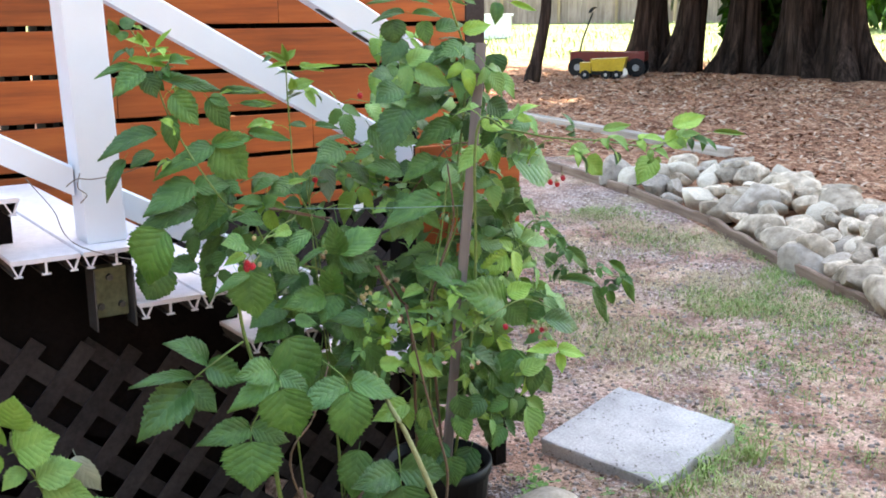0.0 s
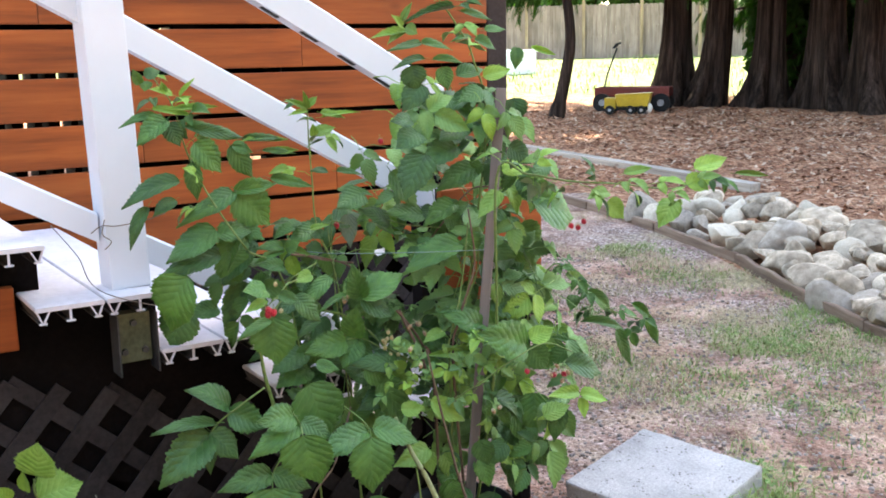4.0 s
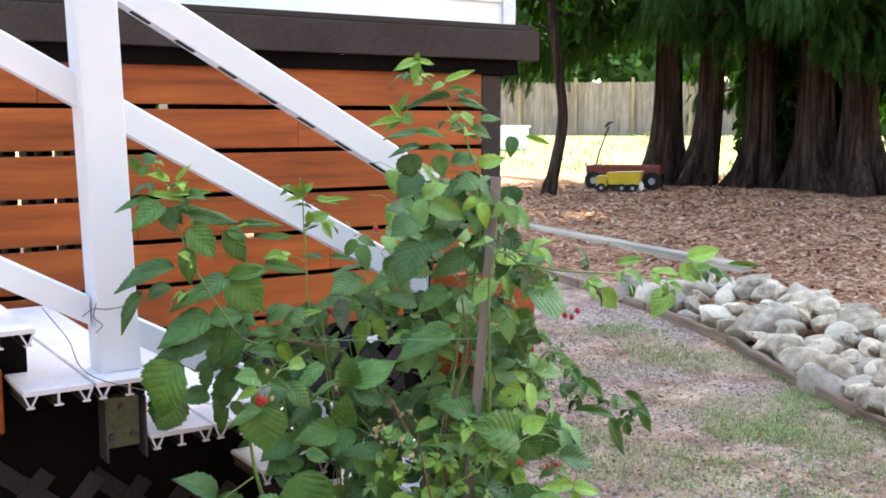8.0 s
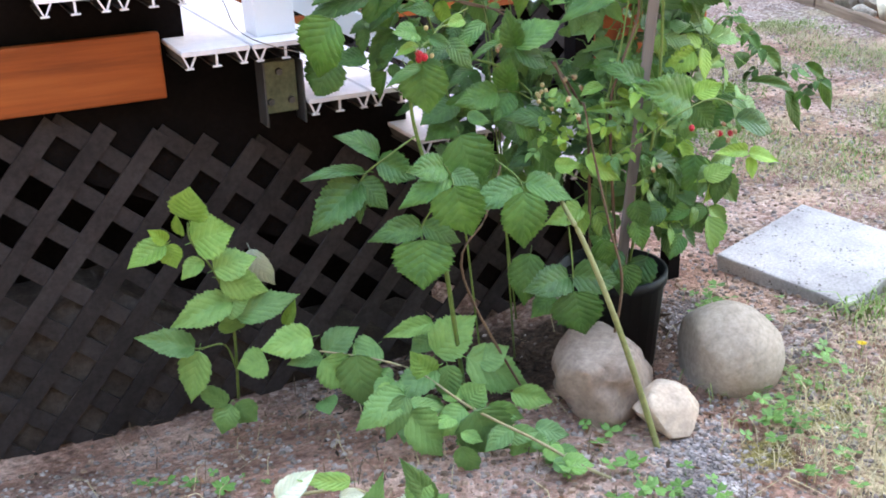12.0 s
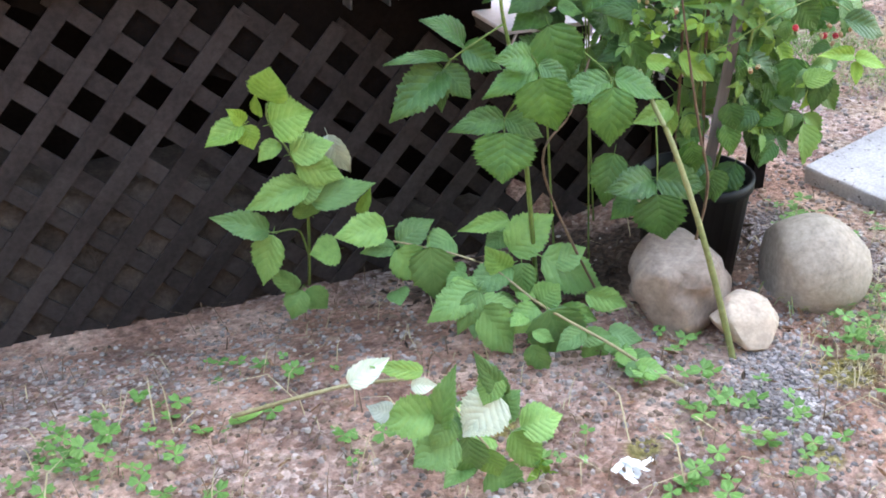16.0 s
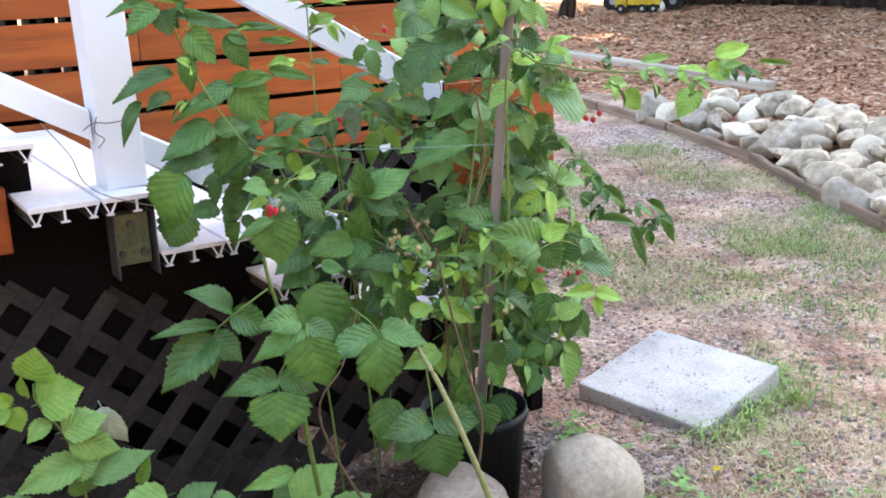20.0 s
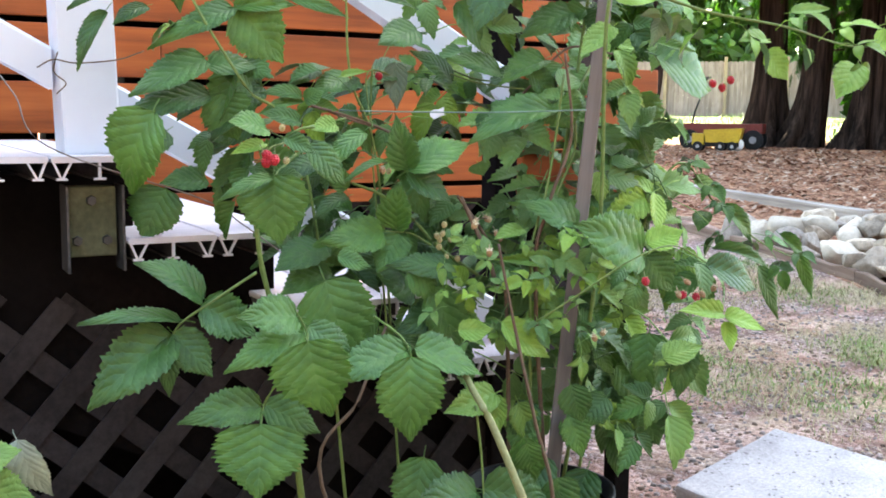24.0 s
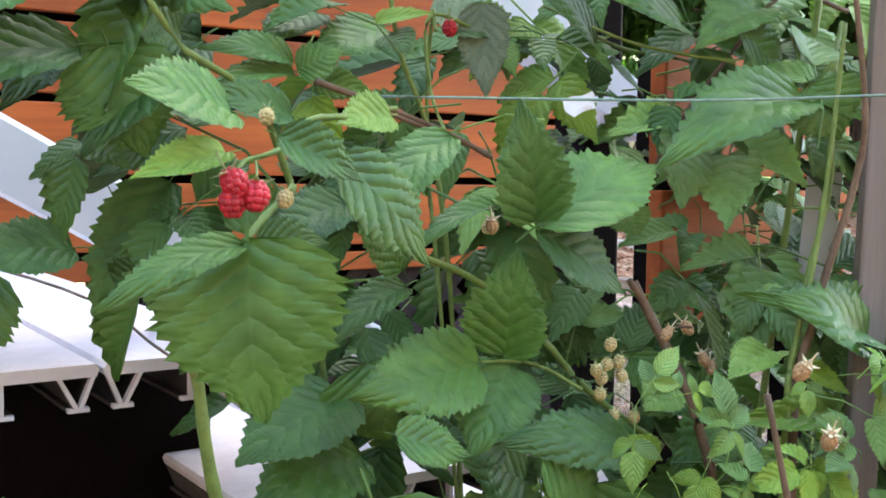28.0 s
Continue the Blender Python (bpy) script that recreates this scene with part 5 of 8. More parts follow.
LEAVES_G = [
    (0.358, -0.360, 0.444, 0.425, -0.390, 0.413, 0.045, 0),
    (0.339, -0.400, 0.431, 0.324, -0.430, 0.349, 0.091, 0),
    (0.605, -0.360, 0.333, 0.569, -0.390, 0.244, 0.066, 0),
    (0.664, -0.420, 0.287, 0.554, -0.450, 0.300, 0.055, 0),
    (0.671, -0.420, 0.291, 0.770, -0.450, 0.268, 0.061, 0),
    (0.656, -0.450, 0.268, 0.662, -0.480, 0.185, 0.089, 0),
    (0.663, -0.360, 0.224, 0.602, -0.390, 0.210, 0.044, 0),
    (0.650, -0.300, 0.578, 0.697, -0.320, 0.456, 0.056, 0),
    (0.724, -0.380, 0.530, 0.795, -0.400, 0.478, 0.038, 1),
    (0.716, -0.380, 0.421, 0.627, -0.400, 0.412, 0.038, 1),
    (0.715, -0.380, 0.419, 0.711, -0.400, 0.372, 0.027, 1),
    (0.757, -0.380, 0.402, 0.774, -0.400, 0.342, 0.034, 1),
]
LEAVES_H = [
    (0.852, -0.380, 0.372, 0.870, -0.400, 0.310, 0.040, 0),
    (0.886, -0.380, 0.385, 0.966, -0.400, 0.341, 0.036, 1),
    (0.940, -0.380, 0.336, 0.950, -0.400, 0.262, 0.032, 0),
    (0.701, -0.280, 0.473, 0.649, -0.300, 0.528, 0.049, 0),
    (0.696, -0.280, 0.538, 0.600, -0.300, 0.519, 0.046, 0),
    (0.650, -0.380, 0.524, 0.693, -0.400, 0.527, 0.028, 1),
    (1.029, -0.360, 0.481, 1.008, -0.380, 0.393, 0.065, 0),
    (1.021, -0.460, 0.484, 0.989, -0.480, 0.417, 0.043, 0),
    (0.957, -0.600, 0.563, 0.869, -0.620, 0.577, 0.023, 1),
    (0.961, -0.600, 0.558, 1.017, -0.620, 0.540, 0.028, 1),
    (0.966, -0.600, 0.549, 0.958, -0.620, 0.515, 0.021, 1),
    (0.974, -0.460, 0.464, 1.028, -0.480, 0.484, 0.037, 1),
]
LEAVES_I = [
    (0.979, -0.340, 0.429, 1.021, -0.360, 0.370, 0.052, 0),
    (1.059, -0.300, 0.343, 1.095, -0.320, 0.269, 0.061, 0),
    (0.943, -0.440, 0.629, 0.824, -0.460, 0.681, 0.071, 0),
    (0.948, -0.440, 0.625, 0.986, -0.460, 0.575, 0.049, 0),
    (0.923, -0.600, 0.633, 1.014, -0.620, 0.611, 0.046, 0),
    (0.889, -0.350, 0.656, 0.802, -0.370, 0.709, 0.051, 0),
    (0.951, -0.440, 0.643, 0.997, -0.460, 0.665, 0.037, 1),
    (0.773, -0.300, 1.057, 0.710, -0.320, 0.980, 0.066, 0),
    (0.903, -0.270, 1.115, 0.825, -0.290, 1.089, 0.046, 0),
    (0.955, -0.270, 1.122, 0.890, -0.290, 1.110, 0.037, 0),
    (0.742, -0.300, 1.131, 0.688, -0.320, 1.137, 0.029, 0),
    (0.759, -0.300, 1.105, 0.698, -0.320, 1.084, 0.047, 0),
]
LEAVES_J = [
    (0.880, -0.260, 1.067, 0.788, -0.280, 1.039, 0.053, 0),
    (0.921, -0.380, 1.018, 0.976, -0.400, 1.019, 0.036, 1),
    (0.903, -0.400, 0.973, 0.835, -0.420, 0.931, 0.033, 1),
    (1.001, -0.380, 0.955, 1.063, -0.400, 0.946, 0.018, 1),
    (1.022, -0.360, 0.937, 1.141, -0.380, 0.909, 0.098, 0),
    (0.671, -0.200, 0.973, 0.603, -0.220, 0.951, 0.045, 0),
    (0.733, -0.220, 1.016, 0.781, -0.240, 0.942, 0.049, 0),
    (0.952, -0.240, 1.013, 0.848, -0.260, 0.986, 0.050, 0),
    (1.000, -0.300, 1.061, 1.046, -0.320, 1.023, 0.043, 0),
    (1.045, -0.280, 0.870, 1.102, -0.300, 0.814, 0.052, 0),
    (1.043, -0.260, 0.803, 1.093, -0.280, 0.734, 0.058, 0),
    (1.150, -0.240, 0.747, 1.075, -0.260, 0.692, 0.043, 1),
]
LEAVES_K = [
    (1.066, -0.240, 0.704, 1.117, -0.260, 0.645, 0.056, 0),
    (0.889, -0.240, 0.932, 0.802, -0.260, 0.906, 0.044, 0),
    (0.859, -0.240, 0.910, 0.904, -0.260, 0.877, 0.042, 0),
    (0.814, -0.220, 0.913, 0.717, -0.240, 0.931, 0.042, 0),
    (0.739, -0.200, 0.894, 0.675, -0.220, 0.939, 0.036, 0),
    (1.107, -0.240, 0.698, 1.177, -0.260, 0.664, 0.034, 0),
    (0.276, -0.150, 1.028, 0.165, -0.165, 1.009, 0.041, 0),
    (0.391, -0.150, 0.994, 0.310, -0.165, 0.957, 0.039, 0),
    (0.383, -0.150, 0.986, 0.273, -0.165, 0.951, 0.030, 0),
    (0.398, -0.150, 0.993, 0.460, -0.165, 0.923, 0.073, 0),
    (0.391, -0.150, 0.994, 0.479, -0.165, 1.009, 0.029, 0),
    (0.475, -0.150, 1.016, 0.567, -0.165, 0.994, 0.021, 0),
]
LEAVES_M = [
    (0.312, -0.150, 1.102, 0.359, -0.165, 1.044, 0.048, 0),
    (0.304, -0.150, 1.061, 0.304, -0.165, 0.992, 0.032, 0),
    (0.388, -0.150, 1.090, 0.430, -0.165, 1.028, 0.040, 0),
    (0.393, -0.150, 1.092, 0.431, -0.165, 1.081, 0.026, 0),
    (0.257, -0.150, 1.152, 0.194, -0.165, 1.116, 0.039, 0),
    (0.260, -0.150, 1.144, 0.275, -0.165, 1.102, 0.034, 0),
    (0.311, -0.150, 1.129, 0.415, -0.165, 1.114, 0.025, 0),
    (0.423, -0.150, 1.098, 0.506, -0.165, 1.100, 0.016, 1),
    (0.471, -0.150, 1.074, 0.532, -0.165, 1.074, 0.014, 1),
    (0.207, -0.150, 0.979, 0.157, -0.165, 0.915, 0.027, 0),
    (0.265, -0.150, 0.989, 0.217, -0.165, 0.973, 0.030, 0),
    (0.346, -0.150, 0.919, 0.240, -0.165, 0.873, 0.055, 0),
]
LEAVES_N = [
    (0.354, -0.150, 0.866, 0.236, -0.165, 0.852, 0.046, 0),
    (0.370, -0.150, 0.868, 0.389, -0.165, 0.806, 0.066, 0),
    (0.484, -0.180, 0.826, 0.426, -0.195, 0.841, 0.026, 0),
    (0.361, -0.100, 0.736, 0.294, -0.115, 0.738, 0.036, 0),
    (0.350, -0.150, 0.907, 0.417, -0.165, 0.913, 0.042, 0),
    (0.445, -0.120, 0.881, 0.373, -0.135, 0.833, 0.048, 0),
    (0.580, -0.140, 0.898, 0.518, -0.155, 0.877, 0.041, 0),
    (0.627, -0.140, 0.905, 0.682, -0.155, 0.919, 0.049, 0),
    (0.306, -0.080, 0.810, 0.250, -0.095, 0.773, 0.041, 0),
    (0.820, -0.220, 1.451, 0.757, -0.232, 1.431, 0.018, 1),
    (0.822, -0.220, 1.451, 0.854, -0.232, 1.446, 0.014, 1),
    (0.820, -0.220, 1.448, 0.804, -0.232, 1.404, 0.020, 1),
]
LEAVES_V = [
    (0.820, -0.220, 1.451, 0.815, -0.232, 1.467, 0.013, 1),
    (0.895, -0.220, 1.405, 0.960, -0.232, 1.434, 0.016, 1),
    (0.890, -0.220, 1.403, 0.852, -0.232, 1.389, 0.015, 1),
    (0.905, -0.220, 1.392, 0.944, -0.232, 1.394, 0.013, 1),
    (0.926, -0.220, 1.365, 1.009, -0.232, 1.355, 0.016, 0),
    (0.907, -0.220, 1.373, 0.778, -0.232, 1.353, 0.015, 0),
    (0.780, -0.220, 1.321, 0.692, -0.232, 1.309, 0.016, 1),
    (0.772, -0.220, 1.330, 0.742, -0.232, 1.353, 0.015, 1),
    (0.772, -0.220, 1.342, 0.788, -0.232, 1.379, 0.014, 1),
    (0.780, -0.220, 1.321, 0.730, -0.232, 1.297, 0.018, 1),
    (0.781, -0.220, 1.330, 0.802, -0.232, 1.316, 0.025, 1),
    (0.819, -0.220, 1.295, 0.734, -0.232, 1.285, 0.018, 0),
]
LEAVES_W = [
    (0.819, -0.220, 1.295, 0.893, -0.232, 1.286, 0.020, 0),
    (0.829, -0.220, 1.261, 0.755, -0.232, 1.257, 0.020, 0),
    (0.849, -0.220, 1.258, 0.924, -0.232, 1.263, 0.018, 0),
    (0.964, -0.220, 1.301, 1.016, -0.232, 1.285, 0.026, 0),
    (0.992, -0.220, 1.322, 1.040, -0.232, 1.332, 0.021, 0),
    (0.957, -0.220, 1.305, 0.905, -0.232, 1.309, 0.016, 0),
    (0.795, -0.220, 1.246, 0.799, -0.232, 1.197, 0.051, 0),
    (0.821, -0.220, 1.204, 0.766, -0.232, 1.156, 0.046, 0),
    (0.874, -0.220, 1.241, 0.882, -0.232, 1.194, 0.033, 0),
    (0.985, -0.220, 1.183, 0.866, -0.232, 1.146, 0.039, 0),
    (0.986, -0.220, 1.217, 1.053, -0.232, 1.232, 0.029, 1),
    (1.083, -0.220, 1.282, 1.074, -0.232, 1.237, 0.027, 0),
]
LEAVES_X = [
    (1.126, -0.220, 1.281, 1.189, -0.232, 1.265, 0.013, 1),
    (0.913, -0.220, 1.221, 0.976, -0.232, 1.246, 0.039, 0),
    (1.076, -0.220, 1.164, 1.075, -0.232, 1.111, 0.049, 0),
    (1.026, -0.220, 1.105, 0.936, -0.232, 1.130, 0.045, 0),
    (0.897, -0.220, 1.170, 0.843, -0.232, 1.134, 0.039, 0),
    (0.218, -0.120, 1.222, 0.204, -0.130, 1.248, 0.017, 0),
    (0.227, -0.120, 1.239, 0.253, -0.130, 1.250, 0.024, 0),
    (0.232, -0.120, 1.228, 0.223, -0.130, 1.211, 0.021, 0),
    (0.283, -0.120, 1.198, 0.236, -0.130, 1.213, 0.017, 1),
    (0.266, -0.120, 1.204, 0.258, -0.130, 1.224, 0.012, 1),
    (0.298, -0.120, 1.195, 0.323, -0.130, 1.229, 0.011, 1),
    (0.289, -0.120, 1.184, 0.316, -0.130, 1.195, 0.012, 1),
]
LEAVES_Y = [
    (0.283, -0.120, 1.169, 0.366, -0.130, 1.174, 0.014, 1),
    (0.238, -0.120, 1.171, 0.314, -0.130, 1.160, 0.017, 1),
    (0.305, -0.120, 1.133, 0.402, -0.130, 1.113, 0.024, 0),
    (0.247, -0.120, 1.159, 0.178, -0.130, 1.154, 0.019, 0),
    (0.264, -0.120, 1.146, 0.213, -0.130, 1.115, 0.031, 0),
    (0.282, -0.120, 1.140, 0.303, -0.130, 1.110, 0.022, 0),
    (0.564, -0.160, 1.160, 0.514, -0.170, 1.181, 0.012, 1),
    (0.567, -0.160, 1.166, 0.581, -0.170, 1.184, 0.015, 1),
    (0.564, -0.160, 1.154, 0.518, -0.170, 1.150, 0.010, 1),
    (0.569, -0.160, 1.160, 0.552, -0.170, 1.194, 0.012, 1),
    (0.596, -0.160, 1.150, 0.646, -0.170, 1.139, 0.015, 1),
    (0.579, -0.160, 1.106, 0.621, -0.170, 1.117, 0.022, 1),
]
LEAVES_Z = [
    (0.599, -0.160, 1.140, 0.682, -0.170, 1.150, 0.011, 1),
    (0.579, -0.160, 1.098, 0.571, -0.170, 1.124, 0.017, 1),
    (0.469, -0.160, 1.104, 0.408, -0.170, 1.102, 0.012, 1),
    (0.412, -0.160, 1.103, 0.500, -0.170, 1.105, 0.015, 0),
    (0.455, -0.160, 1.077, 0.529, -0.170, 1.073, 0.012, 0),
    (0.608, -0.160, 1.021, 0.569, -0.170, 1.031, 0.017, 0),
    (0.629, -0.160, 1.020, 0.687, -0.170, 1.013, 0.015, 0),
    (1.325, -0.500, 0.926, 1.270, -0.515, 0.878, 0.042, 1),
    (1.391, -0.500, 0.995, 1.476, -0.515, 1.017, 0.036, 1),
    (1.365, -0.500, 0.962, 1.428, -0.515, 0.970, 0.040, 1),
    (1.531, -0.500, 0.973, 1.627, -0.515, 0.964, 0.013, 1),
    (1.142, -0.480, 0.942, 1.174, -0.495, 0.903, 0.037, 1),
]
LEAVES_AA = [
    (1.170, -0.500, 1.001, 1.233, -0.515, 1.012, 0.020, 1),
    (1.141, -0.480, 0.960, 1.077, -0.495, 0.956, 0.027, 1),
    (1.259, -0.280, 0.681, 1.345, -0.295, 0.620, 0.031, 0),
    (1.240, -0.280, 0.605, 1.402, -0.295, 0.577, 0.023, 0),
    (1.354, -0.280, 0.564, 1.400, -0.295, 0.470, 0.029, 0),
    (1.469, -0.260, 0.589, 1.527, -0.275, 0.491, 0.025, 0),
    (1.204, -0.260, 0.729, 1.263, -0.275, 0.696, 0.026, 1),
    (1.427, -0.260, 0.619, 1.487, -0.275, 0.577, 0.022, 0),
    (1.234, -0.260, 0.669, 1.207, -0.275, 0.642, 0.028, 0),
]
LEAVES_P = [
    (-0.053, -0.150, 0.468, -0.052, -0.165, 0.532, 0.075, 1),
    (-0.107, -0.150, 0.426, -0.180, -0.165, 0.402, 0.046, 1),
    (-0.102, -0.150, 0.425, -0.095, -0.165, 0.382, 0.040, 1),
    (-0.103, -0.150, 0.431, -0.134, -0.165, 0.463, 0.025, 1),
    (-0.053, -0.150, 0.420, 0.023, -0.165, 0.438, 0.074, 1),
    (-0.073, -0.150, 0.440, -0.082, -0.165, 0.484, 0.025, 1),
    (-0.038, -0.150, 0.380, -0.083, -0.165, 0.359, 0.035, 0),
    (-0.017, -0.150, 0.351, 0.061, -0.165, 0.371, 0.056, 0),
    (0.070, -0.120, 0.369, 0.099, -0.135, 0.282, 0.046, 2),
    (-0.006, -0.150, 0.330, 0.082, -0.165, 0.290, 0.053, 0),
    (0.012, -0.150, 0.281, -0.107, -0.165, 0.260, 0.059, 0),
    (0.018, -0.150, 0.237, 0.141, -0.165, 0.270, 0.053, 0),
]
LEAVES_PA = [
    (-0.015, -0.150, 0.269, 0.040, -0.165, 0.280, 0.048, 0),
    (-0.075, -0.150, 0.189, -0.174, -0.165, 0.244, 0.050, 0),
    (-0.068, -0.150, 0.179, -0.104, -0.165, 0.084, 0.063, 0),
    (0.120, -0.150, 0.194, 0.139, -0.165, 0.250, 0.022, 1),
    (0.122, -0.150, 0.184, 0.151, -0.165, 0.181, 0.017, 1),
    (-0.025, -0.150, 0.041, -0.082, -0.165, 0.104, 0.034, 0),
    (-0.017, -0.150, 0.039, -0.046, -0.165, -0.014, 0.050, 0),
    (-0.005, -0.150, 0.038, 0.029, -0.165, -0.009, 0.050, 0),
    (0.072, -0.150, 0.120, 0.011, -0.165, 0.128, 0.054, 0),
    (0.022, -0.130, 0.199, -0.004, -0.145, 0.238, 0.048, 0),
]
LEAVES_R = [
    (0.146, -0.250, 0.203, 0.046, -0.265, 0.211, 0.058, 0),
    (0.165, -0.250, 0.152, 0.095, -0.265, 0.167, 0.035, 0),
    (0.171, -0.250, 0.157, 0.235, -0.265, 0.206, 0.053, 0),
    (0.149, -0.300, 0.173, 0.199, -0.315, 0.103, 0.066, 0),
    (0.214, -0.320, 0.176, 0.222, -0.335, 0.060, 0.077, 0),
    (0.423, -0.250, 0.169, 0.318, -0.265, 0.175, 0.037, 0),
    (0.421, -0.250, 0.139, 0.366, -0.265, 0.121, 0.042, 0),
    (0.394, -0.320, 0.130, 0.475, -0.335, 0.201, 0.077, 0),
    (0.279, -0.280, 0.166, 0.221, -0.295, 0.150, 0.057, 0),
    (0.357, -0.400, 0.145, 0.261, -0.415, 0.117, 0.055, 0),
    (0.428, -0.400, 0.150, 0.562, -0.415, 0.061, 0.074, 0),
    (0.382, -0.400, 0.144, 0.382, -0.415, 0.071, 0.047, 0),
]
LEAVES_RA = [
    (0.350, -0.400, 0.134, 0.303, -0.415, 0.194, 0.046, 0),
    (0.453, -0.400, 0.130, 0.513, -0.415, 0.159, 0.047, 0),
    (0.248, -0.480, 0.160, 0.151, -0.495, 0.121, 0.055, 0),
    (0.245, -0.500, 0.162, 0.198, -0.515, 0.089, 0.037, 0),
    (0.248, -0.500, 0.124, 0.317, -0.515, 0.015, 0.065, 0),
    (0.257, -0.480, 0.128, 0.323, -0.495, 0.112, 0.029, 0),
    (0.381, -0.480, 0.085, 0.312, -0.495, 0.054, 0.048, 0),
    (0.383, -0.520, 0.099, 0.434, -0.535, -0.024, 0.092, 0),
    (0.418, -0.500, 0.086, 0.495, -0.515, 0.045, 0.039, 0),
    (0.394, -0.460, 0.084, 0.426, -0.475, 0.121, 0.051, 0),
    (0.477, -0.500, 0.104, 0.563, -0.515, 0.063, 0.044, 0),
    (0.467, -0.560, 0.044, 0.464, -0.575, -0.026, 0.046, 0),
]
LEAVES_RB = [
    (0.442, -0.560, 0.062, 0.382, -0.575, 0.045, 0.038, 0),
    (0.428, -0.560, 0.047, 0.497, -0.575, 0.044, 0.034, 0),
    (0.481, -0.600, -0.008, 0.538, -0.615, -0.016, 0.028, 0),
    (0.513, -0.600, -0.034, 0.510, -0.615, -0.065, 0.030, 0),
    (0.329, -0.560, 0.055, 0.355, -0.575, -0.010, 0.040, 0),
]
LEAVES_S = [
    (0.017, -0.850, 0.176, -0.065, -0.862, 0.196, 0.058, 0),
    (-0.114, -0.850, 0.266, -0.062, -0.862, 0.302, 0.030, 2),
    (-0.018, -0.850, 0.239, 0.016, -0.862, 0.236, 0.021, 2),
    (-0.052, -0.850, 0.197, -0.082, -0.862, 0.219, 0.029, 2),
    (0.127, -0.850, 0.181, 0.068, -0.862, 0.131, 0.065, 2),
    (0.027, -0.850, 0.147, 0.038, -0.862, 0.248, 0.040, 0),
    (0.001, -0.850, 0.258, -0.073, -0.862, 0.291, 0.022, 0),
    (0.137, -0.850, 0.178, 0.089, -0.862, 0.262, 0.030, 0),
    (0.123, -0.850, 0.220, 0.097, -0.862, 0.182, 0.036, 0),
    (0.053, -0.850, 0.122, -0.015, -0.862, 0.097, 0.061, 0),
    (0.073, -0.850, 0.116, 0.078, -0.862, 0.042, 0.053, 0),
    (0.167, -0.850, 0.107, 0.230, -0.862, 0.123, 0.056, 0),
]
LEAVES_SA = [
    (0.152, -0.850, 0.103, 0.203, -0.862, 0.019, 0.044, 0),
    (0.215, -0.850, -0.001, 0.176, -0.862, -0.007, 0.027, 1),
    (0.215, -0.850, -0.001, 0.248, -0.862, -0.034, 0.026, 1),
    (0.213, -0.850, 0.000, 0.203, -0.862, 0.038, 0.017, 1),
    (0.111, -0.850, 0.036, 0.172, -0.862, -0.018, 0.054, 0),
    (0.127, -0.850, 0.143, 0.151, -0.862, 0.187, 0.045, 0),
    (0.102, -0.850, 0.085, 0.121, -0.862, 0.030, 0.043, 0),
    (0.045, -0.850, 0.163, 0.010, -0.862, 0.122, 0.039, 0),
]
LEAF_ROWS = [LEAVES_A, LEAVES_B, LEAVES_C, LEAVES_D, LEAVES_E, LEAVES_F, LEAVES_G, LEAVES_H, LEAVES_I, LEAVES_J, LEAVES_K, LEAVES_M, LEAVES_N, LEAVES_V, LEAVES_W, LEAVES_X, LEAVES_Y, LEAVES_Z, LEAVES_AA]
SPROUT_ROWS = [LEAVES_P, LEAVES_PA]
PATCH_ROWS = [LEAVES_R, LEAVES_RA, LEAVES_RB]
TRAIL_ROWS = [LEAVES_S, LEAVES_SA]
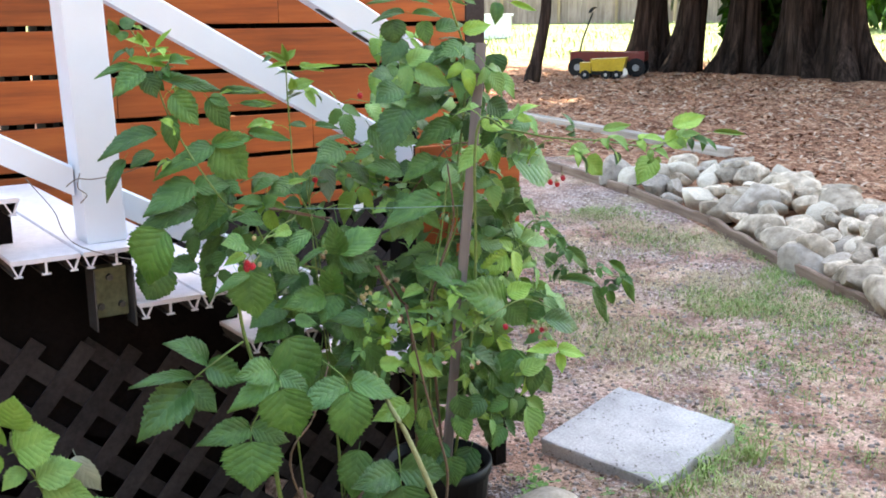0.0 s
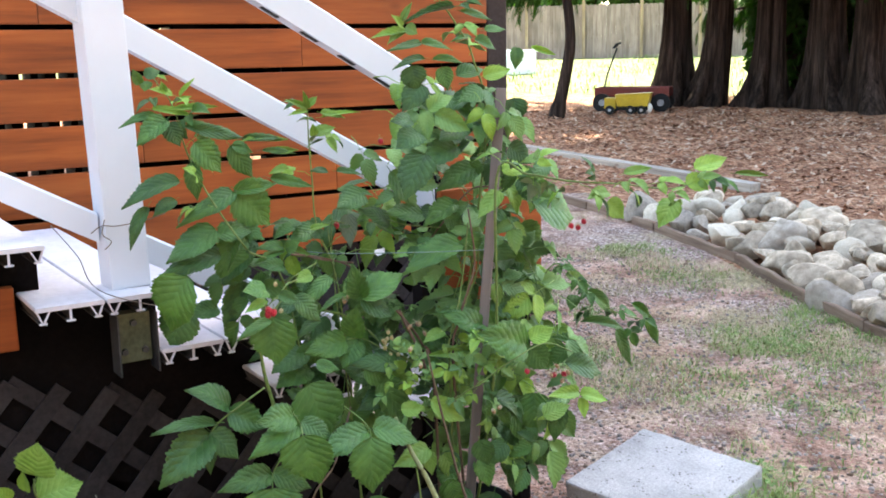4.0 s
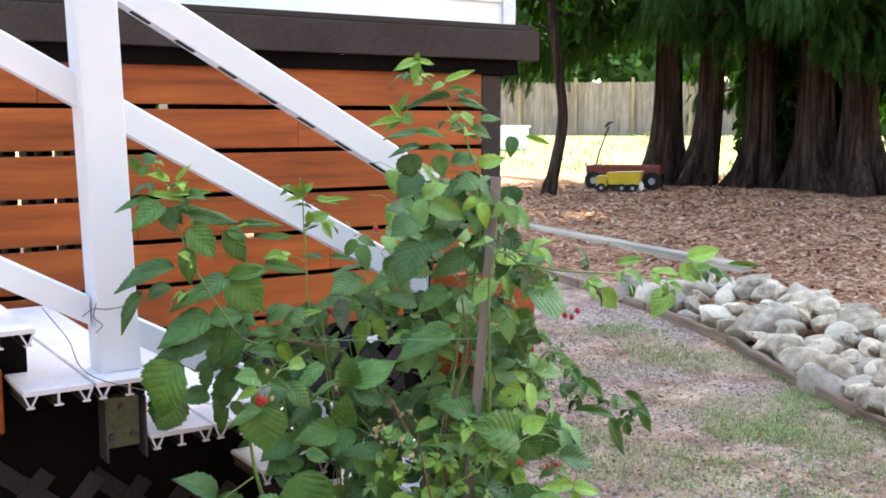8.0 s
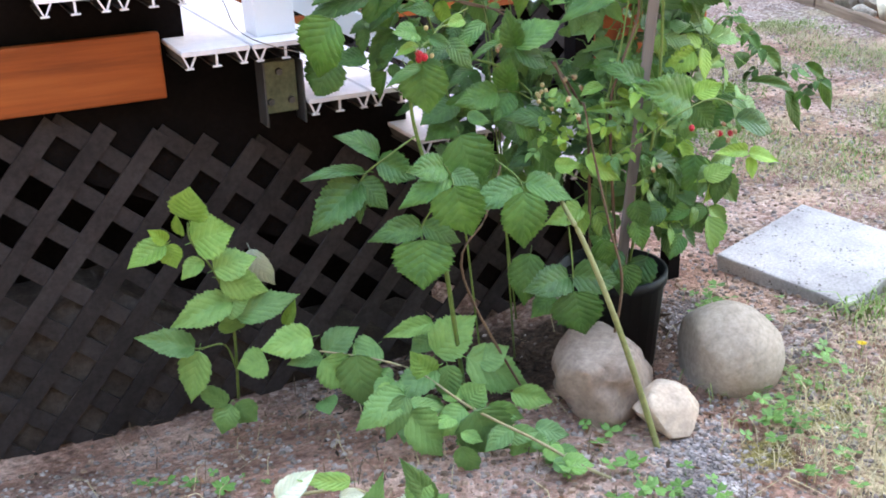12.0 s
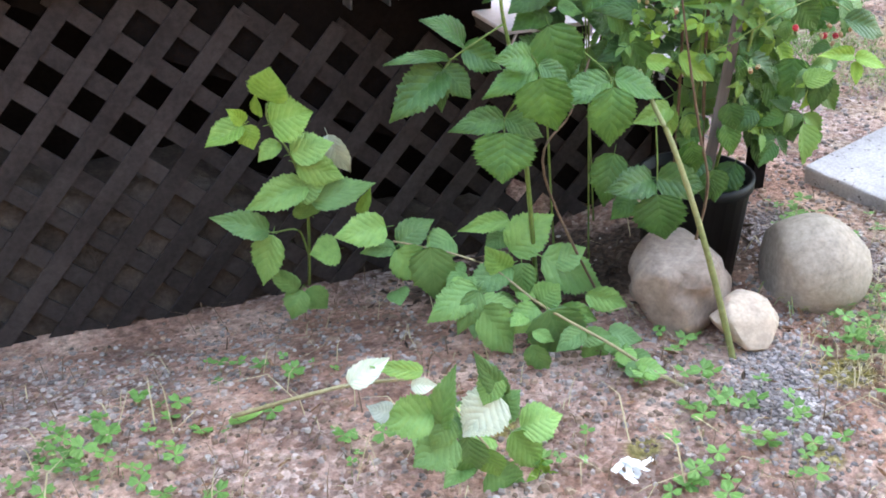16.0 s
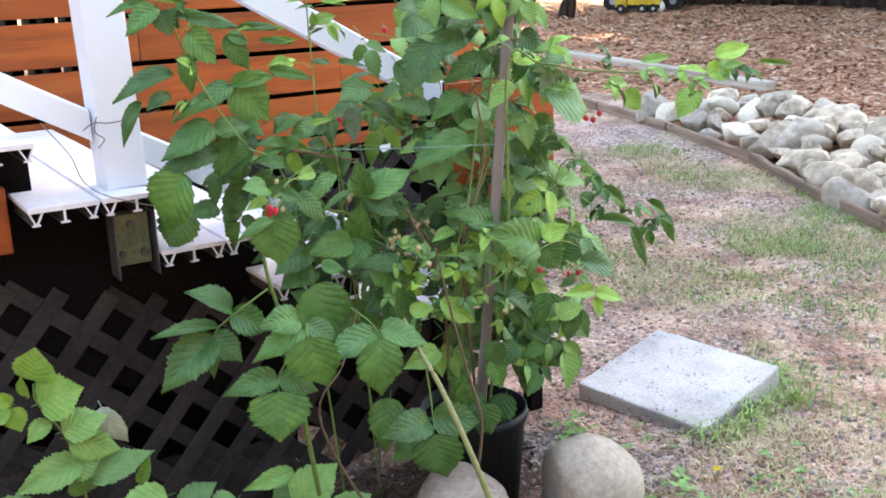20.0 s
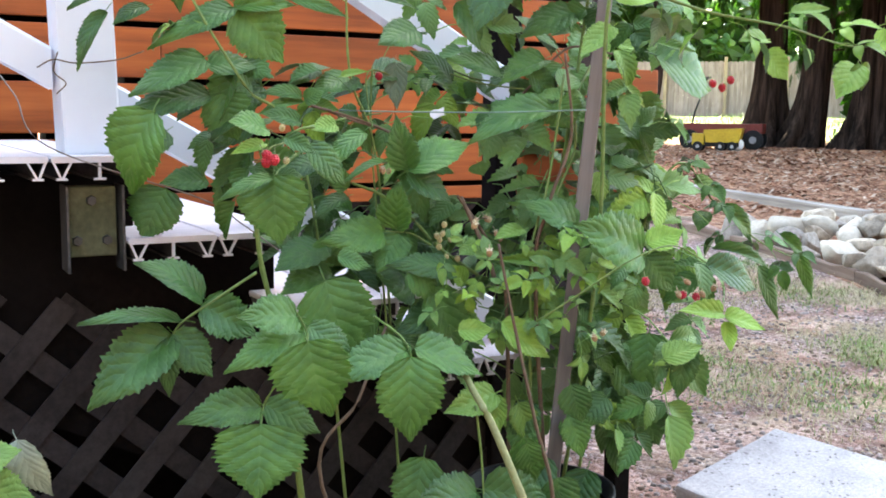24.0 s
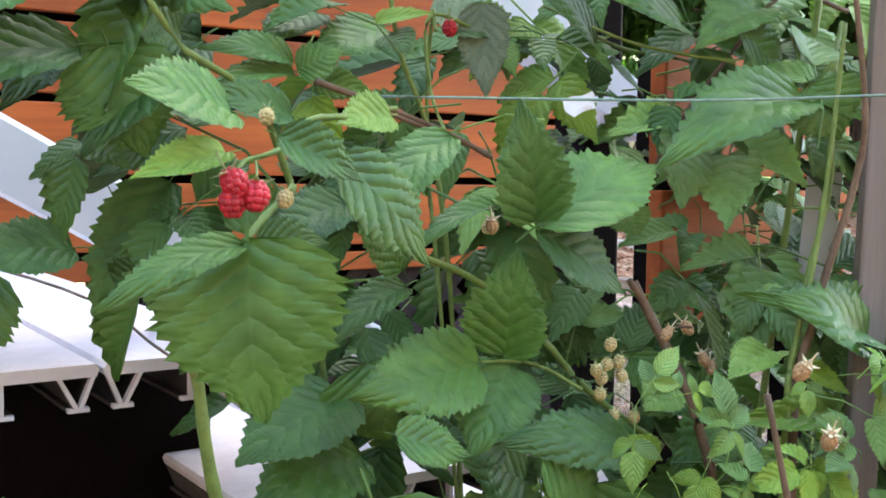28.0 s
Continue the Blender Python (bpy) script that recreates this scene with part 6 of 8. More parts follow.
CANES = [   # line from the foot up, green 0, brown 1, cut 2 or olive 3, radius at foot and tip
    ([(0.87, -0.25, 0.1), (0.89, -0.24, 0.5), (0.978, -0.24, 1.076), (0.953, -0.23, 1.257), (0.913, -0.22, 1.337), (0.859, -0.22, 1.4), (0.819, -0.22, 1.446)], 0, 0.0036, 0.0012),
    ([(0.6, -0.15, -0.1), (0.506, -0.16, 0.724), (0.397, -0.18, 0.878), (0.334, -0.16, 0.988), (0.302, -0.13, 1.081), (0.286, -0.11, 1.174), (0.253, -0.1, 1.232)], 0, 0.0027, 0.0012),
    ([(0.7, -0.12, -0.05), (0.635, -0.15, 0.702), (0.577, -0.16, 0.892), (0.569, -0.16, 1.005), (0.565, -0.16, 1.093), (0.564, -0.16, 1.172)], 0, 0.0023, 0.0013),
    ([(0.88, -0.3, 0.1), (0.9, -0.38, 0.6), (0.864, -0.44, 1.013), (0.931, -0.46, 1.015), (1.029, -0.48, 0.994), (1.159, -0.5, 0.979), (1.322, -0.5, 0.955), (1.468, -0.5, 0.977)], 0, 0.0036, 0.001),
    ([(0.98, -0.2, 0.0), (1.02, -0.24, 0.4), (1.147, -0.26, 0.746), (1.254, -0.27, 0.68), (1.352, -0.28, 0.611), (1.477, -0.27, 0.566)], 0, 0.0029, 0.001),
    ([(0.717, -0.684, -0.02), (0.684, -0.63, 0.156), (0.652, -0.58, 0.301), (0.629, -0.52, 0.414), (0.621, -0.47, 0.463), (0.624, -0.4, 0.517)], 3, 0.0070, 0.0042),
    ([(0.47, -0.32, -0.06), (0.405, -0.355, 0.370), (0.413, -0.300, 0.475), (0.406, -0.290, 0.528), (0.383, -0.290, 0.617), (0.375, -0.290, 0.673), (0.375, -0.285, 0.697), (0.405, -0.28, 0.748), (0.446, -0.26, 0.78)], 0, 0.0054, 0.002),
    ([(0.8, -0.3, 0.1), (0.796, -0.28, 0.548), (0.77, -0.275, 0.626), (0.734, -0.275, 0.68), (0.706, -0.275, 0.713)], 1, 0.0036, 0.0023),
    ([(0.86, -0.33, 0.1), (0.812, -0.34, 0.573), (0.826, -0.345, 0.687), (0.86, -0.35, 0.782), (0.863, -0.355, 0.836), (0.851, -0.35, 0.935)], 1, 0.0036, 0.002),
    ([(0.84, -0.3, 0.15), (0.802, -0.34, 0.588), (0.808, -0.34, 0.654), (0.83, -0.34, 0.728), (0.845, -0.34, 0.811), (0.857, -0.34, 0.903)], 0, 0.0025, 0.0017),
    ([(0.534, -0.26, 0.736), (0.589, -0.25, 0.715), (0.642, -0.25, 0.676), (0.682, -0.26, 0.632), (0.749, -0.27, 0.584)], 0, 0.0022, 0.0026),
    ([(0.541, -0.22, 0.832), (0.476, -0.26, 0.822), (0.433, -0.3, 0.814), (0.405, -0.33, 0.8), (0.38, -0.345, 0.794), (0.371, -0.35, 0.789)], 0, 0.0014, 0.001),
    ([(0.669, -0.15, 0.806), (0.591, -0.17, 0.824), (0.543, -0.17, 0.839), (0.513, -0.16, 0.852)], 1, 0.0018, 0.0013),
    ([(0.76, -0.42, 0.535), (0.809, -0.46, 0.579), (0.869, -0.5, 0.63), (0.949, -0.5, 0.648), (1.023, -0.5, 0.616)], 0, 0.0014, 0.001),
    ([(0.843, -0.25, 0.881), (0.777, -0.22, 0.89), (0.735, -0.2, 0.904), (0.7, -0.18, 0.92)], 0, 0.0014, 0.001),
    ([(0.66, -0.2, 0.1), (0.627, -0.15, 0.677), (0.628, -0.13, 0.778), (0.625, -0.13, 0.858), (0.623, -0.14, 0.913), (0.619, -0.15, 0.897)], 0, 0.0018, 0.0013),
    ([(0.6, -0.42, -0.05), (0.426, -0.4, 0.33), (0.499, -0.36, 0.434), (0.571, -0.3, 0.523)], 1, 0.0029, 0.002),
    ([(0.755, -0.42, 0.0), (0.777, -0.45, 0.247), (0.749, -0.44, 0.388), (0.723, -0.42, 0.529), (0.705, -0.4, 0.652)], 1, 0.0036, 0.002),
    ([(0.350, -0.360, 0.627), (0.303, -0.345, 0.595), (0.258, -0.335, 0.565), (0.243, -0.335, 0.549)], 0, 0.0019, 0.0013),
    ([(0.357, -0.370, 0.590), (0.387, -0.390, 0.581), (0.404, -0.400, 0.552), (0.395, -0.430, 0.538)], 0, 0.0018, 0.0013),
    ([(0.386, -0.380, 0.511), (0.373, -0.370, 0.476), (0.358, -0.360, 0.444), (0.345, -0.385, 0.424)], 0, 0.0018, 0.0012),
    ([(0.524, -0.360, 0.552), (0.540, -0.410, 0.532), (0.545, -0.430, 0.513), (0.541, -0.440, 0.503)], 0, 0.0018, 0.0013),
    ([(0.670, -0.400, 0.413), (0.675, -0.410, 0.338), (0.673, -0.420, 0.291), (0.668, -0.430, 0.254)], 0, 0.002, 0.0013),
    ([(0.658, -0.280, 0.639), (0.634, -0.265, 0.655), (0.619, -0.250, 0.658), (0.592, -0.250, 0.660)], 0, 0.0014, 0.001),
    ([(0.458, -0.300, 0.820), (0.430, -0.310, 0.816), (0.410, -0.320, 0.801), (0.386, -0.330, 0.793)], 0, 0.0019, 0.0013),
    ([(0.659, -0.160, 0.897), (0.607, -0.160, 0.906), (0.602, -0.170, 0.850), (0.596, -0.200, 0.816)], 0, 0.0016, 0.0011),
    ([(0.967, -0.260, 0.922), (0.924, -0.280, 0.866), (0.917, -0.290, 0.786), (0.878, -0.300, 0.714), (0.847, -0.310, 0.646), (0.816, -0.330, 0.558)], 0, 0.0022, 0.0022),
    ([(0.715, -0.270, 0.711), (0.731, -0.290, 0.662), (0.748, -0.300, 0.620), (0.760, -0.310, 0.570)], 1, 0.0034, 0.0036),
    ([(0.755, -0.150, 0.916), (0.813, -0.150, 0.899), (0.883, -0.150, 0.895), (0.964, -0.140, 0.888)], 0, 0.0017, 0.0013),
    ([(0.502, -0.180, 0.850), (0.562, -0.170, 0.836), (0.622, -0.170, 0.817), (0.652, -0.180, 0.801)], 1, 0.0024, 0.002),
    ([(1.060, -0.200, 0.948), (0.967, -0.200, 0.955), (0.893, -0.200, 0.893), (0.832, -0.200, 0.832), (0.794, -0.200, 0.780)], 1, 0.0022, 0.002),
    ([(0.729, -0.280, 0.673), (0.742, -0.290, 0.678), (0.746, -0.300, 0.679)], 1, 0.0012, 0.001),
]
BERRY = [(0.366, -0.36, 0.783), (0.366, -0.358, 0.774), (0.376, -0.362, 0.777)]
BERRY_B = [(0.767, -0.26, 0.785), (0.625, -0.16, 0.899), (0.882, -0.52, 0.602), (0.972, -0.5, 0.572), (1.008, -0.49, 0.565), (0.693, -0.25, 1.087), (1.072, -0.46, 0.885), (1.089, -0.46, 0.897), (1.052, -0.46, 0.891)]
UNRIPE = [(0.672, -0.290, 0.657), (0.662, -0.290, 0.654), (0.686, -0.290, 0.648), (0.666, -0.290, 0.637), (0.679, -0.290, 0.620), (0.699, -0.290, 0.617), (0.675, -0.290, 0.671), (0.683, -0.290, 0.658), (0.667, -0.290, 0.648), (0.604, -0.24, 0.752), (0.397, -0.35, 0.775), (0.41, -0.3, 0.818), (0.762, -0.28, 0.675)]
DRY = [(0.751, -0.290, 0.677), (0.770, -0.290, 0.652), (0.778, -0.290, 0.645), (0.570, -0.290, 0.756), (0.730, -0.290, 0.674), (0.980, -0.500, 0.591), (1.011, -0.500, 0.570), (0.964, -0.500, 0.573), (1.034, -0.500, 0.578), (0.995, -0.500, 0.554), (0.823, -0.500, 0.527), (0.808, -0.500, 0.521), (0.604, -0.500, 0.693), (0.628, -0.500, 0.655)]
TWINE = [(0.533, -0.12, 0.846), (0.601, -0.2, 0.843), (0.749, -0.3, 0.843), (0.865, -0.39, 0.848)]
TWINE_DARK = [(0.066, 0.08, 0.926), (0.104, 0.03, 0.863), (0.143, -0.02, 0.785), (0.371, -0.03, 0.701), (0.418, -0.1, 0.663), (0.457, -0.15, 0.627), (0.467, -0.2, 0.613)]
PETAL = [(0.693, -0.235, 0.843)]
SPROUT_STEM = [(0.024, -0.05, -0.009), (0.02, -0.1, 0.149), (0.014, -0.12, 0.238), (-0.013, -0.14, 0.34), (-0.057, -0.16, 0.428), (-0.059, -0.16, 0.466)]
SPROUT_SIDE = [(0.018, -0.09, 0.09), (-0.005, -0.11, 0.16), (-0.055, -0.12, 0.17), (-0.075, -0.12, 0.173)]
PATCH_STEM = [(0.58, -0.745, 0.0), (0.516, -0.685, 0.03), (0.466, -0.62, 0.06), (0.38, -0.503, 0.1), (0.322, -0.394, 0.14), (0.252, -0.329, 0.16), (0.152, -0.274, 0.18)]
TRAIL_STEM = [(-0.243, -0.52, 0.02), (-0.126, -0.551, 0.05), (-0.029, -0.578, 0.07), (0.077, -0.639, 0.09), (0.098, -0.717, 0.09), (0.117, -0.836, 0.07)]


# ---------------------------------------------------------------- leaves
FACING = Vector((-0.52, -0.78, 0.34)).normalized()     # the open, light side of the bush


def leaflet(bm, uvl, m, seed, shape=1.0, droop=0.12, fold=0.10, rows=36, under=True, pleat=0.003, cols=(-1.0, -0.76, -0.5, -0.25, 0.0, 0.25, 0.5, 0.76, 1.0)):
    """A pointed, toothed, pleated leaf blade, one unit long and wide, with a paler underside."""
    rnd = random.Random(seed)
    bend = rnd.uniform(-0.05, 0.05)
    curl = droop * rnd.uniform(0.5, 1.5)
    wav = rnd.uniform(0, 6)
    grid = []
    for i in range(rows + 1):
        t = i / rows
        w = 1.22 * ((1.002 - t) ** 0.84) * ((t + 0.004) ** (0.5 * shape)) * (1 - 0.50 * max(0.0, (t - 0.66) / 0.34))
        w *= 1 + 0.045 * math.sin(2 * math.pi * (6.5 * t + 0.1)) * min(1, 4 * (1 - t))
        tooth = 0.0
        if 0 < i < rows:
            tooth = rnd.uniform(0.7, 1.5) if i % 2 else -rnd.uniform(0.5, 1.0)
            w *= 1 + 0.045 * tooth * (1.0 + 0.6 * t)
        else:
            w *= 0.12
        line = []
        for u in cols:
            au = abs(u)
            z = fold * au * w * 1.4 - curl * (t - 0.2) ** 2 * 1.6 - 0.06 * au * au * math.sin(t * 3)
            z += pleat * math.cos(2 * math.pi * (7 * t - 1.6 * au)) * min(1.0, 0.25 + 1.6 * au) * (1 - abs(2 * t - 1) ** 3)
            z += 0.02 * math.sin(5 * t + wav + 2 * u)
            line.append((Vector((t - 0.05 * au * w + (0.42 / rows) * tooth * (au > 0.9), u * w + bend * math.sin(t * 3.0), z)), u, t))
        grid.append(line)
    for side in ((0, 1) if under else (0,)):
        vs = [[bm.verts.new(m @ (p - Vector((0, 0, 0.006 * side)))) for p, u, t in line] for line in grid]
        for i in range(rows):
            for j in range(len(cols) - 1):
                for q in (((i, j), (i + 1, j), (i + 1, j + 1)), ((i, j), (i + 1, j + 1), (i, j + 1))):
                    if side:
                        q = q[::-1]
                    f = bm.faces.new([vs[a][b] for a, b in q])
                    f.smooth = True
                    f.material_index = side
                    for l, (a, b) in zip(f.loops, q):
                        l[uvl].uv = (grid[a][b][1], grid[a][b][2])


def leaf_bm():
    bm = bmesh.new()
    return bm, bm.loops.layers.uv.new("UVMap")


def leaf_mesh(name, mats, seed, **kw):
    bm, uvl = leaf_bm()
    leaflet(bm, uvl, Matrix.Identity(4), seed, **kw)
    tube(bm, [(-0.16, 0, 0.0), (-0.08, 0, 0.008), (0.02, 0, 0.0)], [0.010, 0.011, 0.010], 5)
    me = bpy.data.meshes.new(name)
    bm.to_mesh(me)
    bm.free()
    for mm in mats:
        me.materials.append(mm)
    return me


LEAF_KINDS = [
    [leaf_mesh("leaf", [M_LEAF, M_UNDER], 10 + k, shape=0.9 + 0.07 * k, droop=0.10 + 0.05 * k, fold=0.10 + 0.09 * (k % 3)) for k in range(5)],
    [leaf_mesh("leaf", [M_YOUNG, M_UNDER], 30 + k, shape=0.95 + 0.05 * k, droop=0.10, fold=0.22, pleat=0.003) for k in range(3)],
    [leaf_mesh("leaf", [M_PALE, M_UNDER], 40 + k, shape=1.0, droop=0.25, fold=0.2) for k in range(2)],
    [leaf_mesh("leaf", [M_UNDER, M_UNDER], 50 + k, shape=1.0, droop=0.2, fold=0.15) for k in range(2)],
    [leaf_mesh("leaf", [M_LEAF_LIT, M_UNDER], 60 + k, shape=0.95 + 0.06 * k, droop=0.10 + 0.06 * k, fold=0.10 + 0.05 * k) for k in range(4)],
]


def blade_matrix(B, T, W, rnd, up=0.30, tilt=0.28):
    X = (T - B)
    L = X.length
    X = X / L
    n = FACING + Vector((0, 0, up)) + Vector((rnd.uniform(-tilt, tilt), rnd.uniform(-tilt, tilt), rnd.uniform(-tilt, tilt)))
    Z = (n - X * n.dot(X)).normalized()
    Y = Z.cross(X)
    m = Matrix((X * L * 1.10, Y * W * 1.22, Z * max(L, W) * 0.9)).transposed().to_4x4()
    m.translation = B
    return m


def hang_leaves(parent, rows, seed, plain=0):
    rnd = random.Random(seed)
    for bx, by, bz, tx, ty, tz, w, kind in rows:
        ob = new("leaf", rnd.choice(LEAF_KINDS[kind or plain]))
        ob.parent = parent
        ob.matrix_world = blade_matrix(Vector((bx, by, bz)), Vector((tx, ty, tz)), w, rnd)


def compound(bm, uvl, m, seed, five=False, detail=True):
    """Three or five leaflets on one stalk, about a unit long."""
    rnd = random.Random(seed)
    tube(bm, [m @ Vector(p) for p in ((-0.35, 0, -0.12), (-0.1, 0, 0.02), (0.42, 0, 0.0))], [0.010 * m.to_scale()[0], 0.009 * m.to_scale()[0], 0.007 * m.to_scale()[0]], 5)

    def sub(x, y, ang, L, W, pitch):
        q = Matrix.Translation((x, y, 0)) @ Euler((rnd.uniform(-0.3, 0.3), pitch, ang)).to_matrix().to_4x4() @ Matrix.Diagonal((L, W, L, 1))
        leaflet(bm, uvl, m @ q, rnd.randint(0, 9999), shape=rnd.uniform(0.9, 1.15), droop=rnd.uniform(0.08, 0.28), fold=rnd.uniform(0.08, 0.38), rows=24 if detail else 14, pleat=0.003 if detail else 0.0, cols=(-1.0, -0.7, -0.35, 0.0, 0.35, 0.7, 1.0) if detail else (-1.0, -0.5, 0.0, 0.5, 1.0))
    sub(0.42, 0, rnd.uniform(-0.15, 0.15), 0.68, 0.40, rnd.uniform(0.0, 0.5))
    sub(0.26, 0.02, 1.05, 0.54, 0.29, rnd.uniform(0.0, 0.4))
    sub(0.26, -0.02, -1.05, 0.54, 0.29, rnd.uniform(0.0, 0.4))
    if five:
        sub(0.02, 0.02, 1.25, 0.40, 0.25, rnd.uniform(0.1, 0.5))
        sub(0.02, -0.02, -1.25, 0.40, 0.25, rnd.uniform(0.1, 0.5))


def compound_mesh(seed, mats, five):
    bm, uvl = leaf_bm()
    compound(bm, uvl, Matrix.Identity(4), seed, five)
    me = bpy.data.meshes.new("leaf")
    bm.to_mesh(me)
    bm.free()
    for mm in mats:
        me.materials.append(mm)
    return me


def cane(parent, pts, brown, r0, r1, name="cane"):
    line = spline(pts, 7)
    n = len(line) - 1
    bm = bmesh.new()
    tube(bm, line, [r0 + (r1 - r0) * i / n + (0.0003 if i % 4 == 0 else 0) for i in range(n + 1)], 7)
    return part(name, bm, (M_CANE, M_CANE_BROWN, M_CUT, M_CANE_OLIVE)[brown], parent, ("green leafy cane", "brown dry cane", "straw-coloured cut cane", "thick olive cane")[brown], smooth=True)


def berry_mesh(name, r, mat, seed):
    bm = bmesh.new()
    for ring in range(5):
        z = (0.75 - ring * 0.40) * r
        rr = r * (0.45, 0.80, 0.92, 0.78, 0.42)[ring]
        n = (5, 8, 9, 8, 5)[ring]
        for k in range(n):
            a = 2 * math.pi * (k + 0.5 * (ring % 2)) / n
            bmesh.ops.create_icosphere(bm, subdivisions=2, radius=r * 0.40, matrix=Matrix.Translation((rr * 0.78 * math.cos(a), rr * 0.78 * math.sin(a), z)))
    return finish(name, bm, mat, True)


def sepal_mesh(r, mat):
    bm = bmesh.new()
    for k in range(5):
        a = 2 * math.pi * k / 5
        d, s = Vector((math.cos(a), math.sin(a), 0)), Vector((-math.sin(a), math.cos(a), 0))
        p = [Vector((0, 0, r * 0.9)), d * r * 0.6 + s * r * 0.28 + Vector((0, 0, r * 0.98)), d * r * 1.35 + Vector((0, 0, r * 1.25)), d * r * 0.6 - s * r * 0.28 + Vector((0, 0, r * 0.98))]
        top = [bm.verts.new(v) for v in p]
        low = [bm.verts.new(v - Vector((0, 0, r * 0.06))) for v in p]
        bm.faces.new(top)
        bm.faces.new(low[::-1])
        for i in range(4):
            bm.faces.new((top[i], low[i], low[(i + 1) % 4], top[(i + 1) % 4]))
    tube(bm, [(0, 0, r * 0.9), (0.1 * r, 0, r * 1.8), (0.2 * r, 0.1 * r, r * 2.6)], r * 0.10, 5)
    return finish("calyx", bm, mat)


def build_bush():
    bush = thing("raspberry_bush", "leafy raspberry bush with red berries tied to a stake", "bush")
    for pts, brown, r0, r1 in CANES:
        cane(bush, pts, brown, r0, r1)
    for k, rows in enumerate(LEAF_ROWS):
        hang_leaves(bush, rows, 100 + k)
    rnd = random.Random(77)
    kinds = [compound_mesh(200 + k, [M_LEAF, M_UNDER], k % 3 == 0) for k in range(8)]
    young = [compound_mesh(300 + k, [M_YOUNG, M_UNDER], False) for k in range(3)]
    light = [compound_mesh(400 + k, [M_LEAF_LIT, M_UNDER], False) for k in range(4)]
    bm2, uvl2 = leaf_bm()
    bm3, uvl3 = leaf_bm()

    def in_bush(x, y, z):
        top = float(np.interp(x, (0.30, 0.36, 0.55, 0.68, 0.75, 0.85, 0.95, 1.04, 1.12), (0.90, 0.93, 0.92, 0.90, 1.06, 1.20, 1.22, 1.08, 0.90)))
        left = float(np.interp(z, (0.10, 0.42, 0.46, 0.66, 0.70, 0.95), (0.70, 0.58, 0.45, 0.48, 0.36, 0.36)))
        right = float(np.interp(z, (0.1, 0.45, 0.6, 0.9, 1.2), (1.06, 1.14, 1.16, 1.10, 1.0)))
        front = float(np.interp(x, (0.35, 0.6, 0.75, 0.9, 1.05, 1.16), (-0.14, -0.16, -0.22, -0.34, -0.38, -0.28))) - (0.09 if x > 0.82 and z < 0.62 else 0)
        back = float(np.interp(x, (0.35, 0.95, 1.1, 1.2), (-0.07, -0.05, 0.0, 0.0)))
        low = float(np.interp(x, (0.4, 0.7, 0.9, 1.1), (0.50, 0.45, 0.32, 0.30)))
        return left < x < right and front < y < back and low < z < top

    count = 0
    while count < 245:
        p = Vector((rnd.uniform(0.28, 1.18), rnd.uniform(-0.46, 0.05), rnd.uniform(0.1, 1.25)))
        if count > 230:
            p = Vector((rnd.uniform(0.36, 0.62), rnd.uniform(-0.2, -0.05), rnd.uniform(0.6, 0.94)))
        if not in_bush(*p):
            continue
        d = Vector(((p.x - 0.75) * 1.6, (p.y + 0.1) * 3.0, (p.z - 0.65) * 1.2))
        nrm = (d * 0.5 + FACING * 0.7 + Vector((0, 0, 0.55)) + Vector((rnd.gauss(0, 0.3), rnd.gauss(0, 0.3), rnd.gauss(0, 0.2)))).normalized()
        ax = Vector((rnd.gauss(0, 1), rnd.gauss(0, 1), rnd.gauss(-0.5, 0.6))) + d * 0.8
        X = (ax - nrm * ax.dot(nrm)).normalized()
        Y = nrm.cross(X)
        s = rnd.uniform(0.075, 0.135)
        m = Matrix((X * s, Y * s, nrm * s)).transposed().to_4x4()
        m.translation = p - X * s * 0.4
        if count % 10 < 3:
            ob = new("leaf", rnd.choice(light) if p.x > 0.58 and rnd.random() < 0.4 else rnd.choice(young) if rnd.random() < 0.28 + 0.2 * (p.z > 0.9) + 0.2 * (p.x > 0.7) else rnd.choice(kinds))
            ob.parent = bush
            ob.matrix_world = m
        else:
            # right side gets the lighter copy, its brightness carried by the colour
            brighter = p.x > 0.58 and rnd.random() < 0.55
            compound(bm3 if brighter else bm2, uvl3 if brighter else uvl2, m, rnd.randint(0, 9999), False, False)
        count += 1
    # small fresh sprigs round the fruit
    for k in range(46):
        u, w = rnd.random(), rnd.random()
        p = Vector((0.635 + 0.24 * u, -0.335 - 0.07 * u - 0.02 * rnd.random(), 0.665 - 0.19 * w))
        X = Vector((rnd.gauss(0, 1), rnd.gauss(-0.3, 0.5), rnd.gauss(-0.2, 0.6))).normalized()
        nrm = (FACING + Vector((rnd.gauss(0, 0.3), rnd.gauss(0, 0.3), 0.4 + rnd.gauss(0, 0.2))))
        nrm = (nrm - X * nrm.dot(X)).normalized()
        sc = rnd.uniform(0.026, 0.062)
        m = Matrix((X * sc, nrm.cross(X) * sc, nrm * sc)).transposed().to_4x4()
        m.translation = p
        ob = new("leaf", rnd.choice(young if rnd.random() < 0.55 else light))
        ob.parent = bush
        ob.matrix_world = m
    # leaves hanging over the rim of the pot
    for k in range(13):
        B = Vector((rnd.uniform(0.73, 0.93), rnd.uniform(-0.45, -0.38), rnd.uniform(0.27, 0.44)))
        L = rnd.uniform(0.05, 0.085)
        T = B + Vector((rnd.gauss(0, 0.5), rnd.uniform(-0.3, 0.0), -rnd.uniform(0.4, 0.9))).normalized() * L
        ob = new("leaf", rnd.choice(LEAF_KINDS[0]))
        ob.parent = bush
        ob.matrix_world = blade_matrix(B, T, L * rnd.uniform(0.55, 0.75), rnd)
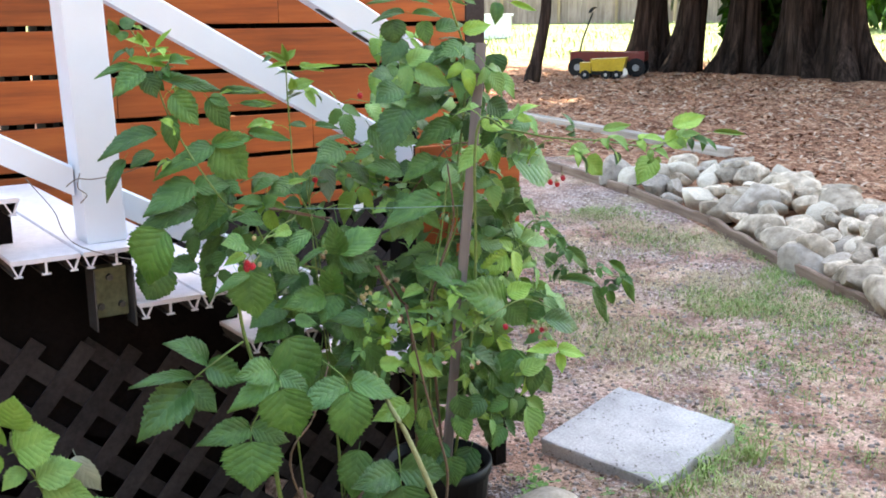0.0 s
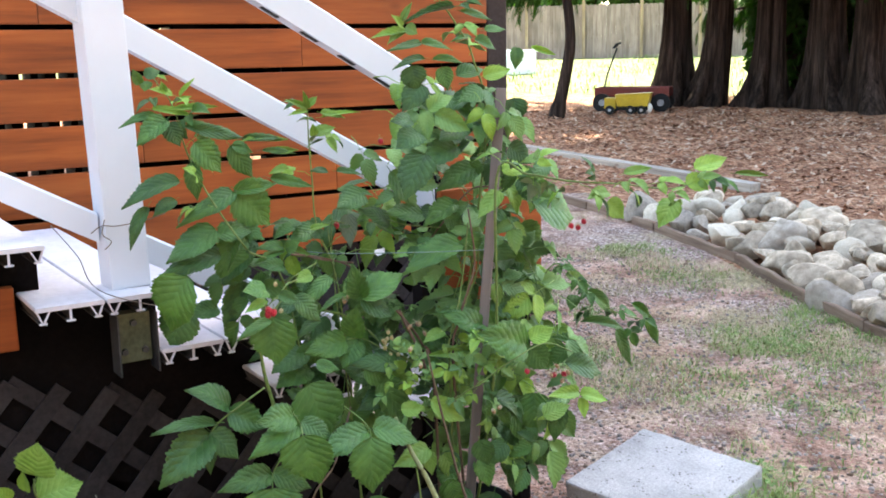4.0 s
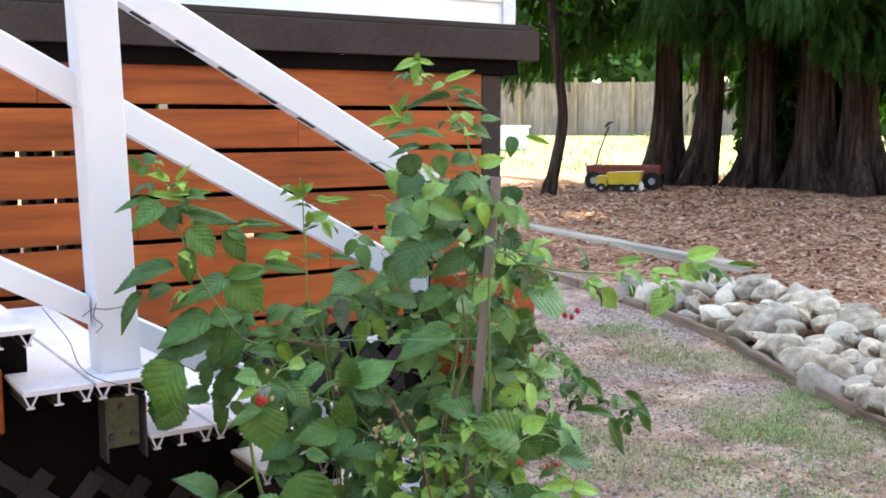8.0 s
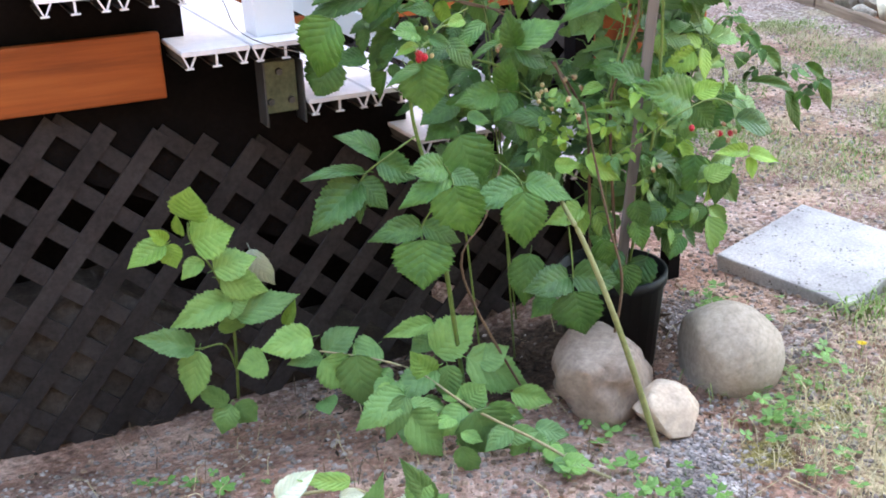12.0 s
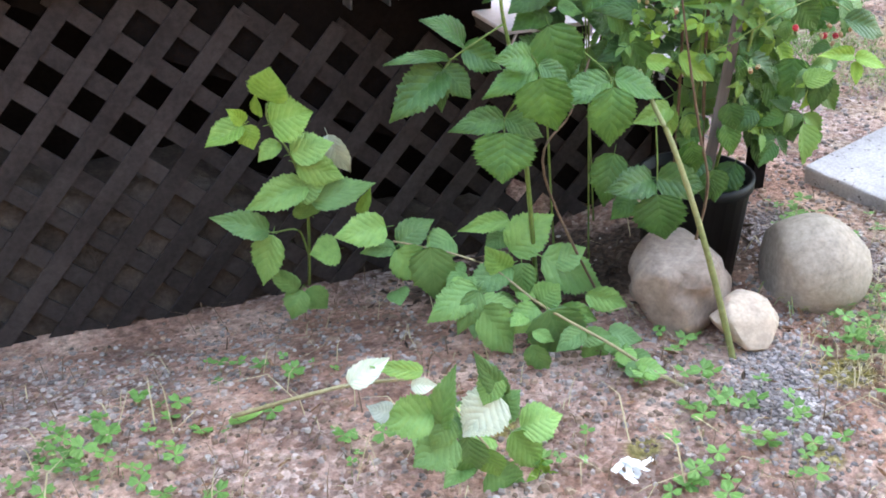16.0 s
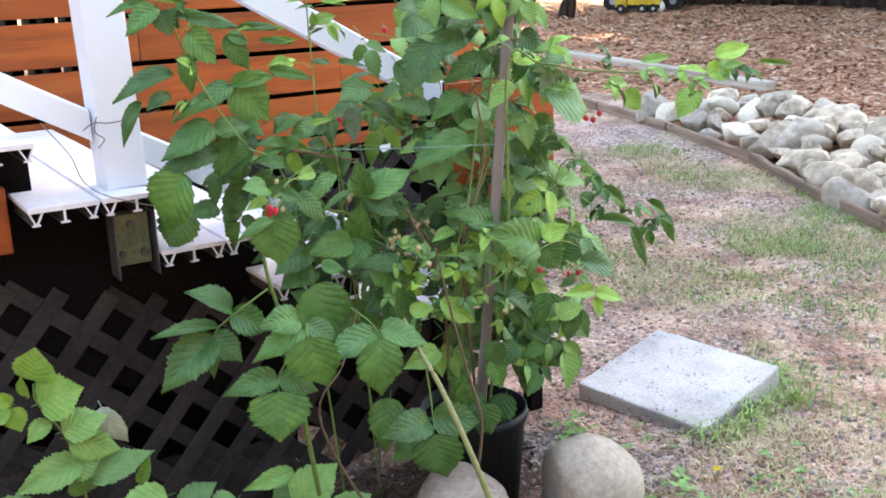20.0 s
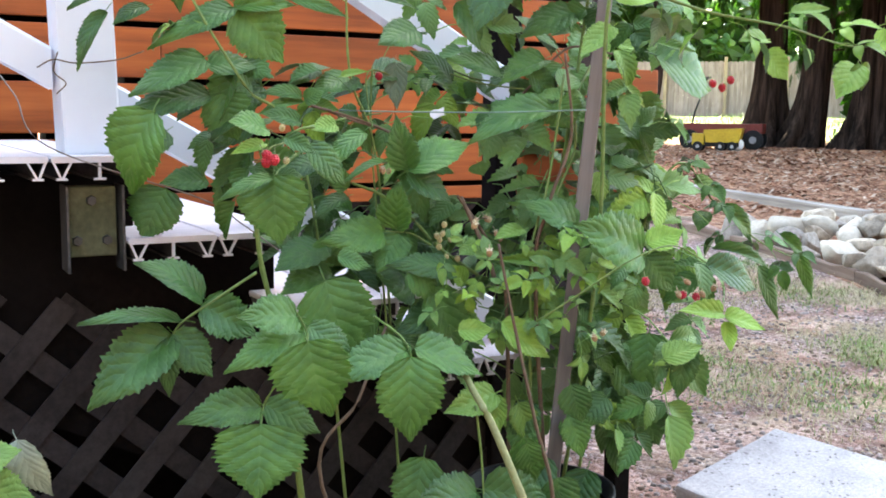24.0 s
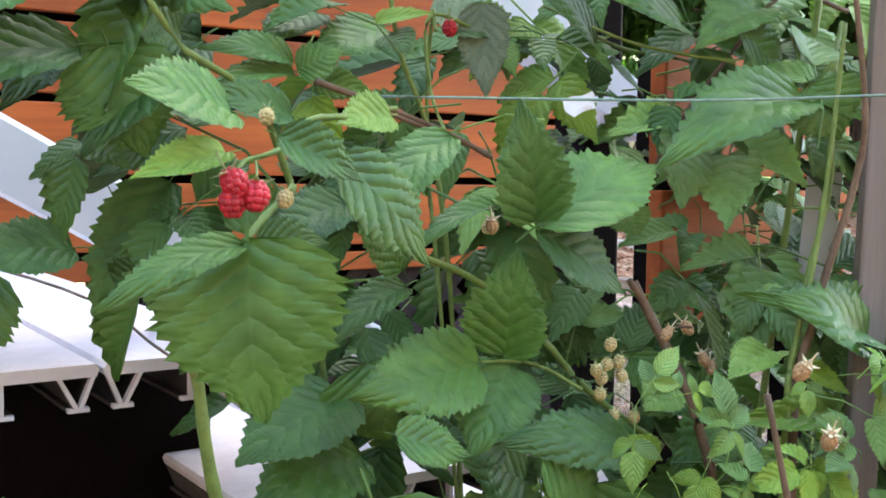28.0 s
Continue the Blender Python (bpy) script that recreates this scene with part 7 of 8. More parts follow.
    # leaves set along the free shoots
    for ci, first, step, kk in ((0, 22, 3, 1), (1, 20, 3, 1), (2, 22, 3, 1), (3, 16, 2, 1), (4, 12, 2, 0)):
        line = spline(CANES[ci][0], 7)
        for i in range(first, len(line), step):
            d = (line[i] - line[i - 1]).normalized()
            out = Vector((rnd.gauss(0, 1), rnd.gauss(0, 1), rnd.gauss(-0.1, 0.5)))
            X = (out - d * out.dot(d) * 0.6 + d * 0.4).normalized()
            nrm = (FACING * 0.6 + Vector((0, 0, 0.8)) + Vector((rnd.gauss(0, 0.3), rnd.gauss(0, 0.3), 0))).normalized()
            nrm = (nrm - X * nrm.dot(X)).normalized()
            s = rnd.uniform(0.055, 0.085) * (1.0 - 0.35 * (i / len(line)) ** 3)
            m = Matrix((X * s, nrm.cross(X) * s, nrm * s)).transposed().to_4x4()
            m.translation = line[i] + X * s * 0.35
            ob = new("leaf", rnd.choice(young if kk and rnd.random() < 0.7 else kinds))
            ob.parent = bush
            ob.matrix_world = m
    for lb, mat, words in ((bm2, M_LEAF, "dense shaded leaves inside the bush"), (bm3, M_LEAF_LIT, "lighter leaves inside the bush, their brightness put into the green")):
        me = bpy.data.meshes.new("inner_leaves")
        lb.to_mesh(me)
        lb.free()
        me.materials.append(mat)
        me.materials.append(M_UNDER)
        inner = new("inner_leaves", me)
        inner.parent = bush
        tagged(inner, words, kind="stuff")
    sep = sepal_mesh(0.0062, M_SEPAL)
    dead = sepal_mesh(0.0055, M_DRY_SEPAL)
    ripe = [berry_mesh("berry", 0.0062, M_BERRY, k) for k in range(2)]
    raw = [berry_mesh("berry", 0.0046, M_UNRIPE, 10 + k) for k in range(2)]
    for k, p in enumerate(BERRY + BERRY_B + UNRIPE):
        isripe = k < len(BERRY) + len(BERRY_B)
        ob = new("berry", (ripe if isripe else raw)[k % 2])
        ob.parent = bush
        tagged(ob, "ripe red raspberry" if isripe else "unripe yellowish raspberry")
        big = 1.05 if k < 3 else 0.9
        ob.matrix_world = Matrix.Translation(p) @ Euler((rnd.uniform(-0.5, 0.5), rnd.uniform(-0.5, 0.5), rnd.uniform(0, 6))).to_matrix().to_4x4() @ Matrix.Diagonal((big, big, big, 1))
        so = new("calyx", sep)
        so.parent = ob
        if not isripe:
            so.scale = (0.7, 0.7, 0.7)
    old = berry_mesh("dry_fruit", 0.0050, M_DRY, 31)
    for p in DRY:
        ob = new("dry_fruit", old)
        ob.parent = bush
        tagged(ob, "spent brownish fruit core with pale sepals")
        ob.matrix_world = Matrix.Translation(p) @ Euler((rnd.uniform(-0.8, 0.8), rnd.uniform(-0.8, 0.8), rnd.uniform(0, 6))).to_matrix().to_4x4() @ Matrix.Diagonal((0.8, 0.8, 1.0, 1))
        so = new("calyx", dead)
        so.parent = ob
    return bush


build_bush()


def low_leaves(parent, stem, n, seed, middle):
    """Smaller leaves close to the soil under the shoot."""
    rnd = random.Random(seed)
    line = spline(stem, 8)
    lo, hi = (len(line) // 5, len(line) - 6) if middle else (len(line) * 6 // 10, len(line) - 1)
    for k in range(n):
        c = line[rnd.randint(lo, hi)]
        B = Vector((c.x + rnd.gauss(0, 0.035), c.y + rnd.gauss(0, 0.04), max(0.035, c.z * rnd.uniform(0.4, 0.85))))
        a, L = rnd.uniform(-2.6, 0.3), rnd.uniform(0.035, 0.07)
        T = B + Vector((math.cos(a), math.sin(a) * 0.8, rnd.uniform(-0.35, 0.1))) * L
        T.z = max(T.z, ground_z(T.x, T.y) + 0.01)
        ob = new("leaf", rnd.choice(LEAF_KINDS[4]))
        ob.parent = parent
        ob.matrix_world = blade_matrix(B, T, L * rnd.uniform(0.55, 0.7), rnd, up=0.9)


def build_sprouts():
    s = thing("raspberry_sucker", "young raspberry shoot growing in front of the lattice", "plant")
    for k, rows in enumerate(SPROUT_ROWS):
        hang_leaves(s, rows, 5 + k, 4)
    cane(s, SPROUT_STEM, 0, 0.0035, 0.0018, "stem")
    cane(s, SPROUT_SIDE, 0, 0.0025, 0.0015, "stem")
    p = thing("raspberry_sucker", "low spreading raspberry suckers on the gravelly soil", "plant")
    for k, rows in enumerate(PATCH_ROWS):
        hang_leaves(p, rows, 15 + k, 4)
    cane(p, PATCH_STEM, 2, 0.0035, 0.002, "stem")
    low_leaves(p, PATCH_STEM, 20, 71, True)
    q = thing("raspberry_sucker", "trailing cut raspberry shoot with pale upturned leaves", "plant")
    for k, rows in enumerate(TRAIL_ROWS):
        hang_leaves(q, rows, 25 + k, 4)
    cane(q, TRAIL_STEM, 2, 0.0045, 0.0025, "stem")
    low_leaves(q, TRAIL_STEM, 12, 72, False)


build_sprouts()


def twine(name, pts, mat, r, label):
    bm = bmesh.new()
    tube(bm, spline(pts, 8), r, 5)
    tagged(part(name, bm, mat, smooth=True), label, "twine")


twine("twine", TWINE, M_STRING, 0.0011, "thin green twine tying the canes to the stake")
twine("twine", TWINE_DARK, M_STAKE, 0.0012, "thin dark cord hanging from the post across the treads")
twine("twig", [(0.140, 0.045, 0.905), (0.165, 0.050, 0.918), (0.20, 0.054, 0.914), (0.262, 0.052, 0.921), (0.30, 0.03, 0.935)], M_CANE_BROWN, 0.0012, "dry brown tendril wound round the post foot")
twine("twig", [(0.172, 0.052, 0.93), (0.165, 0.05, 0.90), (0.182, 0.048, 0.882), (0.168, 0.05, 0.865)], M_CANE_BROWN, 0.0012, "dry brown tendril wound round the post foot")

bm = bmesh.new()
box(bm, (-0.016, -0.001, -0.06), (0.016, 0.001, 0.06), 0.0005)
tag = tagged(part("plant_label", bm, M_WHITE), "blank white plastic plant label among the canes", "label")
tag.matrix_world = Matrix.Translation((1.0, -0.22, 0.735)) @ Matrix.Rotation(radians(-35), 4, 'Z') @ Matrix.Rotation(radians(4), 4, 'Y')
bm = bmesh.new()
bmesh.ops.create_grid(bm, x_segments=5, y_segments=4, size=0.012)
for v in bm.verts:
    v.co.z = 0.004 * noise.noise(v.co * 180)
    v.co.x += 0.007 * noise.noise(v.co * 140 + Vector((3, 0, 0)))
    v.co.y += 0.006 * noise.noise(v.co * 120 + Vector((0, 7, 0)))
scrap = tagged(part("petal", bm, M_WHITE, smooth=True), "torn white scrap caught on the twine", "petal")
scrap.matrix_world = Matrix.Translation(Vector(PETAL[0]) + Vector((0, 0, -0.002))) @ Vector((-0.62, -0.75, 0.2)).to_track_quat('Z', 'Y').to_matrix().to_4x4() @ Matrix.Rotation(0.35, 4, 'Z') @ Matrix.Diagonal((0.9, 0.6, 0.8, 1))

# low cedar panel beside the foot of the stairs, behind the bush
pan = thing("cedar_screen", "orange cedar boards beside the foot of the stairs", "panel")
for z in (0.632, 0.790):
    bm = bmesh.new()
    box(bm, (0.98, -0.042, z), (1.30, -0.020, z + 0.142), 0.003)
    part("board", bm, M_CEDAR, pan)
for x in (1.00, 1.24):
    bm = bmesh.new()
    box(bm, (x, -0.018, -0.16), (x + 0.04, 0.02, 0.93), 0.003)
    part("upright", bm, M_DARKWOOD, pan)


# ---------------------------------------------------------------- loose ground cover
def scatter(name, label, cat, verts_faces, mat):
    v, f = verts_faces
    me = bpy.data.meshes.new(name)
    me.from_pydata(v, [], f)
    me.materials.append(mat)
    tagged(new(name, me), label, cat, kind="stuff")


def lump(V, F, p, s, rnd, flat=0.6):
    base = len(V)
    a0 = rnd.uniform(0, 6.3)
    for k in range(5):
        a = a0 + k * 1.2566
        V.append((p[0] + s * math.cos(a) * rnd.uniform(0.5, 1.4), p[1] + s * math.sin(a) * rnd.uniform(0.5, 1.3), p[2] - s * 0.2))
    for k in range(4):
        a = a0 + 0.5 + k * 1.571
        V.append((p[0] + 0.6 * s * math.cos(a), p[1] + 0.6 * s * math.sin(a), p[2] + s * flat * rnd.uniform(0.7, 1.1)))
    b = base
    F += [(b, b + 1, b + 5), (b + 1, b + 6, b + 5), (b + 1, b + 2, b + 6), (b + 2, b + 7, b + 6), (b + 2, b + 3, b + 7), (b + 3, b + 8, b + 7), (b + 3, b + 4, b + 8), (b + 4, b + 5, b + 8), (b + 4, b, b + 5), (b + 5, b + 6, b + 7, b + 8)]


def gravel():
    sorts = ((7, 5200, M_GRAVEL, 0.004, 0.014), (8, 2200, M_CRUMB, 0.004, 0.013), (1, 9500, M_GRAVEL, 0.002, 0.011), (2, 900, M_GRAVEL_LIGHT, 0.003, 0.010), (3, 3800, M_CRUMB, 0.003, 0.012), (6, 900, M_CHIP_DARK, 0.0025, 0.007))
    for seed, n, mat, smin, smax in sorts:
        rnd = random.Random(seed)
        V, F = [], []
        k = 0
        while k < n:
            if seed > 6:
                x, y = rnd.uniform(1.0, 4.1), rnd.uniform(-1.4, 2.6)
                if inside_bed(x, y):
                    continue
            elif k % 3:
                x, y = rnd.uniform(-0.9, 1.7), rnd.uniform(-1.2, 0.1)
            else:
                x, y = rnd.uniform(-1.2, 3.2), rnd.uniform(-1.5, 1.6)
            if y > 0.14 and x < 1.0:
                continue
            if ((x - 0.72) / 0.48) ** 2 + ((y + 0.10) / 0.30) ** 2 < 1 and rnd.random() < 0.8:
                continue
            d = noise.noise(Vector((x * 2.2, y * 2.2, seed))) + 0.35
            if rnd.random() > d + 0.25:
                continue
            lump(V, F, (x, y, ground_z(x, y)), smin + (smax - smin) * rnd.random() ** 2, rnd)
            k += 1
        scatter("gravel", {1: "grey gravel strewn on the soil", 2: "pale pebbles strewn on the soil", 3: "reddish bark crumbs on the soil", 6: "dark crumbs of earth on the soil", 7: "grey gravel scattered over the yard", 8: "brown bark crumbs scattered over the yard"}[seed], "gravel", (V, F), mat)


def gravel_strip():
    """Grey stones washed together in front of the rocks."""
    rnd = random.Random(41)
    V, F = [], []
    for k in range(1100):
        u, w = rnd.gauss(0, 0.10), rnd.gauss(0, 0.048)
        x, y = 0.73 + 0.53 * u - 0.85 * w, -0.81 + 0.85 * u + 0.53 * w
        lump(V, F, (x, y, ground_z(x, y)), rnd.uniform(0.003, 0.0085), rnd)
    for k in range(700):
        x, y = rnd.gauss(1.13, 0.06), rnd.gauss(-0.28, 0.13)
        lump(V, F, (x, y, ground_z(x, y)), rnd.uniform(0.003, 0.008), rnd)
    scatter("gravel", "purplish grey gravel washed together by the rocks", "gravel", (V, F), M_GRAVEL_PURPLE)


def leaf_litter(label, spots, mat, seed, size):
    """Curled dead leaves and bark flakes."""
    rnd = random.Random(seed)
    V, F = [], []
    for x0, y0, n, sp in spots:
        for k in range(n):
            x, y = x0 + rnd.gauss(0, sp), y0 + rnd.gauss(0, sp)
            z = ground_z(x, y) + rnd.uniform(0.001, 0.008)
            L, W, a = rnd.uniform(*size), rnd.uniform(0.35, 0.6), rnd.uniform(0, 6.3)
            d, t = Vector((math.cos(a), math.sin(a), rnd.uniform(-0.3, 0.3))) * L, Vector((-math.sin(a), math.cos(a), 0)) * L * W
            c = Vector((x, y, z))
            b = len(V)
            for i, j, h in ((-1, 0, 0.3), (-0.35, -0.5, 0.35), (-0.35, 0, 0), (-0.35, 0.5, 0.35), (0.35, -0.42, 0.4), (0.35, 0, 0.05), (0.35, 0.42, 0.3), (1, 0, 0.35)):
                V.append(tuple(c + d * i + t * j + Vector((0, 0, L * h * rnd.uniform(0.5, 1.1)))))
            F += [(b, b + 1, b + 2), (b, b + 2, b + 3), (b + 1, b + 4, b + 5, b + 2), (b + 2, b + 5, b + 6, b + 3), (b + 4, b + 7, b + 5), (b + 5, b + 7, b + 6)]
    scatter("leaf_litter", label, "leaf litter", (V, F), mat)


def inside_bed(x, y):
    e = 0.92 * x - 0.39 * y
    s = 0.65 * x + 0.76 * y
    return e > 3.9 or (s > 6.6 and x > 4.9)


def mulch():
    for seed, n, mat in ((4, 9000, M_CHIP), (5, 2200, M_CHIP_PALE)):
        rnd = random.Random(seed)
        V, F = [], []
        k = 0
        while k < n:
            x, y = rnd.uniform(4.3, 10.0), rnd.uniform(0.3, 8.5)
            if not inside_bed(x, y):
                continue
            z = ground_z(x, y) + 0.006
            L, W = rnd.uniform(0.012, 0.045), rnd.uniform(0.006, 0.014)
            a, t = rnd.uniform(0, 6.3), rnd.uniform(-0.5, 0.5)
            d, s = (math.cos(a) * L, math.sin(a) * L, L * t), (-math.sin(a) * W, math.cos(a) * W, rnd.uniform(-0.4, 0.4) * W)
            b = len(V)
            for i, j, h in ((-1, -1, 0), (1, -1, 0), (1, 1, 0), (-1, 1, 0), (-0.8, 0, 0.006), (0.8, 0, 0.006)):
                V.append((x + i * d[0] + j * s[0], y + i * d[1] + j * s[1], z + i * d[2] + j * s[2] + h))
            F += [(b, b + 1, b + 5, b + 4), (b + 2, b + 3, b + 4, b + 5), (b, b + 4, b + 3), (b + 1, b + 2, b + 5)]
            k += 1
        scatter("mulch", "reddish bark chips covering the bed" if seed == 4 else "pale bark chips covering the bed", "mulch", (V, F), mat)


def tufts(name, label, spots, mat, seed, h=(0.03, 0.09), per=14, spread=0.05, width=0.0022):
    rnd = random.Random(seed)
    V, F = [], []
    for x0, y0, k in spots:
        for i in range(int(per * k)):
            x, y = x0 + rnd.gauss(0, spread), y0 + rnd.gauss(0, spread)
            z = ground_z(x, y) - 0.003
            a, L, bend = rnd.uniform(0, 6.3), rnd.uniform(*h), rnd.uniform(0.5, 2.0)
            d, s = Vector((math.cos(a), math.sin(a), 0)), Vector((-math.sin(a), math.cos(a), 0)) * width * rnd.uniform(0.6, 1.4)
            p0 = Vector((x, y, z))
            p1 = p0 + d * L * bend * 0.3 + Vector((0, 0, L * 0.6))
            p2 = p0 + d * L * bend + Vector((0, 0, L * (1.0 - 0.42 * bend)))
            b = len(V)
            V += [tuple(p0 - s), tuple(p0 + s), tuple(p1 - s * 0.8), tuple(p1 + s * 0.8), tuple(p2)]
            F += [(b, b + 1, b + 3, b + 2), (b + 2, b + 3, b + 4)]
    scatter(name, label, "grass", (V, F), mat)


def grass_spots(n, box4, seed, thr, scale=1.3):
    rnd = random.Random(seed)
    out = []
    while len(out) < n:
        x, y = rnd.uniform(box4[0], box4[1]), rnd.uniform(box4[2], box4[3])
        if inside_bed(x, y) or (y > 0.1 and x < 2.15) or (1.34 < x < 1.93 and -0.45 < y < 0.1):
            continue
        d = noise.noise(Vector((x * scale, y * scale, seed * 0.7)))
        if d > thr + rnd.uniform(-0.25, 0.15):
            out.append((x, y, rnd.uniform(0.5, 1.5)))
    return out


def clover(spots, seed):
    rnd = random.Random(seed)
    V, F = [], []
    for x0, y0, n, sp in spots:
        for k in range(int(n * 0.6)):
            x, y = x0 + rnd.gauss(0, sp), y0 + rnd.gauss(0, sp)
            z = ground_z(x, y) + rnd.uniform(0.008, 0.035)
            r = rnd.choice((rnd.uniform(0.006, 0.013), rnd.uniform(0.011, 0.022)))
            a0 = rnd.uniform(0, 6.3)
            tl = Vector((rnd.uniform(-0.4, 0.4), rnd.uniform(-0.4, 0.4), 1)).normalized()
            for j in range(3):
                a = a0 + j * 2.094
                d = Vector((math.cos(a), math.sin(a), 0))
                d = (d - tl * d.dot(tl)).normalized()
                s = tl.cross(d)
                c = Vector((x, y, z))
                b = len(V)
                V += [tuple(c), tuple(c + d * r * 0.6 + s * r * 0.55), tuple(c + d * r * 1.25 + s * r * 0.4 + tl * r * 0.15), tuple(c + d * r * 1.1 + tl * r * 0.05), tuple(c + d * r * 1.25 - s * r * 0.4 + tl * r * 0.15), tuple(c + d * r * 0.6 - s * r * 0.55)]
                F += [(b, b + 1, b + 2, b + 3), (b, b + 3, b + 4, b + 5)]
            b = len(V)
            gz = ground_z(x, y) - 0.004
            V += [(x - 0.0008, y, gz), (x + 0.0008, y, gz), (x, y, z)]
            F.append((b, b + 1, b + 2))
    scatter("clover", "low green weeds with rounded leaflets", "weeds", (V, F), M_CLOVER)


M_GRAVEL_LIGHT = mottled("pale_pebble", [(0.32, 0.275, 0.25), (0.48, 0.42, 0.39)], 9, 60, 0.85, vary=0.35)
M_CHIP_DARK = mottled("dark_crumb", [(0.06, 0.042, 0.034), (0.14, 0.10, 0.08)], 9, 60, 0.9)
M_CHIP_PALE = mottled("pale_bark_chip", [(0.42, 0.26, 0.18), (0.60, 0.43, 0.33)], 2.5, 30, 0.9)
M_GRAVEL_PURPLE = mottled("purplish_gravel", [(0.13, 0.105, 0.107), (0.27, 0.228, 0.23), (0.44, 0.385, 0.38)], 9, 60, 0.85, vary=0.45)
M_LITTER = mottled("dead_leaf", [(0.13, 0.065, 0.036), (0.30, 0.16, 0.095)], 30, 120, 0.85, vary=0.35)
# dark copy of the litter, with the bush's shade put into its colour
M_LITTER_SHADE = mottled("shade_dark_leaf", [(0.035, 0.022, 0.015), (0.085, 0.05, 0.033)], 30, 120, 0.85, vary=0.35)
gravel()
gravel_strip()
leaf_litter("brown dead leaves and bark flakes between the rocks", [(0.93, -0.655, 26, 0.03), (0.55, -0.62, 22, 0.07), (0.62, -0.92, 16, 0.10), (0.30, -0.66, 18, 0.10), (-0.2, -0.6, 18, 0.15), (1.2, -0.45, 16, 0.09)], M_LITTER, 51, (0.006, 0.017))
leaf_litter("near-black leaf flakes painting the shade under the bush", [(0.60, -0.12, 150, 0.13), (0.80, -0.16, 90, 0.10), (0.40, -0.08, 90, 0.12), (1.02, -0.20, 50, 0.06)], M_LITTER_SHADE, 52, (0.008, 0.024))
mulch()
tufts("grass", "green grass tufts in the gravelly yard", grass_spots(190, (1.5, 4.2, -1.6, 2.6), 11, 0.34, 1.9), M_GRASS, 21, (0.015, 0.05), 34, 0.045, 0.0022)
tufts("grass", "green grass along the edge of the paver", [(1.90 - 0.10 * k, -0.37 - 0.024 * k, 2.2) for k in range(5)] + [(1.92, -0.25, 2), (1.86, -0.42, 2)], M_GRASS, 22, (0.03, 0.10), 18, 0.035)
tufts("dry_grass", "straw-coloured dry grass in the gravelly yard", grass_spots(330, (1.2, 4.2, -1.6, 2.8), 13, 0.22, 1.7), M_STRAW, 23, (0.015, 0.05), 44, 0.09, 0.0014)
tufts("dry_grass", "dry stalks lying on the soil", [(random.Random(k).uniform(-0.9, 1.3), random.Random(k + 50).uniform(-1.3, -0.3), 0.35) for k in range(46)], M_STRAW, 24, (0.03, 0.13), 8, 0.06, 0.0014)
tufts("grass", "bright lawn grass behind the cedars", [(random.Random(k).uniform(10, 26), random.Random(k + 900).uniform(8, 24), 1.0) for k in range(260)], M_GRASS, 25, (0.08, 0.22), 12, 0.3, 0.008)
tufts("grass", "thick green grass patches near the edging", [(x, y, 1.6) for x, y in [(3.07, 0.35), (3.75, 0.7), (3.0, 0.07), (2.53, 0.31), (3.73, 1.67), (3.83, 2.03), (3.33, 0.46), (4.13, 0.83), (3.1, 0.71), (2.35, 0.66)]], M_GRASS, 26, (0.012, 0.05), 170, 0.15, 0.0018)
tufts("twigs", "short brown twigs and stalks littering the soil", [(random.Random(k + 7).uniform(-0.95, 1.5), random.Random(k + 70).uniform(-1.2, 0.05), 1.0) for k in range(90)], M_CANE_BROWN, 27, (0.02, 0.09), 5, 0.10, 0.0012)
tufts("straw", "pale straw bits littering the soil", [(random.Random(k + 17).uniform(-0.95, 1.5), random.Random(k + 170).uniform(-1.2, -0.1), 1.0) for k in range(70)], M_STRAW, 28, (0.02, 0.07), 4, 0.12, 0.001)
tufts("dry_grass", "pale straw-coloured turf beside the boulder", [(random.Random(k).uniform(0.92, 1.9), random.Random(k + 31).uniform(-1.25, -0.76), 1.0) for k in range(80)], M_STRAW, 33, (0.015, 0.05), 60, 0.06, 0.0012)
tufts("grass", "short green turf beside the boulder and paver", [(random.Random(k + 5).uniform(0.9, 2.2), random.Random(k + 61).uniform(-1.2, -0.5), 1.0) for k in range(20)] + [(random.Random(k + 9).uniform(1.95, 3.2), random.Random(k + 91).uniform(-0.6, 0.7), 1.0) for k in range(26)], M_GRASS, 34, (0.015, 0.055), 36, 0.05, 0.0016)
clover([(-0.55, -0.52, 46, 0.07), (-0.38, -0.62, 26, 0.06), (-0.18, -0.30, 12, 0.04), (-0.12, -0.40, 10, 0.05), (0.99, -0.72, 14, 0.05), (1.15, -0.60, 12, 0.06), (0.62, -0.68, 8, 0.05),
        (1.25, -0.28, 18, 0.04), (1.38, -0.36, 14, 0.04), (0.25, -0.82, 12, 0.05), (1.15, -0.95, 16, 0.12), (-0.75, -0.75, 24, 0.09), (0.5, -0.95, 14, 0.08), (1.45, -0.75, 22, 0.10), (1.09, -0.62, 16, 0.05), (1.01, -0.79, 20, 0.06), (1.37, -0.68, 12, 0.07), (0.95, -0.96, 20, 0.08), (1.97, -0.30, 20, 0.06), (-0.07, -0.70, 10, 0.03), (0.49, -0.655, 14, 0.03), (0.65, -0.58, 14, 0.03), (0.61, -0.84, 14, 0.04), (0.62, -0.965, 16, 0.05), (1.0, -0.71, 14, 0.04), (0.43, -0.98, 16, 0.04), (-0.375, -0.40, 12, 0.03), (1.16, -0.86, 14, 0.07), (1.22, -0.20, 16, 0.04)], 31)


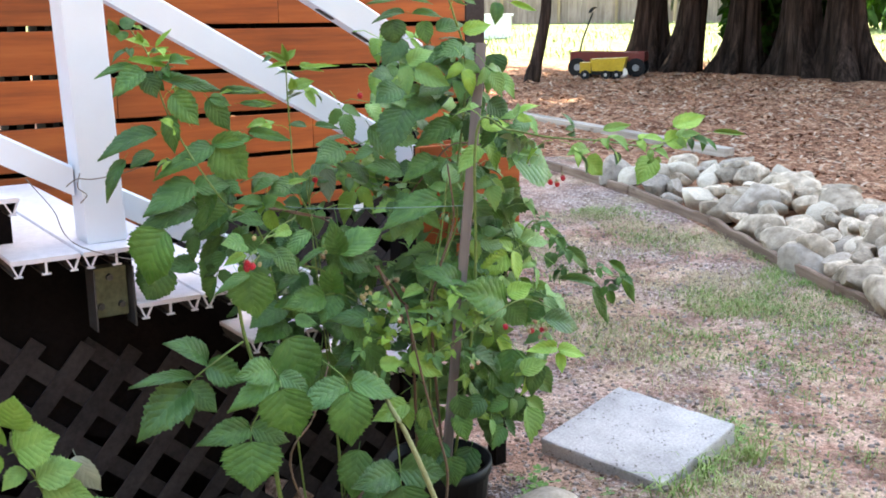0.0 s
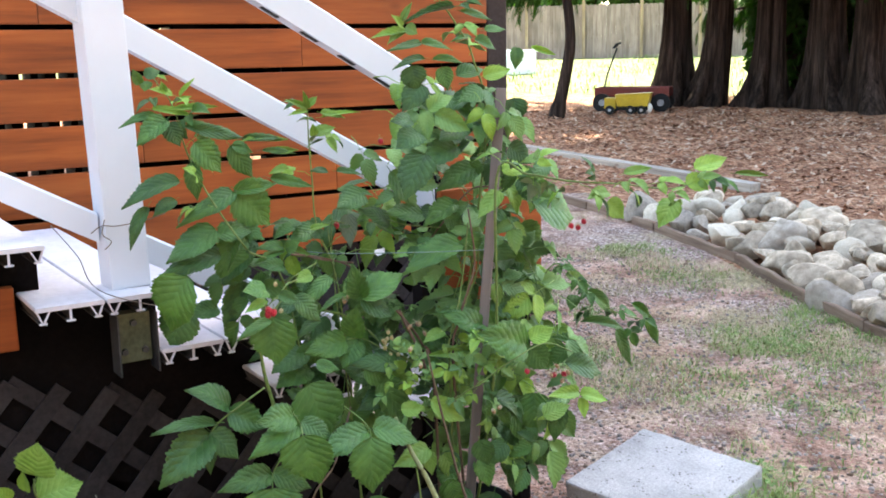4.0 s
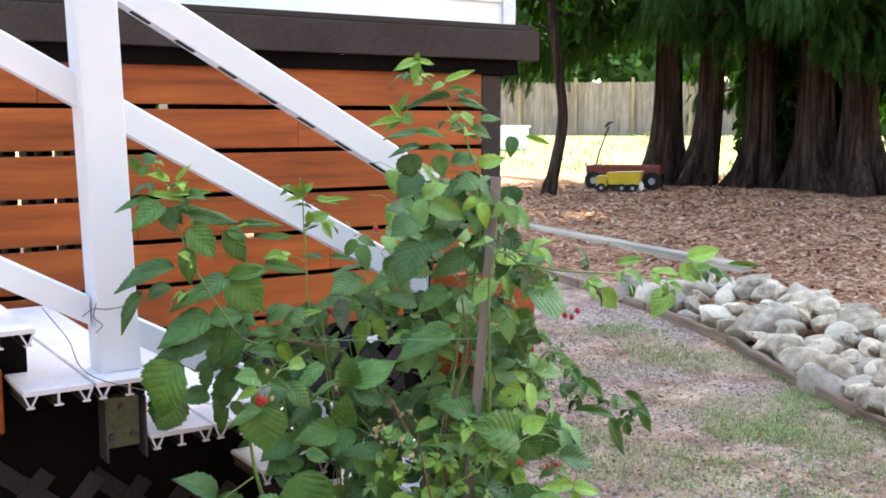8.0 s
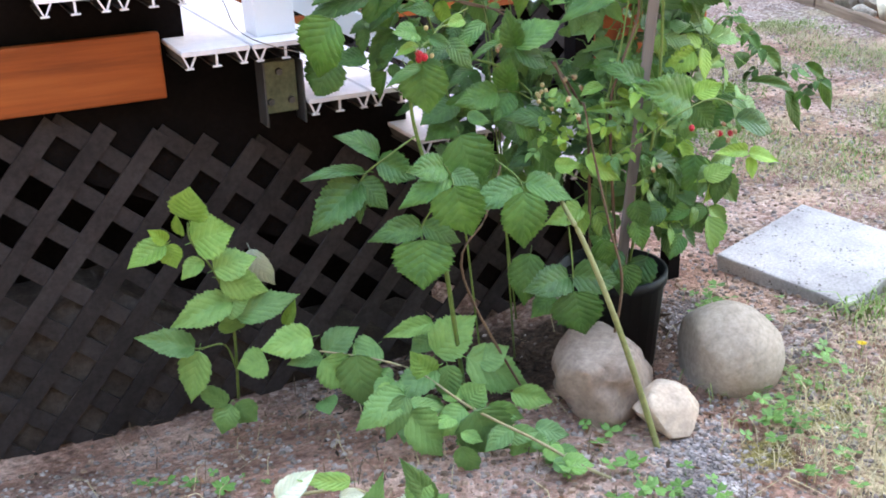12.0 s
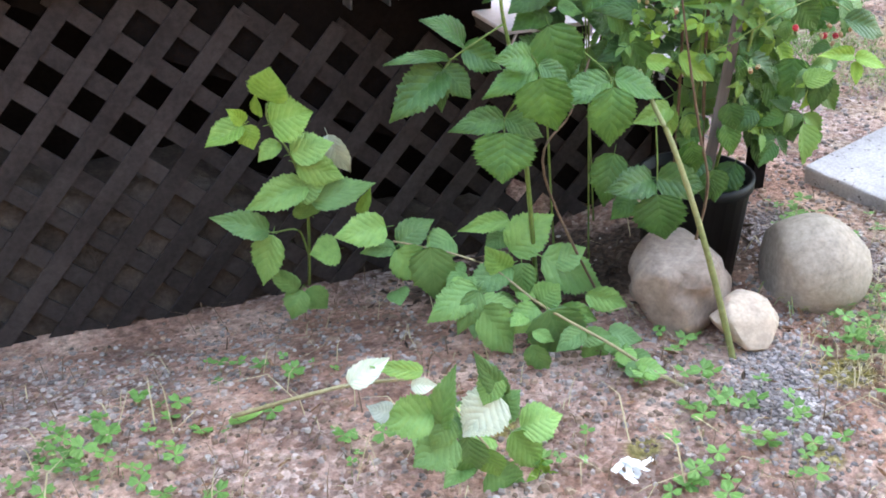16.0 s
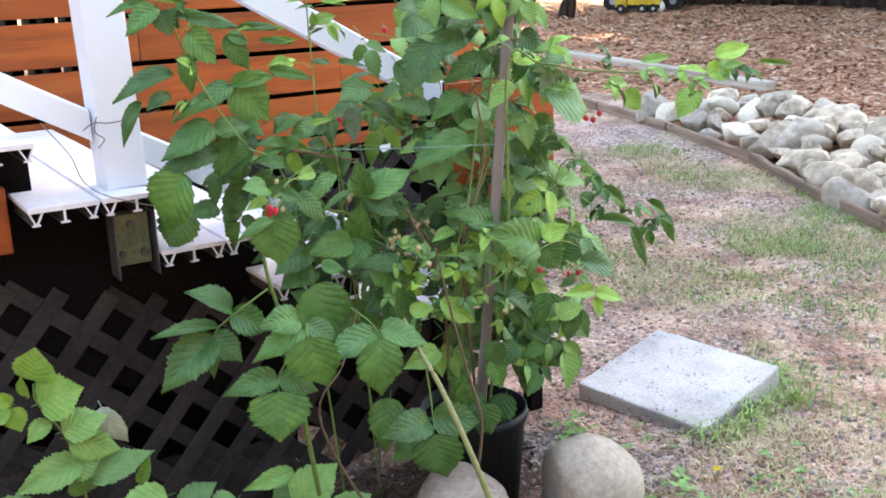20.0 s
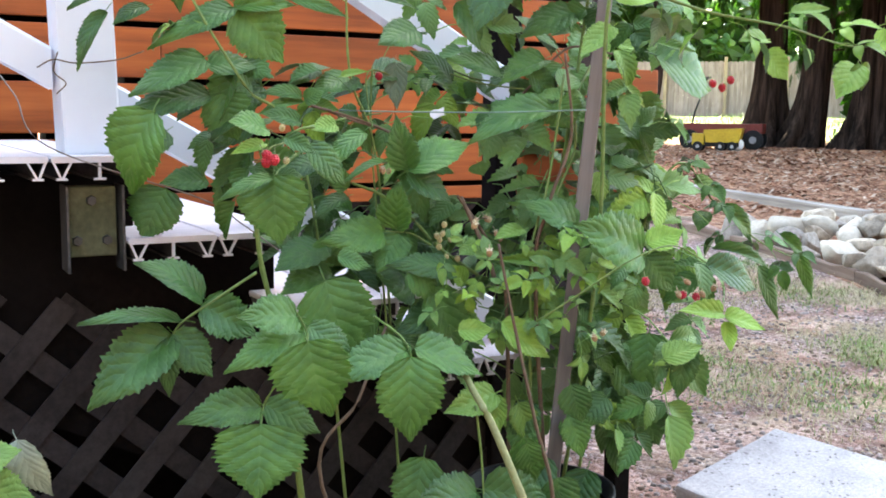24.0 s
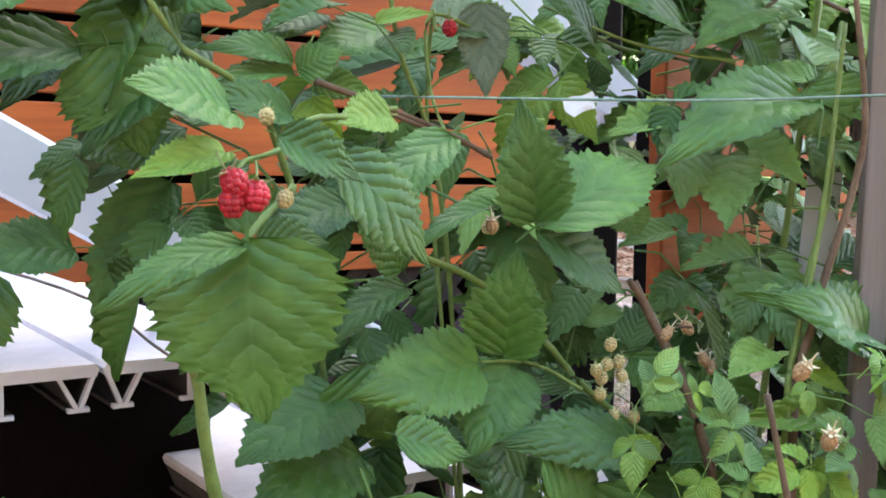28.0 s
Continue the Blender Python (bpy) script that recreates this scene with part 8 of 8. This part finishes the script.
# ---------------------------------------------------------------- small things on the soil
def build_flower():
    x, y = 1.354, -0.592
    z = ground_z(x, y)
    f = thing("dandelion", "small yellow dandelion flower in the grass by the paver", "flower", (x, y, z))
    bm = bmesh.new()
    tube(bm, [(0, 0, -0.005), (0.003, 0.0, 0.015), (0.002, 0.002, 0.03)], 0.0012, 5)
    part("stem", bm, M_CANE, f)
    bm = bmesh.new()
    rnd = random.Random(3)
    for ring, n in ((0.004, 8), (0.008, 12), (0.011, 15)):
        for k in range(n):
            a = 2 * math.pi * (k + rnd.random() * 0.5) / n
            d, s = Vector((math.cos(a), math.sin(a), 0)), Vector((-math.sin(a), math.cos(a), 0)) * 0.0013
            h = 0.034 - ring * 0.3
            bm.faces.new([bm.verts.new(v) for v in (Vector((0.002, 0.002, 0.03)) - s, Vector((0.002, 0.002, 0.03)) + s, d * ring + s + Vector((0.002, 0.002, h)), d * ring * 1.1 + Vector((0.002, 0.002, h + 0.001)), d * ring - s + Vector((0.002, 0.002, h)))])
    part("blossom", bm, M_YELLOW_PETAL, f)


def build_scraps():
    rnd = random.Random(12)
    s = thing("paper_scrap", "torn white scraps lying on the soil", "scrap", (0.355, -0.915, ground_z(0.355, -0.915)))
    for k in range(6):
        bm = bmesh.new()
        bmesh.ops.create_grid(bm, x_segments=6, y_segments=2, size=0.5)
        for v in bm.verts:
            v.co = Vector((v.co.x * 0.05, v.co.y * 0.012, 0.006 * noise.noise(v.co * 4 + Vector((k, 0, 0))) + 0.006))
            v.co.y += 0.006 * noise.noise(Vector((v.co.x * 60, k, 0)))
        ob = part("strip", bm, M_SIDING, s, smooth=True)
        ob.matrix_local = Matrix.Translation((rnd.uniform(-0.03, 0.03), rnd.uniform(-0.02, 0.02), 0.004 + 0.003 * k)) @ Matrix.Rotation(rnd.uniform(0, 6.3), 4, 'Z') @ Matrix.Rotation(rnd.uniform(-0.4, 0.4), 4, 'X')


M_YELLOW_PETAL = mottled("yellow_petal", [(0.70, 0.48, 0.02), (0.80, 0.60, 0.05)], 30, 200, 0.7)
build_flower()
build_scraps()
fallen = tagged(new("fallen_leaf", LEAF_KINDS[4][1]), "narrow green leaf lying on the soil", "leaf")
fz = ground_z(-0.208, -0.509) + 0.012
fallen.matrix_world = Matrix.Translation((-0.250, -0.526, fz)) @ Matrix.Rotation(math.atan2(0.017, 0.042), 4, 'Z') @ Matrix.Diagonal((0.08, 0.03, 0.04, 1))
